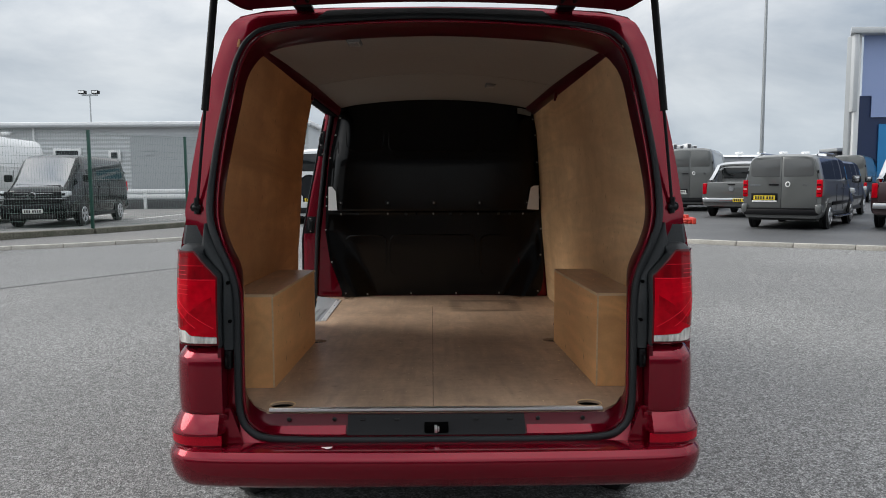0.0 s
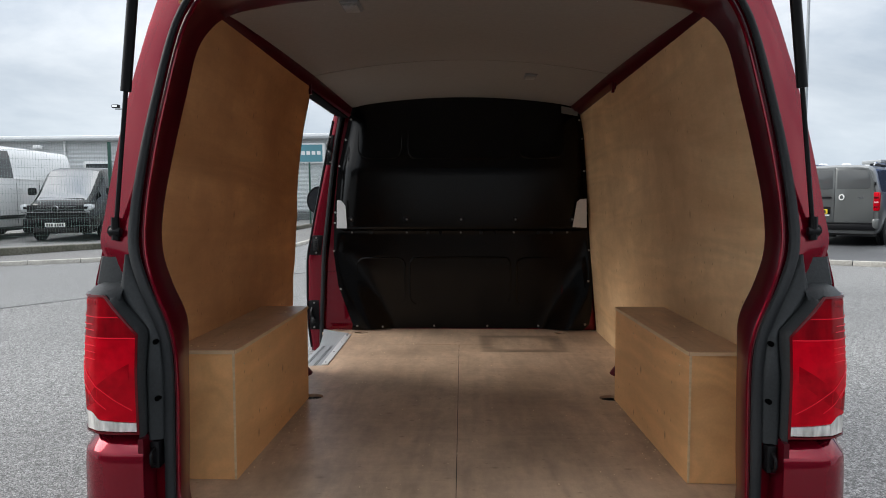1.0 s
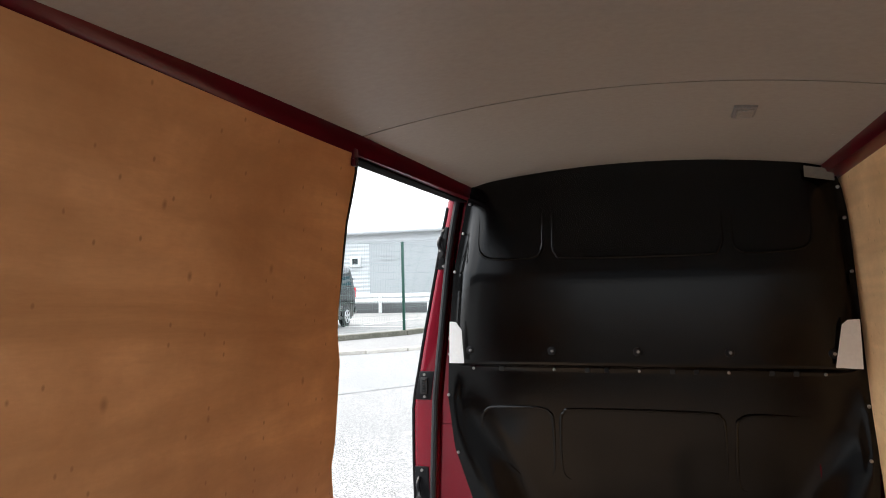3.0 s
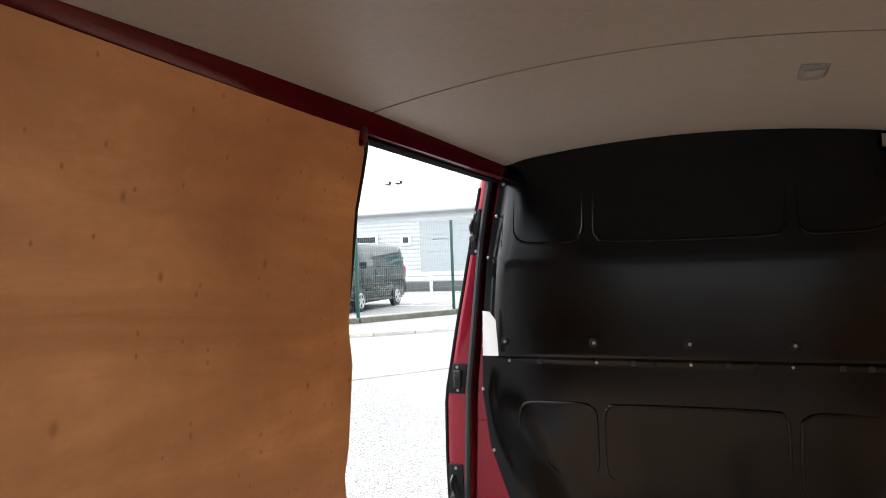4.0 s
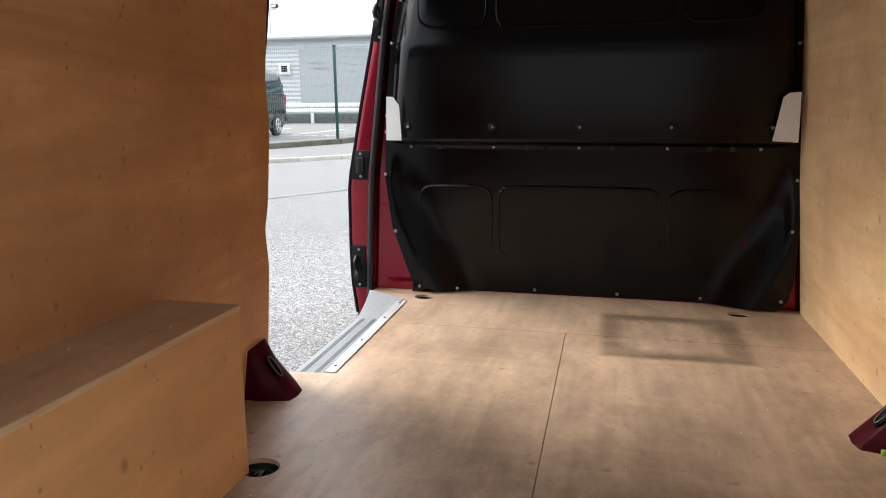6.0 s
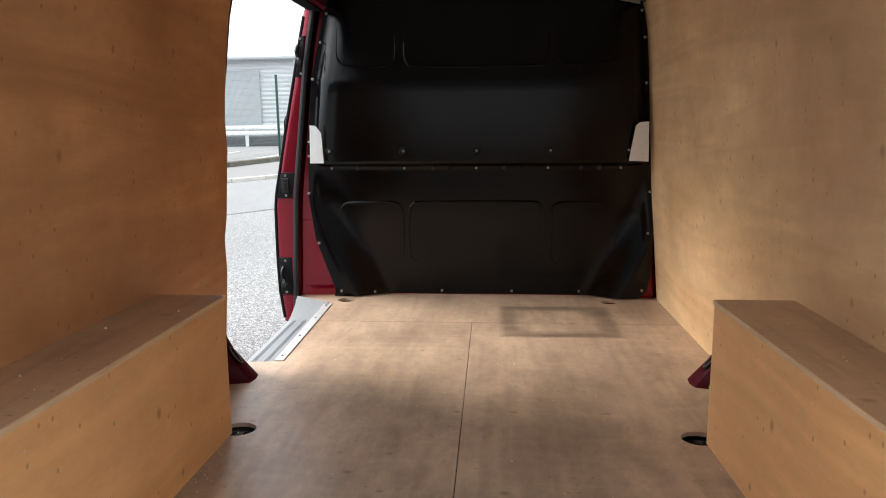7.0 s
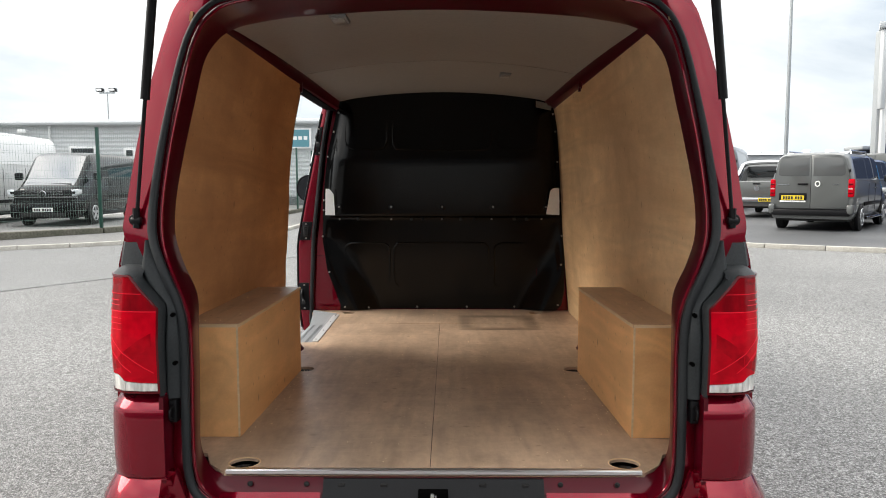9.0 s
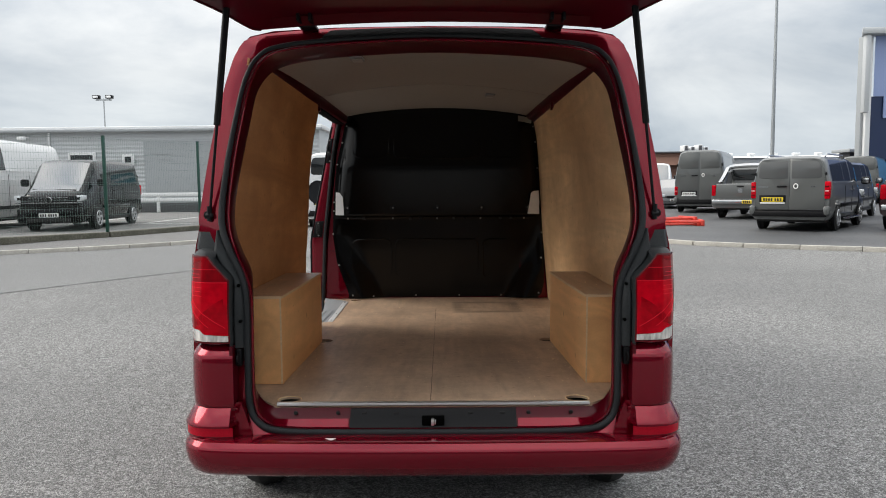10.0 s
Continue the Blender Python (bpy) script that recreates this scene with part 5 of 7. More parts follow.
pillar = part("door_pillar", solid(loft(rings, False), 0.006), RED, van, "red door pillar with striker plates")
part("pillar_seal", tube([(-lerp(IN_P, z) + 0.014, 2.786, z) for z in np.linspace(0.50, 1.88, 22)], 0.0135, 8), RUBBER, van, "dark rubber door seal")
part("pillar_edge", tube([(-lerp(OUT_P, z) + 0.003, 2.816, z) for z in np.linspace(0.47, 1.86, 22)], 0.007, 6), BLACK, van, "black outer door seal")
for z0, z1, kind in ((1.595, 1.775, 0), (1.045, 1.165, 1), (0.585, 0.765, 0)):
    zm = (z0 + z1) / 2
    x0, x1 = -lerp(OUT_P, zm) + 0.014, -lerp(IN_P, zm) - 0.006
    sh = (lerp(OUT_P, z1) - lerp(OUT_P, z0)) / 2
    plate = part("striker_plate", prism([(x0 + sh, z0), (x1 + sh * 0.7, z0), (x1 - sh * 0.7, z1), (x0 - sh, z1)], "y", 2.776, 2.790, 0.003), BLACK, pillar, "black striker plate")
    xm = (x0 + x1) / 2
    if kind:
        part("contact_block", block(xm - 0.016, xm + 0.016, 2.762, 2.778, zm - 0.034, zm + 0.034, 0.004), DARK, plate)
        for k in range(5):
            part("contact", block(xm - 0.008, xm + 0.008, 2.760, 2.765, zm - 0.024 + 0.011 * k, zm - 0.018 + 0.011 * k, 0.001, 1), BLACK, plate)
    else:
        part("guide", tube(curve_pts([(xm - 0.01, 2.773, zm + 0.045), (xm - 0.012, 2.753, zm + 0.02), (xm - 0.004, 2.750, zm - 0.01), (xm + 0.006, 2.73, zm - 0.03)], 5), 0.009, 8), BLACK, plate)
        part("guide_cup", disc((xm + 0.004, 2.73, zm - 0.03), "y", 0.014, 0.02, 12, 0.003), DARK, plate)
    for z in (z0 + 0.014, z1 - 0.014):
        part("screw", disc((xm, 2.774, z), "y", 0.006, 0.006, 10), SCREW, plate)
    for ob in [plate, *plate.children]:
        ob.data.transform(Matrix.Translation((0, 0.018, 0)))
# red sheet metal beside and behind the bulkhead
part("bulkhead_flange", prism([(-0.848, 0.50), (-0.82, 1.0), (-0.745, 1.66), (-0.69, 1.95), (-0.60, 1.95), (-0.62, 0.50)], "y", 2.822, 2.840), RED, van, "red sheet metal beside the bulkhead")
part("bulkhead_flange", prism([(0.62, 0.50), (0.60, 1.95), (0.70, 1.95), (0.84, 0.50)], "y", 2.822, 2.840), RED, van, "red sheet metal beside the bulkhead")
part("bulkhead_sill", block(-0.62, 0.62, 2.862, 2.875, 0.50, 0.66), RED, van)
part("flange_bead", tube([(-0.820, 2.821, 0.940), (-0.775, 2.821, 0.942)], 0.003, 6), RED, van)

# ---- bulkhead ----
bulkhead = tagged(empty("wall_front"), "black moulded bulkhead with pressed beads and rows of bolts", "bulkhead", kind="structure")
EDGE_L = [(0.585, -0.668), (0.62, -0.664), (0.86, -0.750), (1.06, -0.778), (1.30, -0.768), (1.58, -0.738), (1.74, -0.700), (1.85, -0.675), (1.91, -0.655), (1.97, -0.645)]
EDGE_R = [(0.585, 0.735), (0.62, 0.775), (0.70, 0.790), (0.89, 0.795), (1.08, 0.790), (1.30, 0.772), (1.58, 0.750), (1.74, 0.733), (1.85, 0.712), (1.91, 0.690), (1.99, 0.650)]
FLANGE_Y = [(0.58, 2.775), (0.84, 2.775), (1.07, 2.785), (1.30, 2.775), (1.58, 2.765), (1.95, 2.745)]
BELLY_Y = [(0.58, 2.853), (0.80, 2.832), (1.00, 2.806), (1.180, 2.782), (1.194, 2.776), (1.206, 2.724), (1.26, 2.716), (1.36, 2.702), (1.46, 2.688), (1.52, 2.6815), (1.545, 2.6800), (1.565, 2.6805), (1.60, 2.684), (1.70, 2.694), (1.80, 2.703), (1.93, 2.712)]


def bulk_y(x, z):
    """Depth of the bulkhead's face: the flange, the bulging middle, the foot wells that fall away below."""
    l, r = lerp(EDGE_L, z), lerp(EDGE_R, z)
    side = min(x - l, r - x)
    turn = max(0.0, min(1.0, (side - 0.028) / lerp([(1.2, 0.10), (1.35, 0.11)], z)))
    e = 1.0 - (1.0 - turn) ** 2.6
    # the lower corners are cut off by slanting faces
    slant = (z - 0.585) / 0.30 * 0.150 + min(x + 0.690, 0.775 - x) - 0.135
    e = min(e, smooth(-0.03, 0.19, slant))
    y = lerp(FLANGE_Y, z) + (lerp(BELLY_Y, z) - lerp(FLANGE_Y, z)) * e
    return y


NX, NZ = 110, 150
rows = []
for j in range(NZ + 1):
    z = 0.586 + (1.985 - 0.586) * j / NZ
    l, r = lerp(EDGE_L, z), lerp(EDGE_R, z)
    rows.append([(l + (r - l) * i / NX, bulk_y(l + (r - l) * i / NX, z), z) for i in range(NX + 1)])
rows = [[(x, y, min(z, ceil_z(x, 2.7) - 0.0015)) for x, y, z in row] for row in rows]
part("bulkhead_panel", loft(rows, False), BLACK_PANEL, bulkhead, sharp=60)


def bead(pts, r=0.0066):
    path = [(x, bulk_y(x, z) + 0.0005, z) for x, _, z in curve_pts([(p[0], 0, p[1]) for p in pts], 5)]
    k = len(path)
    rad = [r * min(1.0, 0.15 + 4 * min(i, k - 1 - i) / k) for i in range(k)]
    return part("bead", tube(path, rad, 8), BLACK_PANEL, bulkhead)


def corner_pts(x0, z0, sx, sz, r=0.05):
    """Three points round a bead's corner."""
    return [(x0, z0 + sz * r), (x0 + sx * r * 0.29, z0 + sz * r * 0.29), (x0 + sx * r, z0)]


bead([(-0.606, 1.80)] + corner_pts(-0.609, 1.628, 1, 1, 0.06) + [(-0.46, 1.626)] + corner_pts(-0.350, 1.628, -1, 1)[::-1] + [(-0.350, 1.72), (-0.350, 1.80)])
bead([(-0.311, 1.80)] + corner_pts(-0.311, 1.626, 1, 1) + [(0.0, 1.622)] + corner_pts(0.306, 1.624, -1, 1)[::-1] + [(0.308, 1.74), (0.308, 1.80)])
bead([(0.343, 1.80)] + corner_pts(0.343, 1.625, 1, 1) + [(0.50, 1.626)] + corner_pts(0.600, 1.63, -1, 1)[::-1] + [(0.603, 1.78)])
bead([(-0.636, 0.895)] + corner_pts(-0.636, 1.025, 1, -1) + [(-0.48, 1.027)] + corner_pts(-0.345, 1.027, -1, -1)[::-1] + [(-0.345, 0.80), (-0.365, 0.745)])
bead([(-0.275, 0.738), (-0.314, 0.78)] + corner_pts(-0.314, 1.026, 1, -1) + [(0.0, 1.030)] + corner_pts(0.300, 1.028, -1, -1)[::-1] + [(0.303, 0.80), (0.285, 0.75)])
bead([(0.375, 0.738), (0.342, 0.77)] + corner_pts(0.340, 1.026, 1, -1) + [(0.48, 1.028), (0.60, 1.026)])
bead([(-0.553, 0.81), (-0.481, 0.745)], 0.0035)
BOLT_BRIGHT = material("dull_zinc", (0.36, 0.35, 0.33), 0.35, 1.0)
for x in (-0.659, -0.327, -0.003, 0.320, 0.656):
    bolt = part("bolt", disc((x, bulk_y(x, 1.264) - 0.002, 1.264), "y", 0.0165, 0.008, 20, 0.003), BLACK, bulkhead, "bolt with a bright head in a black washer")
    part("washer", disc((x + 0.003, bulk_y(x, 1.264) - 0.007, 1.264), "y", 0.0095, 0.004, 16, 0.001), BLACK, bolt)
    part("bolt_head", disc((x + 0.003, bulk_y(x, 1.264) - 0.011, 1.264), "y", 0.0060, 0.008, 6, 0.001), BOLT_BRIGHT, bolt)
for x in (-0.663, -0.330, -0.003, 0.318, 0.640):
    part("screw", disc((x, bulk_y(x, 1.184) - 0.003, 1.184), "y", 0.0058, 0.006, 10, 0.0015), BOLT_BRIGHT, bulkhead)
for x in (-0.545, -0.200, -0.125, 0.120, 0.205, 0.465, 0.545):
    part("clip", block(x - 0.009, x + 0.009, bulk_y(x, 1.185) - 0.004, bulk_y(x, 1.185) + 0.004, 1.175, 1.196, 0.001, 1), GREY_TRIM if x not in (-0.125, 0.205) else BLACK, bulkhead)
for x, z in ((-0.657, 1.86), (-0.690, 1.74), (-0.732, 1.582), (-0.763, 1.305), (-0.766, 1.241), (-0.775, 1.071), (-0.734, 0.839), (-0.635, 0.611), (-0.483, 0.600), (-0.167, 0.600),
             (0.162, 0.600), (0.477, 0.601), (0.752, 0.624), (0.769, 0.888), (0.772, 1.075), (0.752, 1.30), (0.735, 1.55), (0.718, 1.74), (0.700, 1.85)):
    part("screw", disc((x, bulk_y(x, z) - 0.003, z), "y", 0.0064, 0.008, 10, 0.002), BOLT_BRIGHT, bulkhead)
TAPE = material("dull_translucent_tape", (0.17, 0.17, 0.15), 0.6, grain=0.1, scale=60)
for outline, y, skin in (([(-0.742, 1.212), (-0.680, 1.212), (-0.688, 1.345), (-0.712, 1.377), (-0.738, 1.379)], 2.725, PAPER), ([(0.658, 1.218), (0.742, 1.214), (0.738, 1.385), (0.700, 1.382), (0.682, 1.366)], 2.722, PAPER),
                   ([(0.585, 1.885), (0.68, 1.866), (0.68, 1.905), (0.585, 1.925)], 2.716, TAPE)):
    tagged(part("paper_tag", prism(outline, "y", y - 0.03, y - 0.027, 0.0), skin), "torn white paper tag taped to the bulkhead edge" if skin is PAPER else "dull grey tape tag under the ceiling edge", "paper tag", "paper tags")
# cab side of the bulkhead is closed
part("cab_back", prism([(-0.84, 0.5), (0.84, 0.5), (0.84, 1.25), (0.775, 1.6), (0.70, 1.90), (0.66, 1.98), (-0.66, 1.98), (-0.70, 1.90), (-0.775, 1.6), (-0.84, 1.25)], "y", 2.89, 2.91), DARK, van)

# door mirror
mirror = part("door_mirror", loft([[(-1.02 + 0.085 * math.cos(a) * k, 3.55 + d, 1.375 + 0.105 * math.sin(a) * k * (1.0 if math.sin(a) > 0 else 0.9)) for a in [2 * math.pi * i / 20 for i in range(20)]] for d, k in ((0.0, 0.92), (0.0, 1.0), (0.05, 1.0), (0.10, 0.7), (0.12, 0.3))], True, True), BLACK, van, "black door mirror housing")
GLASS_MIRROR = material("mirror_glass", (0.16, 0.17, 0.18), 0.04, 1.0)
part("mirror_glass", loft([[(-1.02 + 0.073 * math.cos(a), 3.548 - d, 1.375 + 0.090 * math.sin(a)) for a in [2 * math.pi * i / 20 for i in range(20)]] for d in (0.0, 0.004)], True, True), GLASS_MIRROR, mirror)
part("mirror_arm", tube([(-0.86, 3.6, 1.16), (-0.97, 3.6, 1.29)], 0.03, 8), BLACK, van)

# ---- ground ----
INDOORS = set(scene.objects)


def outdoor_things():
    """Top-level things of the car park."""
    return [ob for ob in scene.objects if ob not in INDOORS and ob.parent is None]


ys = [-400, -60, -20, 0, 4, 8, 12, 14, 20, 60, 400]
xs = [-400, -60, -20, -10, -4, 0, 4, 10, 20, 60, 400]
tagged(part("ground", loft([[(x, y, 0.0012 * max(0.0, min(y, 14.0))) for x in xs] for y in ys], False), ASPHALT), "worn grey asphalt of the car park and road", "ground", kind="structure")
YARD_Z, YARD_R, KERB_Z = 0.19, 0.10, 0.10
KERB_L = [(-26.0, 4.0), (-17.0, 8.2), (-12.0, 10.9), (-9.3, 12.45), (-8.3, 12.95), (-7.4, 13.6), (-6.1, 14.8), (-5.35, 15.8), (-4.8, 16.9), (-4.6, 18.5), (-4.7, 24.0), (-4.9, 34.0), (-5.0, 60.0)]
KERB_R = [(5.0, 60.0), (4.6, 30.0), (4.2, 18.0), (4.3, 15.6), (4.7, 14.2), (5.3, 13.2), (6.6, 12.2), (8.1, 11.35), (9.6, 10.4), (12.0, 8.7), (17.0, 5.7), (26.0, 1.0)]


def yard(name, line, far, mat, label, z, shift):
    """A yard behind a kerb line: it climbs from the kerb to height z over the distance shift, and its edge goes down into the ground."""
    edge = [(p.x, p.y) for p in curve_pts([(x, y, 0) for x, y in line], 5)]
    bm = bmesh.new()
    low = [bm.verts.new((x, y, -0.1)) for x, y in edge]
    rim = [bm.verts.new((x, y, KERB_Z)) for x, y in edge]
    back = [bm.verts.new((x + shift[0], y + shift[1], z)) for x, y in edge]
    for a, b in ((low, rim), (rim, back)):
        for i in range(len(edge) - 1):
            bm.faces.new((a[i], a[i + 1], b[i + 1], b[i]))
    f = bm.faces.new(back + [bm.verts.new((x, y, z)) for x, y in far])
    bmesh.ops.triangulate(bm, faces=[f])
    return tagged(part(name, bm, mat), label, "yard", kind="structure")


yard("pavement", KERB_L, [(-5.8, 300.0), (-300.0, 300.0), (-300.0, 5.2)], PAVING, "grey asphalt pavement and yard behind the kerb", YARD_Z, (-0.8, 1.2))
yard("road", KERB_R, [(300.0, 2.5), (300.0, 300.0), (5.5, 300.0)], YARD, "dark damp asphalt yard where vans are parked", YARD_R, (0.5, 1.5))


def kerb(line):
    """Kerb stones about 0.9 m long along a line, each an object of its own."""
    row = tagged(empty("kerb"), "pale concrete kerb stones along the road edge", "kerb", kind="structure")
    pts = curve_pts([(x, y, 0) for x, y in line], 8)
    walkd, start, stones = 0.0, pts[0], []
    for a, b in zip(pts[:-1], pts[1:]):
        walkd += (b - a).length
        if walkd >= 0.88:
            stones.append((start, b))
            start, walkd = b, 0.0
    mesh = None
    for a, b in stones:
        if a.y > 30 or abs(a.x) > 22:
            continue
        d = b - a
        if mesh is None:
            bm = block(-0.5, 0.5, -0.065, 0.065, -0.2, 0.0, 0.012)
            stone = part("kerb_stone", bm, CONCRETE, row)
            mesh = stone.data
        else:
            stone = new("kerb_stone", mesh)
            stone.parent = row
        m = (a + b) / 2
        stone.matrix_basis = Matrix.Translation((m.x, m.y, KERB_Z + 0.006)) @ Matrix.Rotation(math.atan2(d.y, d.x), 4, "Z") @ Matrix.Diagonal((d.length - 0.012, 1, 1, 1))
    return row


kerb(KERB_L)
kerb(KERB_R)

# the through road has a smoother, paler surface that meets the car park along an oblique joint
joint = [(-30.0, -14.0), (-14.0, -2.2), (-9.0, 2.9), (-7.2, 5.2), (-5.75, 7.05), (-5.2, 7.85), (-4.5, 8.80), (-3.7, 9.90), (-1.8, 12.4), (0.6, 14.6), (4.0, 14.9)]
bm = bmesh.new()
edge = [bm.verts.new((x, y, 0.0012 * max(0.0, min(y, 14.0)) + 0.004)) for x, y in joint]
away = [bm.verts.new((x, y, 0.0012 * max(0.0, min(y, 14.0)) + 0.004)) for x, y in ((-40.0, -2.0), (-25.0, 4.6), (-17.0, 8.3), (-12.0, 11.0), (-9.3, 12.5), (-8.3, 13.0), (-7.4, 13.6), (-6.1, 14.8), (-4.9, 16.9), (-4.6, 24.0), (4.2, 24.0))]
for i in range(len(edge) - 1):
    bm.faces.new((edge[i], edge[i + 1], away[i + 1], away[i]))
tagged(part("road_surface", bm, ROAD), "smooth pale grey asphalt of the through road", "road", kind="structure")
tagged(part("surface_joint", tube([(x, y, 0.0012 * max(0.0, min(y, 14.0)) - 0.012) for x, y in joint], 0.024, 8), SEALER), "dark sealed joint between two asphalt surfaces", "joint", kind="structure")

# low edging wall and the mesh fence on it
POSTS = [(-18.6, 6.9), (-16.2, 8.3), (-13.8, 9.9), (-12.1, 11.2), (-10.35, 12.85), (-8.30, 14.94), (-6.93, 17.60), (-6.35, 20.4), (-6.1, 23.1), (-6.0, 25.8), (-5.95, 28.5), (-5.9, 31.2)]
edge_wall = tagged(empty("edging_wall"), "low dark mossy concrete edging under the mesh fence", "wall", kind="structure")
for a, b in zip(POSTS[:-1], POSTS[1:]):
    va, vb = Vector((*a, 0)), Vector((*b, 0))
    d = vb - va
    seg = part("edging_block", block(-d.length / 2 + 0.006, d.length / 2 - 0.006, -0.11, 0.11, -0.14, 0.13, 0.02), MOSSY, edge_wall)
    seg.matrix_basis = Matrix.Translation(((va + vb) / 2) + Vector((0, 0, YARD_Z))) @ Matrix.Rotation(math.atan2(d.y, d.x), 4, "Z")
FENCE = material("green_coated_steel", (0.006, 0.055, 0.038), 0.45, grain=0.1, scale=80, dirt=0.2, dirt_color=(0.03, 0.07, 0.06))
FENCE_WIRE = material("green_fence_wire", (0.15, 0.21, 0.19), 0.5, grain=0.1, scale=80)
fence = tagged(empty("mesh_fence"), "green welded-mesh fence on square steel posts", "fence")
for x, y in POSTS:
    part("post", join(block(x - 0.032, x + 0.032, y - 0.032, y + 0.032, YARD_Z + 0.05, YARD_Z + 2.46, 0.006), block(x - 0.036, x + 0.036, y - 0.036, y + 0.036, YARD_Z + 2.455, YARD_Z + 2.475, 0.004)), FENCE, fence)
for a, b in zip(POSTS[:-1], POSTS[1:]):
    va, vb = Vector((*a, 0)), Vector((*b, 0))
    d = (vb - va).normalized()
    nrm = Vector((-d.y, d.x, 0))
    w = 0.0012
    verts, faces = [], []

    def bar(p, q, h):
        """A thin square wire from p to q."""
        ax = (q - p).normalized()
        s1 = nrm * h
        s2 = ax.cross(nrm) * h
        k = len(verts)
        for c in (p, q):
            verts.extend([c + s1 + s2, c - s1 + s2, c - s1 - s2, c + s1 - s2])
        faces.extend([(k, k + 1, k + 5, k + 4), (k + 1, k + 2, k + 6, k + 5), (k + 2, k + 3, k + 7, k + 6), (k + 3, k, k + 4, k + 7)])
    length = (vb - va).length
    steps = int(length / 0.055)
    for i in range(steps + 1):
        p = va + d * (length * i / steps)
        bar(p + Vector((0, 0, YARD_Z + 0.16)), p + Vector((0, 0, YARD_Z + 2.42)), w)
    for j in range(13):
        z = YARD_Z + 0.18 + j * 0.185
        for off in (-0.008, 0.008):
            bar(va + nrm * off + Vector((0, 0, z)), vb + nrm * off + Vector((0, 0, z)), w * 1.5)
        if j % 3 == 0:
            bar(va + nrm * 0.03 + Vector((0, 0, z + 0.05)), vb + nrm * 0.03 + Vector((0, 0, z + 0.05)), w)
    me = bpy.data.meshes.new("mesh_panel")
    me.from_pydata([tuple(v) for v in verts], [], faces)
    me.materials.append(FENCE_WIRE)
    panel = new("mesh_panel", me)
    panel.parent = fence

# ---- buildings ----
CLAD = material("pale_grey_cladding", (0.52, 0.54, 0.55), 0.5, grain=0.04, scale=20, dirt=0.25, dirt_color=(0.36, 0.37, 0.38), dirt_scale=0.3)
CLAD_DARK = material("mid_grey_cladding", (0.36, 0.38, 0.39), 0.5, grain=0.04, scale=20, dirt=0.25, dirt_color=(0.26, 0.27, 0.28), dirt_scale=0.3)
WHITE = material("white_painted_metal", (0.75, 0.76, 0.76), 0.45, grain=0.03, scale=30, dirt=0.2, dirt_color=(0.55, 0.55, 0.53), dirt_scale=1.5)
PLINTH = material("dark_plinth", (0.10, 0.10, 0.105), 0.8, grain=0.15, scale=10, bump=0.2)
NAVY = material("navy_cladding", (0.012, 0.028, 0.085), 0.45, grain=0.05, scale=20)
PALE_BLUE = material("pale_blue_cladding", (0.30, 0.38, 0.62), 0.45, grain=0.05, scale=20)
CYAN = material("bright_blue_panel", (0.02, 0.22, 0.50), 0.4)
BRICK = material("far_brown_brick", (0.17, 0.09, 0.065), 0.85, grain=0.2, scale=12)
SIGN_BLUE = material("teal_sign_face", (0.09, 0.25, 0.30), 0.4)

unit = tagged(empty("industrial_unit"), "long low pale grey clad industrial unit with a white roof edge", "building")
part("wall", block(-60, -6.4, 34.0, 52.0, 0.0, 4.25, 0.0), CLAD, unit)
part("plinth", block(-60, -6.38, 33.93, 33.995, 0.0, 0.62, 0.0), PLINTH, unit)
part("roof_edge", block(-60.2, -6.2, 33.75, 52.2, 4.26, 4.48, 0.05), WHITE, unit)
part("gutter", block(-60.2, -6.2, 33.62, 33.745, 4.20, 4.34, 0.03), CLAD_DARK, unit)
profile = [(33.99 - (0.034 if k % 4 in (1, 2) else 0.0), 0.64 + 0.052 * k + (0.014 if k % 4 in (1, 3) else 0.0)) for k in range(70)]
for x0 in (-44.0, -36.5, -29.0, -21.5, -14.0):
    part("cladding_sheet", loft([[(x, y, z) for y, z in profile] for x in (x0 + 0.012, x0 + 7.488)], False), CLAD, unit)
part("side_block", block(-15.3, -11.3, 33.86, 33.945, 0.62, 3.72), CLAD_DARK, unit)
for x0, x1, z0, z1 in ((-19.15, -17.75, 2.64, 3.2), (-16.40, -15.80, 2.54, 3.1)):
    win = part("window", block(x0, x1, 33.82, 33.90, z0, z1, 0.02), WHITE, unit)
    part("pane", block(x0 + 0.14, x1 - 0.14, 33.805, 33.83, z0 + 0.13, z1 - 0.13), GLASS_DARK, win)
for x in (-9.55, -20.1, -30.0):
    part("downpipe", disc((x, 33.9, 2.3), "z", 0.06, 4.0, 12), WHITE, unit)
for x, z in ((-21.2, 3.92), (-9.2, 3.6)):
    cctv = part("cctv_camera", block(x - 0.28, x + 0.12, 33.45, 33.62, z - 0.1, z + 0.08, 0.04), WHITE, unit, "white security camera")
    part("bracket", block(x - 0.04, x + 0.04, 33.6, 33.98, z + 0.02, z + 0.08), WHITE, cctv)
for k, (x, z) in enumerate(((-14.3, 3.05), (-14.1, 2.8))):
    part("vent", block(x - 0.5, x + 0.35, 33.86, 33.97, z - 0.06, z + 0.06, 0.02), CLAD_DARK, unit)
sign = part("sign_board", block(-8.6, -7.0, 33.80, 33.96, 3.0, 4.0, 0.02), WHITE, unit, "pale teal sign board with unreadable white lettering")
part("sign_face", block(-8.5, -7.1, 33.785, 33.81, 3.08, 3.92), SIGN_BLUE, sign)
for k in range(4):
    part("letter_bar", block(-8.15 + k * 0.26, -7.97 + k * 0.26, 33.775, 33.79, 3.42, 3.6), WHITE, sign)
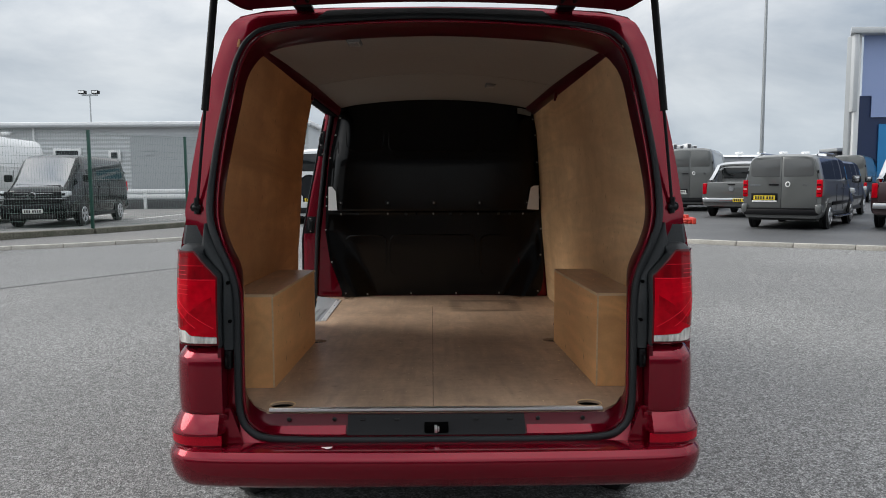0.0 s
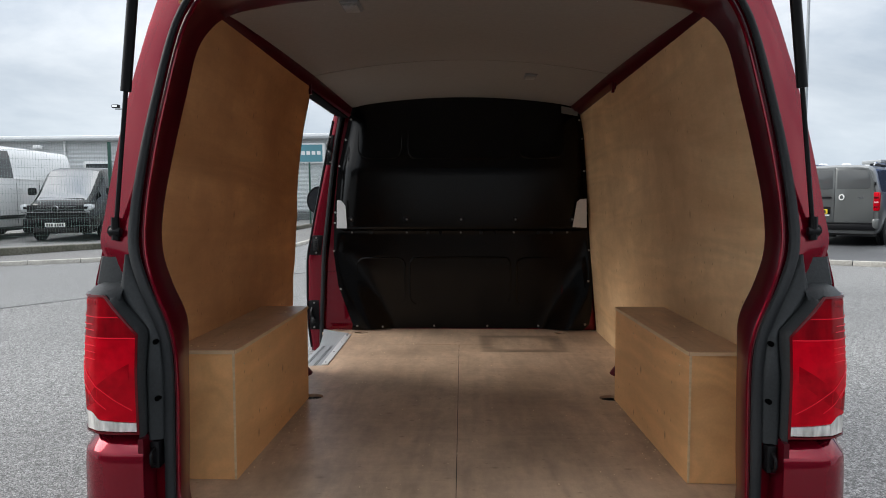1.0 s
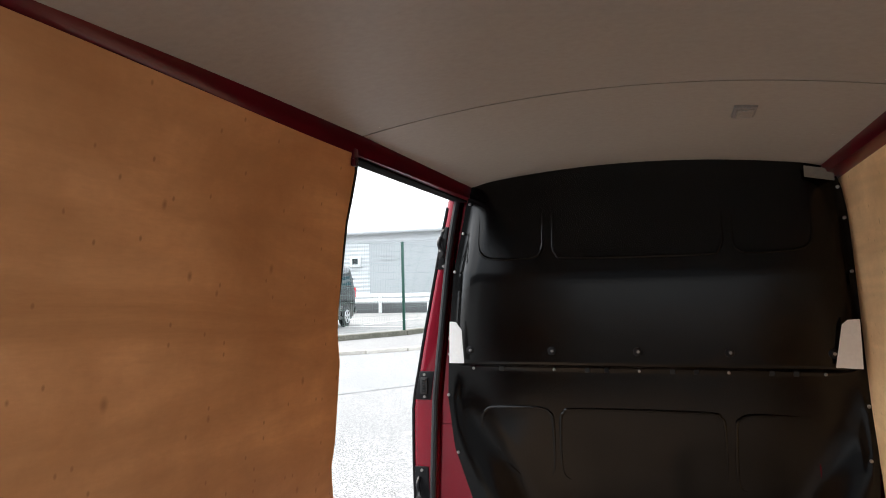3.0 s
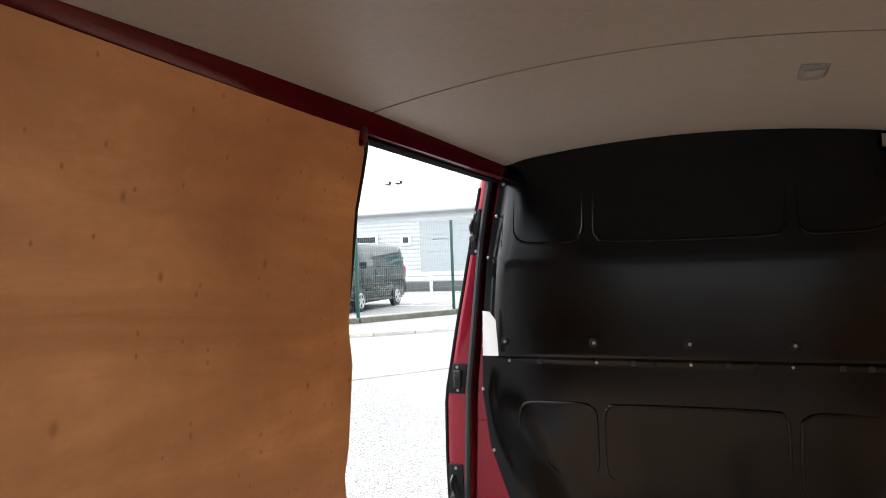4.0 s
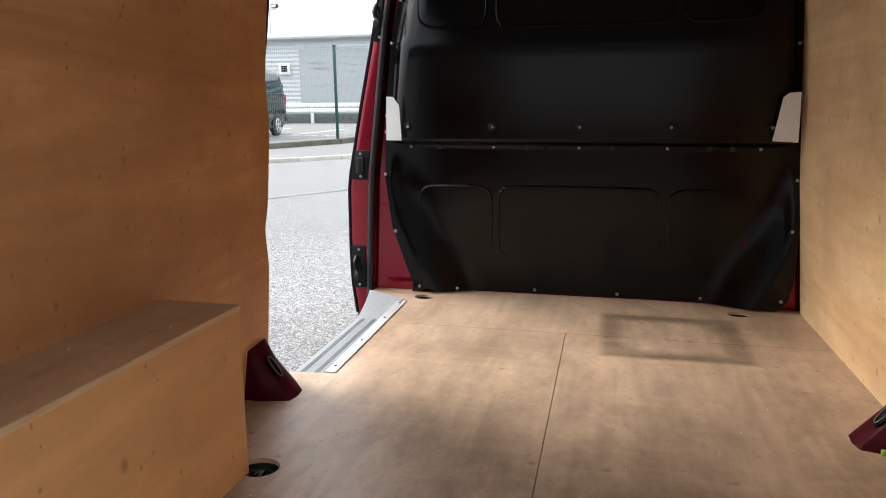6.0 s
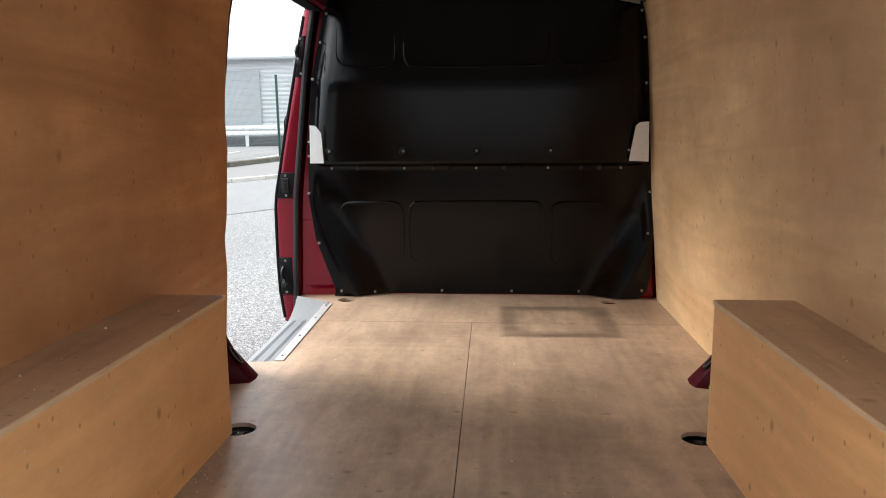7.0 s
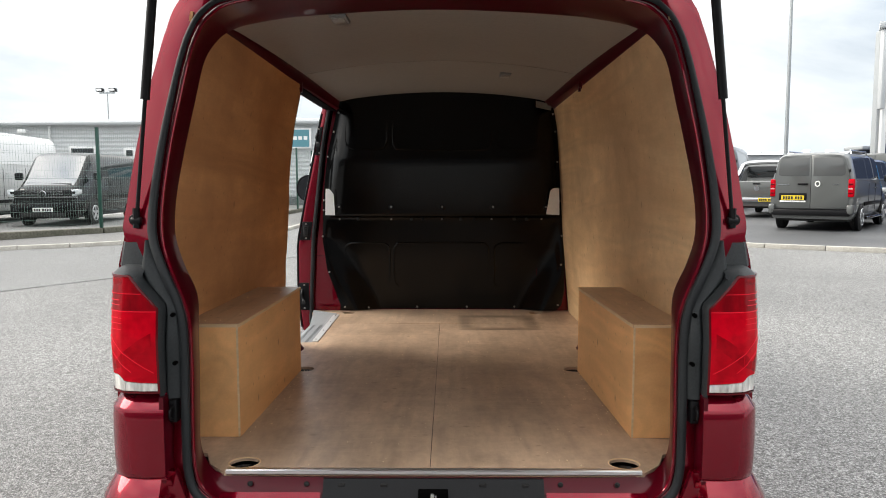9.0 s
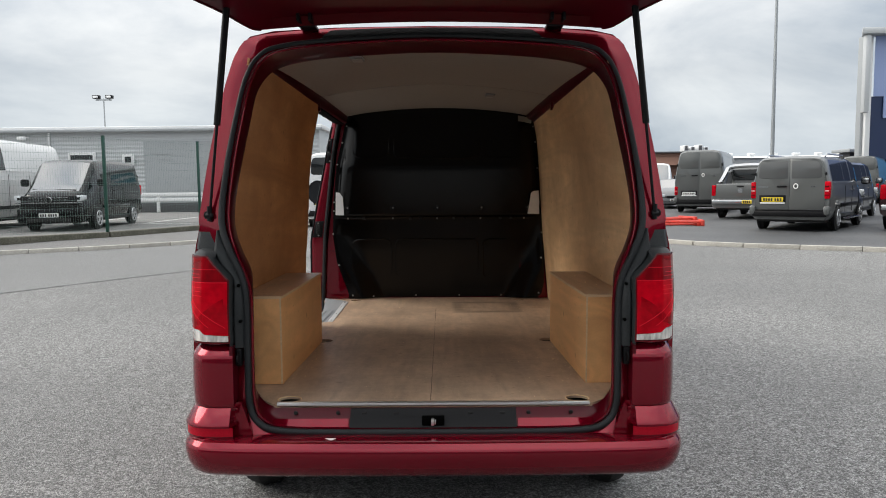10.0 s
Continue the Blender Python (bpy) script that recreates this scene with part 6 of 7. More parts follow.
part("letter_ring", tube([(-8.33 + 0.09 * math.cos(a), 33.78, 3.5 + 0.09 * math.sin(a)) for a in [2 * math.pi * i / 12 for i in range(12)]], 0.02, 6, True), WHITE, sign)
# barrier rail in front of the unit
barrier = tagged(empty("barrier_rail"), "galvanised vehicle barrier rail on short posts", "barrier")
for z in (0.62, 0.86):
    part("rail", block(-30, -8.0, 31.92, 31.98, YARD_Z + z - 0.09, YARD_Z + z + 0.09, 0.03), WHITE, barrier)
for k in range(9):
    part("post", block(-29.0 + k * 2.5, -28.86 + k * 2.5, 31.98, 32.08, YARD_Z, YARD_Z + 0.9, 0.01), WHITE, barrier)
part("dark_skirt", block(-30, -8.0, 32.3, 32.4, YARD_Z, YARD_Z + 0.45, 0.02), PLINTH, barrier)

# blue building across the yard
shed = tagged(empty("blue_warehouse"), "tall navy and pale blue clad warehouse with a grey canopy", "building")
part("wall", prism([(24.75, 40.0), (62, 40.0), (95, 70), (44.5, 70)], "z", 0.0, 6.25), NAVY, shed)
part("upper_wall", prism([(24.95, 39.95), (62, 39.95), (95, 70), (44.5, 70)], "z", 6.25, 9.85), PALE_BLUE, shed)
part("corner_column", block(24.40, 24.72, 39.7, 40.3, 0.0, 9.7, 0.05), WHITE, shed)
part("corner_post", block(24.22, 24.39, 39.9, 40.4, 0.0, 9.7, 0.05), CLAD_DARK, shed)
part("canopy", prism([(23.75, 39.2), (30.0, 39.2), (30.0, 40.4), (24.4, 40.4)], "z", 9.7, 10.05, 0.04), CLAD, shed)
part("canopy_side", block(24.05, 24.39, 39.3, 39.68, 5.25, 9.7, 0.1), CLAD, shed)
part("pale_panel", block(25.55, 27.6, 39.90, 39.95, 5.0, 6.25), PALE_BLUE, shed)
part("bright_panel", block(26.05, 29.0, 39.90, 39.95, 1.2, 4.6), CYAN, shed)
# unseen plain block added behind the walk to hold back low sky light
sky_block = tagged(empty("rear_building"), "plain dark grey block, unseen, added to hold back the low sky", "building", kind="structure")
part("wall", block(-38, 38, -24.0, -18.0, 0.0, 6.2, 0.0), PLINTH, sky_block)
part("roof_edge", block(-38.3, 38.3, -24.3, -17.8, 6.2, 6.5, 0.05), CLAD_DARK, sky_block)
# far roofs
far = tagged(empty("far_warehouse"), "long white-roofed warehouse far behind the yard", "building")
part("wall", block(36, 90, 100, 130, 0.0, 4.7), CLAD, far)
part("roof", prism([(99.5, 4.7), (130, 4.7), (115, 5.5)], "x", 35.5, 90.5), WHITE, far)
for k in range(12):
    part("roof_vent", join(block(38.2 + k * 3.3, 38.8 + k * 3.3, 104, 104.7, 4.8, 5.2, 0.05), block(38.0 + k * 3.3, 39.0 + k * 3.3, 103.9, 104.8, 5.2, 5.55, 0.15)), WHITE, far)
far2 = tagged(empty("far_grey_shed"), "grey flat-roofed shed far behind the yard", "building")
part("wall", block(41.6, 47, 72, 74, 0, 4.25), PLINTH, far2)
part("roof", block(41.0, 47.5, 71, 74.5, 4.25, 4.62, 0.1), CLAD_DARK, far2)
brick = tagged(empty("far_brick_block"), "brown brick block with roof plant far behind the yard", "building")
part("wall", block(25.0, 31.6, 84, 96, 0, 4.85), BRICK, brick)
part("roof", block(24.8, 31.8, 83.8, 96.2, 4.85, 5.05, 0.05), PLINTH, brick)
part("roof_slope", prism([(83.2, 3.4), (84.0, 4.4), (84.0, 3.4)], "x", 24.9, 28.0), BRICK, brick)
for x0, h in ((28.6, 0.75), (29.4, 0.6), (30.3, 0.8), (31.0, 0.55)):
    plant = part("roof_plant", block(x0, x0 + 0.55, 84.4, 86, 5.05, 5.05 + h, 0.06), WHITE, brick)
    part("louvre", block(x0 + 0.1, x0 + 0.45, 84.36, 84.41, 5.2, 4.95 + h, 0.01), PLINTH, plant)
GALV = material("galvanised_steel", (0.34, 0.36, 0.37), 0.45, 0.7, grain=0.1, scale=30)


def flood_pole(x, y, h, heads):
    p = tagged(empty("floodlight_pole", (x, y, 0)), "slim galvanised steel lighting pole", "lamp post")
    part("pole", tube([(0, 0, 0), (0, 0, h * 0.5), (0, 0, h)], [0.075 * h / 9, 0.062 * h / 9, 0.045 * h / 9], 12), GALV, p)
    for k, dx in enumerate(heads):
        arm = part("head", block(dx - 0.26, dx + 0.26, -0.3, 0.1, h - 0.02, h + 0.24, 0.04), BLACK, p, "twin dark floodlight head")
        part("glass", block(dx - 0.19, dx + 0.19, -0.32, -0.295, h + 0.04, h + 0.18), WHITE, arm)
    if heads:
        part("cross_arm", block(min(heads) - 0.1, max(heads) + 0.1, -0.05, 0.05, h - 0.15, h - 0.05), GALV, p)


flood_pole(-26.5, 53.5, 8.3, (-0.5, 0.5))
flood_pole(19.2, 40.0, 14.0, ())

# white parking lines in the fenced yard
LINE = material("white_road_paint", (0.68, 0.68, 0.66), 0.7, grain=0.15, scale=30, dirt=0.4, dirt_color=(0.3, 0.3, 0.3), dirt_scale=3)
for k in range(6):
    line = tagged(part("parking_line", block(-0.05, 0.05, -2.4, 2.4, 0.0, 0.004), LINE), "worn white painted parking line", "parking line", "parking lines", "structure")
    line.matrix_basis = pose(-18.2 + k * 2.7, 24.4, YARD_Z + 0.001, 0, 0, -4)
far_line = tagged(part("parking_line", block(-9.0, 3.0, -0.05, 0.05, 0.0, 0.004), LINE), "worn white painted parking line", "parking line", "parking lines", "structure")
far_line.matrix_basis = pose(-11.5, 21.4, YARD_Z + 0.001, 0, 0, -2)


# ---- parked vehicles ----
GREY_PAINT = material("dark_grey_metallic_paint", (0.105, 0.110, 0.108), 0.30, 0.2, spec=0.25, coat=0.85, grain=0.05, scale=400)
BLACK_PAINT = material("black_paint", (0.005, 0.007, 0.007), 0.2, 0.0, spec=0.12, coat=0.3)
WHITE_PAINT = material("white_paint", (0.74, 0.75, 0.75), 0.35, coat=0.8, dirt=0.15, dirt_color=(0.5, 0.5, 0.48))
WINE_PAINT = material("dark_wine_paint", (0.03, 0.008, 0.010), 0.3, 0.3, coat=1.0)
PLATE_Y = material("yellow_number_plate", (0.72, 0.52, 0.02), 0.4)
PLATE_W = material("white_number_plate", (0.78, 0.78, 0.76), 0.4)
CHROME = material("chrome", (0.50, 0.51, 0.52), 0.12, 1.0)
PLATE_INK = material("plate_characters", (0.015, 0.015, 0.015), 0.5)
HEAD_GLASS = material("headlamp_glass", (0.55, 0.58, 0.60), 0.08, coat=1.0, grain=0.3, scale=20)
HALF = [(0.0, 0.90), (0.05, 0.955), (0.16, 0.985), (0.34, 1.0), (0.47, 0.995), (0.56, 0.975), (0.60, 0.955), (0.74, 0.905), (0.86, 0.855), (0.93, 0.81), (0.975, 0.72), (0.995, 0.50), (1.0, 0.0)]


SCREEN = material("windscreen_glass", (0.06, 0.065, 0.066), 0.05, spec=1.0, coat=1.0)
SCREEN.node_tree.nodes["Principled BSDF"].inputs["Coat IOR"].default_value = 2.1


def vehicle(name, label, category, at, turn, stations, half_w, low, paint, glass, plate, wheel_y, wheel_r, rear=True):
    """A parked vehicle, its rear at the origin and its nose along +y. stations: (y, height, width share). glass: (kind, y0, y1, share of height 0, 1)."""
    top = tagged(empty(name, (*at, YARD_Z), turn), label, category, "parked vehicles")
    rings = []
    for y, h, w in stations:
        right = [(x * w * half_w, y, low + u * (h - low)) for u, x in HALF]
        rings.append(right + [(-x, y_, z) for x, y_, z in right[-2::-1]])
    sets = {}
    n = len(rings[0])
    for k, (a, b) in enumerate(zip(rings[:-1], rings[1:])):
        for i in range(n - 1):
            q = [a[i], a[i + 1], b[i + 1], b[i]]
            cy = (stations[k][0] + stations[k + 1][0]) / 2
            j = i if i < n // 2 else n - 2 - i
            u = (HALF[j][0] + HALF[j + 1][0]) / 2
            side = "r" if i < n // 2 else "l"
            key = "body"
            for kind, y0, y1, u0, u1 in glass:
                if y0 < cy < y1 and u0 < u < u1:
                    key = kind if kind == "windscreen" else kind + side + str(k)
            sets.setdefault(key, []).append(q)
    for key, quads in sets.items():
        bm = bmesh.new()
        for q in quads:
            bm.faces.new([bm.verts.new(p) for p in q])
        bmesh.ops.remove_doubles(bm, verts=bm.verts, dist=0.0005)
        if key == "body":
            for end in (stations[0][0], stations[-1][0]):
                es = [e for e in bm.edges if e.is_boundary and all(abs(v.co.y - end) < 1e-4 for v in e.verts)]
                if es:
                    bmesh.ops.contextual_create(bm, geom=es)
            part("body", bm, paint, top, sharp=28)
        else:
            part("windscreen" if key == "windscreen" else "window", solid(bm, 0.01), SCREEN if key == "windscreen" else GLASS_DARK, top)
    for wy in wheel_y:
        for s in (-1, 1):
            part("wheel_arch", disc((s * (half_w * 0.985 - 0.04), wy, wheel_r + 0.03), "x", wheel_r * 1.16, 0.09, 28, 0.01), BLACK, top)
            wheel(top, s * (half_w * 0.985 - 0.075), wy, wheel_r, 0.22, s, ALLOY)
    part("underside", block(-half_w * 0.85, half_w * 0.85, stations[0][0] + 0.1, stations[-1][0] - 0.15, low - 0.06, low + 0.05), DARK, top)
    return top


def number_plate(parent, x, y, z, mat, face=-1):
    p = part("number_plate", block(x - 0.26, x + 0.26, y - 0.012, y + 0.012, z - 0.056, z + 0.056, 0.004, 1), mat, parent)
    for k in range(7):
        cx = x - 0.20 + k * 0.062 + (0.03 if k > 3 else 0)
        part("plate_bar", block(cx - 0.02, cx + 0.02, y + face * 0.014 - 0.003, y + face * 0.014 + 0.003, z - 0.036, z + 0.036), PLATE_INK, p)


def van_stations(length, h, nose):
    """Rear to front for a box van; nose: height of the bonnet's front."""
    return [(0.0, h * 0.93, 0.965), (0.04, h * 0.97, 0.985), (0.14, h * 0.995, 1.0), (0.35, h, 1.0), (length * 0.36, h, 1.0), (length * 0.365, h, 1.0), (length * 0.535, h, 1.0), (length * 0.56, h, 1.0),
            (length * 0.70, h * 0.985, 1.0), (length * 0.745, h * 0.95, 0.99), (length * 0.87, nose + (h - nose) * 0.24, 0.985), (length * 0.93, nose * 1.02, 0.97), (length * 0.97, nose * 0.96, 0.94), (length * 0.99, nose * 0.88, 0.89), (length, nose * 0.66, 0.84)]


def rear_doors(v, w, h, lamp_z, lamp_h, pane, shift):
    """Two rear doors with panes, tall lamps, handle, bumper."""
    for s in (-1, 1):
        door = part("rear_door", prism([(s * 0.005, 0.52), (s * w * 0.86, 0.52), (s * w * 0.875, h * 0.55), (s * w * 0.84, h * 0.78), (s * w * 0.79, h * 0.89), (s * w * 0.73, h * 0.945), (s * w * 0.62, h * 0.955), (s * 0.005, h * 0.96)], "y", -0.020, 0.01, 0.006), v["paint"], v["ob"])
        part("pane", prism([(s * 0.045, h * 0.70), (s * w * 0.70, h * 0.70), (s * w * 0.775, h * 0.715), (s * w * 0.785, h * 0.75), (s * w * 0.765, h * 0.86), (s * w * 0.72, h * 0.91), (s * w * 0.64, h * 0.925), (s * 0.045, h * 0.93)], "y", -0.024, -0.016, 0.003), pane, door)
        part("hinge", block(min(s * w * 0.86, s * w * 0.90), max(s * w * 0.86, s * w * 0.90), -0.03, 0.03, h * 0.74, h * 0.78, 0.008), BLACK, door)
        lx = (s * w * 0.850, s * w * 0.985)
        lamp = part("tail_lamp", block(min(lx), max(lx), -0.035, 0.12, lamp_z, lamp_z + lamp_h, 0.025), LENS_RED, v["ob"], "red tail lamp")
        for k in range(3):
            part("lamp_bar", block(min(lx) + 0.015, max(lx) - 0.02, -0.041, -0.034, lamp_z + lamp_h * (0.18 + 0.24 * k), lamp_z + lamp_h * (0.24 + 0.26 * k), 0.003, 1), LENS_PALE if k == 1 else LENS_DEEP, lamp)
        mirror = part("mirror", block(min(s * w * 1.01, s * w * 1.25), max(s * w * 1.01, s * w * 1.25), v["len"] * 0.79, v["len"] * 0.79 + 0.11, h * 0.61, h * 0.61 + 0.21, 0.045), BLACK, v["ob"])
        part("mirror_glass", block(min(s * w * 1.04, s * w * 1.22), max(s * w * 1.04, s * w * 1.22), v["len"] * 0.79 - 0.006, v["len"] * 0.79 + 0.004, h * 0.625, h * 0.61 + 0.18, 0.01), CHROME, mirror)
        part("bumper_end", block(min(s * w * 0.84, s * w * 1.0), max(s * w * 0.84, s * w * 1.0), -0.11, 0.20, 0.42, 0.66, 0.05), v["paint"], v["ob"])
    part("bumper", block(-w * 0.93, w * 0.93, -0.10, 0.12, 0.38, 0.53, 0.03), BLACK, v["ob"], "black plastic bumper")
    part("bumper_step", block(-w * 0.85, w * 0.85, -0.075, 0.06, 0.53, 0.56, 0.01), BLACK, v["ob"])
    part("door_handle", block(-0.30, -0.06, -0.045, -0.02, h * 0.585, h * 0.585 + 0.045, 0.01), BLACK, v["ob"])
    part("badge", tube([(0.15 + 0.05 * math.cos(a), -0.03, h * 0.60 + 0.06 * math.sin(a)) for a in [2 * math.pi * i / 14 for i in range(14)]], 0.014, 6, True), PLATE_W, v["ob"], "round chrome badge")
    for x0, x1 in ((-0.80, -0.52), (0.52, 0.64)):
        part("name_strip", block(x0 * w, x1 * w, -0.028, -0.018, h * 0.585, h * 0.585 + 0.022), CHROME, v["ob"])
    part("plate_recess", block(shift - 0.32, shift + 0.32, -0.027, -0.018, 0.745, 0.93, 0.01), BLACK, v["ob"])
    part("plate_trim", block(shift - 0.30, shift + 0.30, -0.036, -0.018, 0.705, 0.745, 0.008), PLATE_W, v["ob"])


def parked_van(label, at, turn, length, half_w, h, nose, paint, wheel_r, plate, glazed, lamp_z, lamp_h, pane=None, shift=-0.40):
    gl = [("windscreen", length * 0.745, length * 0.93, 0.975, 1.0), ("window", length * 0.745, length * 0.87, 0.62, 0.86), ("window", length * 0.56, length * 0.745, 0.60, 0.90)]
    if glazed:
        gl += [("window", 0.35, length * 0.36, 0.60, 0.90), ("window", length * 0.365, length * 0.535, 0.60, 0.90)]
    ob = vehicle("parked_van", label, "van", at, turn, van_stations(length, h, nose), half_w, 0.30, paint, gl, plate, (length * 0.17 + 0.1, length * 0.80), wheel_r)
    v = {"ob": ob, "paint": paint, "len": length}
    rear_doors(v, half_w, h, lamp_z, lamp_h, pane or paint, shift)
    number_plate(ob, shift, -0.035, 0.815, plate)
    # sides: door gaps, rubbing strip, handles, sill
    for s in (-1, 1):
        for y in (length * 0.365, length * 0.553, length * 0.752):
            part("door_gap", block(s * half_w - 0.006, s * half_w + 0.004, y - 0.006, y + 0.006, 0.46, h * 0.60, 0.001, 1), DARK, ob)
        for y in (length * 0.52, length * 0.59):
            part("door_handle", block(s * (half_w + 0.004) - 0.02, s * (half_w + 0.004) + 0.02, y - 0.09, y + 0.09, h * 0.53, h * 0.53 + 0.035, 0.01), paint, ob)
        part("side_strip", block(s * half_w - 0.015, s * half_w + 0.012, length * 0.26, length * 0.71, 0.60, 0.70, 0.01), BLACK if paint is not BLACK_PAINT else BLACK_PAINT, ob)
        part("sill", block(s * half_w * 0.94 - 0.04, s * half_w * 0.94 + 0.04, length * 0.27, length * 0.71, 0.25, 0.36, 0.02), BLACK, ob)
        part("belt_line", block(s * half_w * 0.992 - 0.012, s * half_w * 0.992 + 0.008, 0.35, length * 0.74, h * 0.635, h * 0.635 + 0.018, 0.004, 1), paint, ob)
    # nose: grille, lamps, bumper, plate
    part("front_bumper", block(-half_w * 0.92, half_w * 0.92, length - 0.16, length + 0.07, 0.24, 0.66, 0.07), BLACK if paint is not BLACK_PAINT else BLACK_PAINT, ob)
    part("lower_grille", block(-half_w * 0.62, half_w * 0.62, length + 0.05, length + 0.08, 0.27, 0.38, 0.015), DARK, ob)
    gr = part("grille", block(-half_w * 0.80, half_w * 0.80, length - 0.10, length + 0.035, 0.62, 1.00, 0.03), BLACK, ob)
    for z, h2, wide, skin in ((0.665, 0.007, 0.70, DARK), (0.725, 0.007, 0.74, DARK), (0.80, 0.016, 0.95, CHROME), (0.885, 0.006, 0.56, CHROME), (0.945, 0.006, 0.56, CHROME)):
        part("grille_bar", block(-half_w * wide, half_w * wide, length + 0.02, length + 0.048, z - h2, z + h2, 0.003, 1), skin, gr)
    part("badge", tube([(0.085 * math.cos(a), length + 0.06, 0.88 + 0.085 * math.sin(a)) for a in [2 * math.pi * i / 18 for i in range(18)]], 0.018, 6, True), CHROME, gr, "round chrome badge")
    for s in (-1, 1):
        lamp = part("headlamp", prism([(s * half_w * 0.50, 0.835), (s * half_w * 0.90, 0.835), (s * half_w * 0.97, 0.90), (s * half_w * 0.97, 1.01), (s * half_w * 0.88, 1.02), (s * half_w * 0.50, 0.955)], "y", length - 0.26, length + 0.02, 0.02), HEAD_GLASS, ob, "clear headlamp")
        part("lamp_insert", prism([(s * half_w * 0.55, 0.885), (s * half_w * 0.88, 0.885), (s * half_w * 0.90, 0.96), (s * half_w * 0.60, 0.93)], "y", length + 0.015, length + 0.026, 0.004), BLACK, lamp)
        part("fog_lamp", block(min(s * half_w * 0.66, s * half_w * 0.84), max(s * half_w * 0.66, s * half_w * 0.84), length + 0.05, length + 0.078, 0.40, 0.46, 0.01), BLACK, ob)
    number_plate(ob, 0, length + 0.085, 0.46, PLATE_W, 1)
    part("wiper", tube([(-0.6, length * 0.925, nose * 1.035), (0.0, length * 0.917, nose * 1.05), (0.62, length * 0.912, nose * 1.06)], 0.012, 6), BLACK, ob)
    return ob


LENS_PALE = material("pale_pink_lamp_band", (0.62, 0.30, 0.30), 0.25, coat=0.3)
PRIVACY = material("privacy_glass", (0.085, 0.089, 0.090), 0.08, spec=0.4, coat=0.5)
parked_van("black van parked behind the green mesh fence", (-11.55, 22.3), 185.5, 4.9, 0.95, 2.08, 1.12, BLACK_PAINT, 0.335, PLATE_Y, True, 0.95, 0.35)
parked_van("white high-roof van parked nose-out beside the black van", (-14.75, 23.2), 186.5, 7.4, 1.0, 2.75, 1.25, WHITE_PAINT, 0.35, PLATE_Y, False, 0.9, 0.3)
grey_van = parked_van("dark grey van with roof rails and a yellow plate", (8.80, 15.87), -39, 4.95, 0.95, 1.93, 1.08, GREY_PAINT, 0.335, PLATE_Y, True, 0.84, 0.43, PRIVACY)
for s in (-1, 1):
    part("roof_rail", tube([(s * 0.70, 0.5, 1.90), (s * 0.70, 0.62, 1.97), (s * 0.70, 2.6, 1.97), (s * 0.70, 2.72, 1.90)], 0.02, 8), CHROME, grey_van, "silver roof rail")
    part("side_step", tube([(s * 0.99, 1.3, 0.30), (s * 1.02, 1.4, 0.30), (s * 1.02, 3.4, 0.30), (s * 0.99, 3.5, 0.30)], 0.035, 8), CHROME, grey_van, "chrome side bar")
parked_van("tall dark grey panel van among the parked vehicles", (10.5, 27.3), -28, 6.0, 1.0, 2.62, 1.22, GREY_PAINT, 0.35, PLATE_W, False, 0.75, 0.35)
parked_van("tall dark grey panel van further down the yard", (22.6, 37.0), -38, 6.0, 1.0, 2.62, 1.22, GREY_PAINT, 0.35, PLATE_W, False, 0.75, 0.35)
parked_van("white van seen ahead beside the kerb", (-3.55, 20.6), 3, 5.9, 1.0, 2.45, 1.2, WHITE_PAINT, 0.34, PLATE_Y, False, 0.9, 0.3, GLASS_DARK).location.z = 0.03
parked_van("white van parked nose-out at the back of the yard", (12.9, 42.5), 166, 5.5, 1.0, 2.4, 1.2, WHITE_PAINT, 0.34, PLATE_W, False, 0.9, 0.3)
parked_van("dark grey van half hidden behind its neighbour", (12.27, 21.03), -39, 4.95, 0.955, 1.92, 1.08, GREY_PAINT, 0.335, PLATE_Y, True, 0.98, 0.42, PRIVACY)


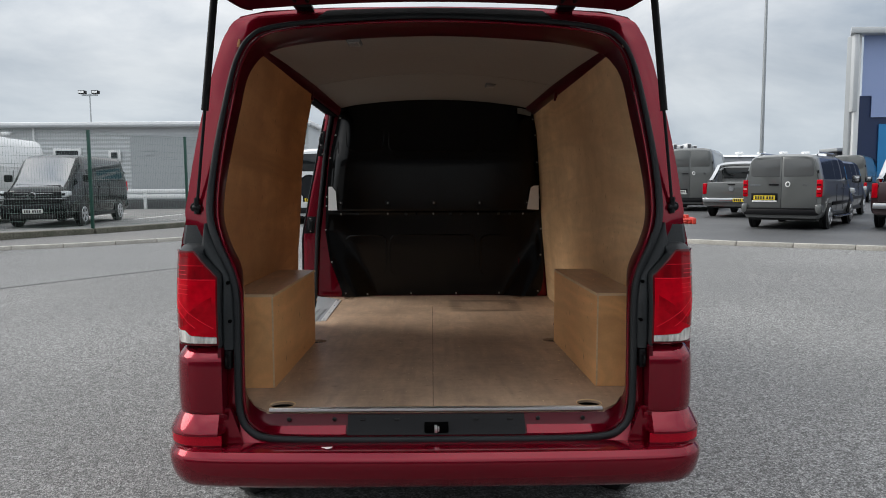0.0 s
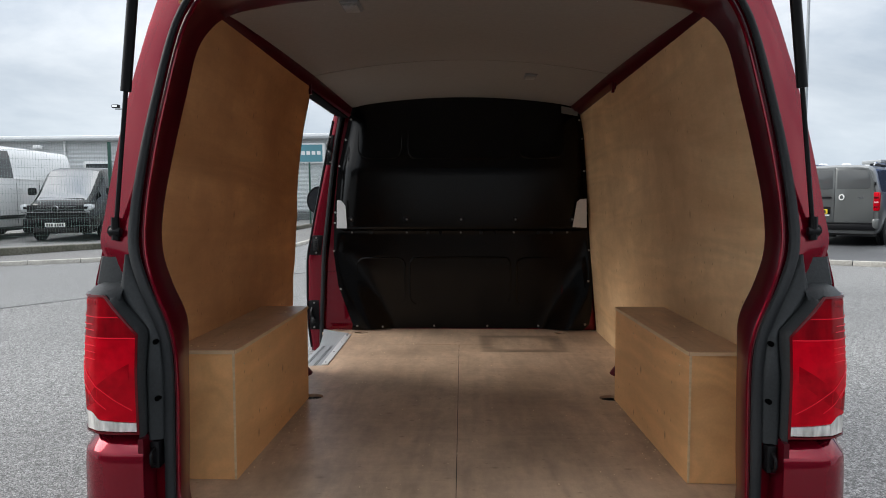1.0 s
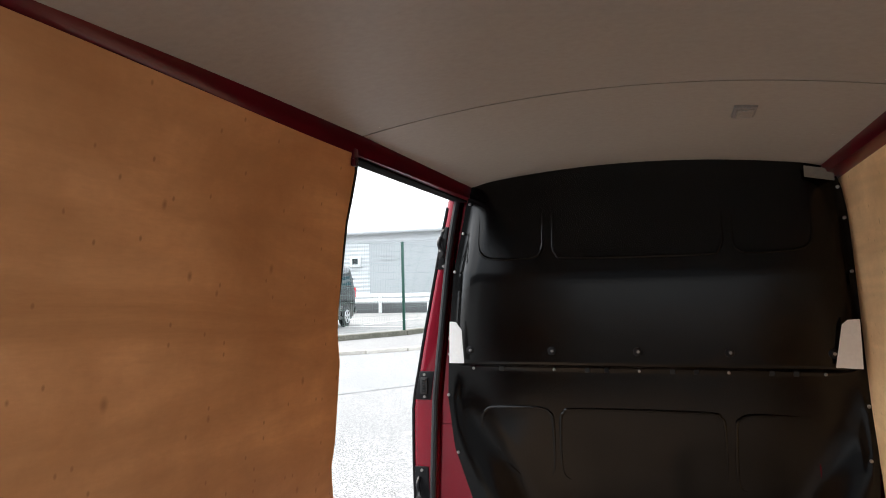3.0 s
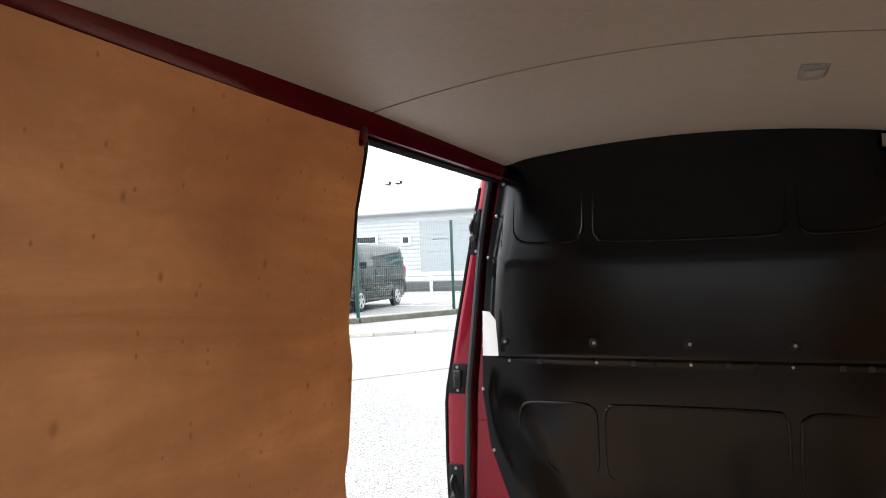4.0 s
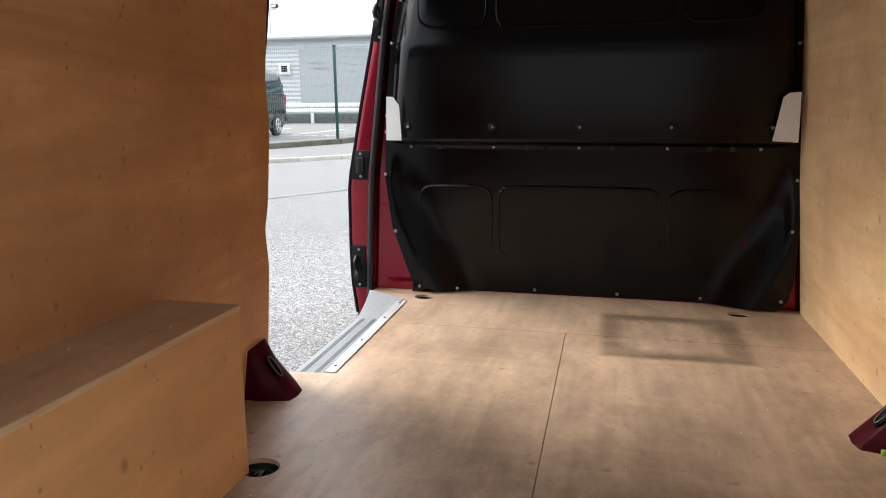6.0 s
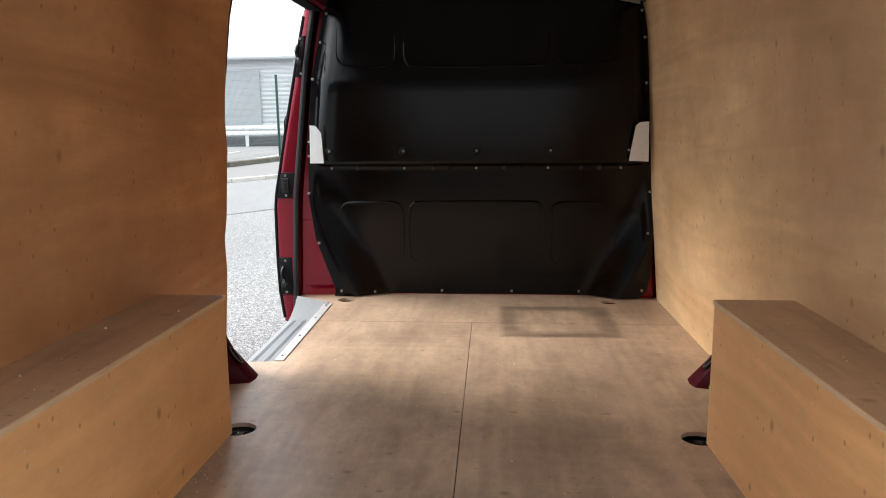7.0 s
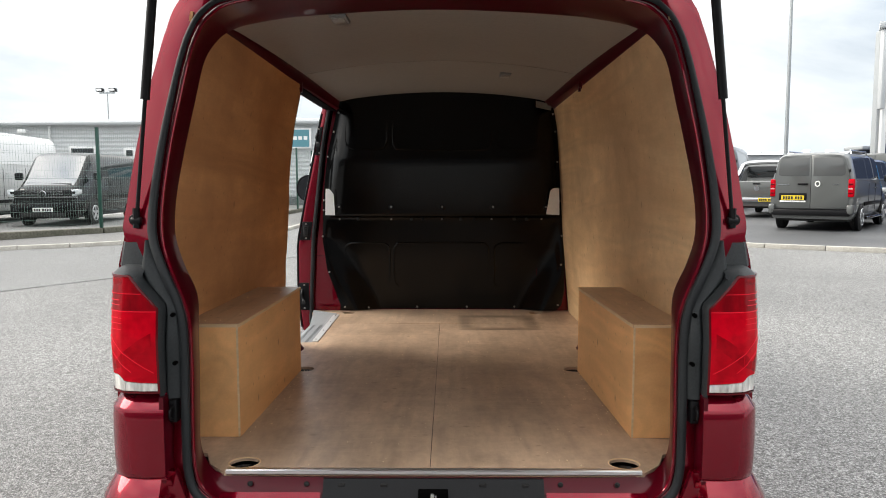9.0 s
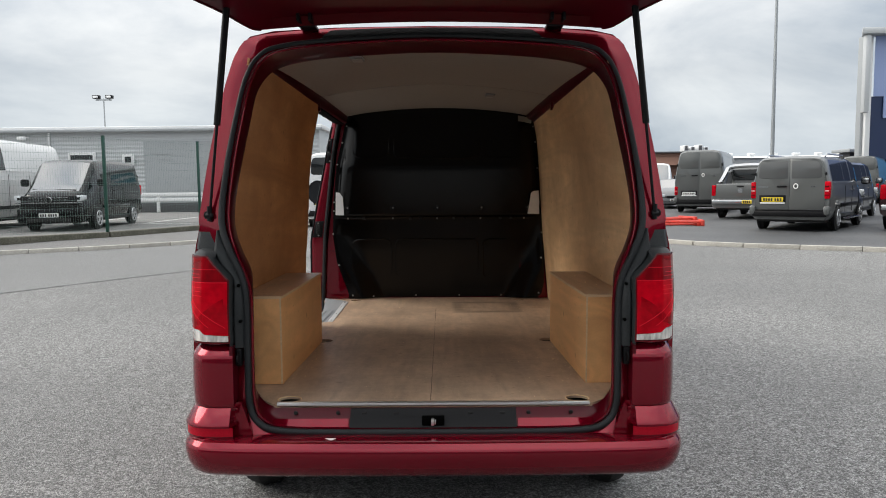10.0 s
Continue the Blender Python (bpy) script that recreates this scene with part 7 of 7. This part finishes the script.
def pickup(label, at, turn, paint, plate):
    length, half_w, h = 5.3, 0.97, 1.86
    st = [(0.0, 1.18, 0.97), (0.05, 1.22, 1.0), (1.55, 1.23, 1.0), (1.60, 1.70, 0.98), (1.75, 1.86, 0.98), (2.0, h, 0.98), (2.9, h, 0.98), (3.2, 1.86, 0.98), (4.0, 1.24, 0.99), (4.9, 1.08, 0.96), (5.15, 0.98, 0.92), (length, 0.80, 0.86)]
    ob = vehicle("pickup_truck", label, "pickup", at, turn, st, half_w, 0.38, paint, [("window", 1.75, 3.2, 0.60, 0.92), ("windscreen", 3.2, 4.0, 0.62, 1.0), ("window", 1.55, 1.75, 0.60, 0.97)], plate, (1.15, 4.25), 0.385)
    part("tailgate", block(-0.80, 0.80, -0.025, 0.01, 0.70, 1.20, 0.015), paint, ob)
    part("gate_handle", block(-0.12, 0.12, -0.04, -0.02, 1.10, 1.15, 0.01), BLACK, ob)
    for s in (-1, 1):
        part("tail_lamp", block(min(s * 0.82, s * 0.95), max(s * 0.82, s * 0.95), -0.03, 0.08, 0.80, 1.17, 0.02), LENS_RED, ob, "red tail lamp")
        part("sports_bar", tube(curve_pts([(s * 0.86, 0.45, 1.22), (s * 0.84, 0.85, 1.36), (s * 0.78, 1.35, 1.76)], 5), 0.075, 8), CHROME, ob, "silver sports bar")
    part("rear_window", block(-0.66, 0.66, 1.50, 1.57, 1.34, 1.72, 0.02), GLASS_DARK, ob)
    part("sports_bar", tube(curve_pts([(-0.80, 1.36, 1.70), (-0.66, 1.42, 1.82), (0.0, 1.44, 1.86), (0.66, 1.42, 1.82), (0.80, 1.36, 1.70)], 5), 0.075, 8), CHROME, ob, "silver sports bar")
    part("bumper", block(-0.92, 0.92, -0.14, 0.06, 0.52, 0.68, 0.04), CHROME, ob, "chrome rear bumper")
    part("badge", disc((0, -0.03, 0.98), "y", 0.085, 0.012, 18), CHROME, ob)
    number_plate(ob, 0.35, -0.15, 0.60, plate)
    return ob


pickup("dark grey double-cab pickup with silver sports bar", (10.05, 22.0), -36, GREY_PAINT, PLATE_Y)
pickup("dark wine-coloured pickup with chrome bumper", (11.75, 15.1), -39, WINE_PAINT, PLATE_Y)



def car(label, at, turn, paint, plate):
    """A hatchback, its rear at the origin and its nose along +y."""
    length, half_w, h = 4.2, 0.88, 1.46
    st = [(0.0, 0.95, 0.92), (0.06, 1.02, 0.96), (0.30, 1.36, 0.97), (0.75, h - 0.03, 0.98), (1.5, h, 1.0), (1.6, h, 1.0), (2.2, h - 0.04, 1.0), (3.0, 1.02, 1.0), (3.75, 0.90, 0.97), (4.05, 0.78, 0.92), (length, 0.62, 0.84)]
    ob = vehicle("parked_car", label, "car", at, turn, st, half_w, 0.24, paint, [("window", 0.75, 1.5, 0.60, 0.93), ("window", 1.6, 2.2, 0.60, 0.93), ("windscreen", 2.2, 3.0, 0.93, 1.0), ("window", 2.2, 3.0, 0.66, 0.86)], plate, (0.78, 3.30), 0.31)
    part("front_bumper", block(-0.80, 0.80, length - 0.12, length + 0.05, 0.22, 0.52, 0.06), paint, ob)
    part("grille", block(-0.42, 0.42, length - 0.02, length + 0.06, 0.52, 0.64, 0.02), BLACK, ob)
    for s in (-1, 1):
        part("headlamp", block(min(s * 0.48, s * 0.80), max(s * 0.48, s * 0.80), length - 0.22, length + 0.02, 0.56, 0.70, 0.03), HEAD_GLASS, ob, "clear headlamp")
        part("mirror", block(min(s * 0.86, s * 1.02), max(s * 0.86, s * 1.02), 2.55, 2.66, 0.92, 1.06, 0.03), BLACK, ob)
    number_plate(ob, 0, length + 0.06, 0.42, plate, 1)
    return ob


SILVER_PAINT = material("silver_grey_paint", (0.13, 0.135, 0.14), 0.3, 0.5, spec=0.3, coat=0.5)
car("silver grey hatchback parked nose-out beside the tall van", (12.3, 36.4), 164, SILVER_PAINT, PLATE_W)

# red plastic barriers lying on the yard
BARRIER_RED = material("red_barrier_plastic", (0.62, 0.06, 0.04), 0.5, grain=0.1, scale=20)
for k, (x, y, a) in enumerate(((6.5, 18.9, 8), (6.75, 19.1, -12), (6.6, 19.4, 15))):
    b = tagged(empty("plastic_barrier", (x, y, YARD_R), a), "red plastic barrier lying flat on the yard", "barrier", "barriers on the ground")
    for z in (-0.32, 0.0, 0.32):
        part("rail", block(-0.95, 0.95, z - 0.05, z + 0.05, 0.02 + 0.07 * k, 0.07 + 0.07 * k, 0.015), BARRIER_RED, b)
    for xx in (-0.9, 0.9):
        part("end", block(xx - 0.05, xx + 0.05, -0.45, 0.45, 0.0, 0.10 + 0.07 * k, 0.015), BARRIER_RED, b)

for ob in outdoor_things():
    if ob.name.split(".")[0] in ("parked_van", "pickup_truck", "parked_car") and ob.location.x > 0:
        ob.location.z = YARD_R

# the car park slopes up a little ahead of the van and towards the closed side
SLOPE = Matrix.Translation((0, -2, 1.4)) @ Matrix.Rotation(radians(-0.36), 4, "Z") @ Matrix.Rotation(radians(-0.30), 4, "Y") @ Matrix.Rotation(radians(0.48), 4, "X") @ Matrix.Translation((0, 2, -1.4))
for ob in outdoor_things():
    ob.matrix_basis = SLOPE @ ob.matrix_basis
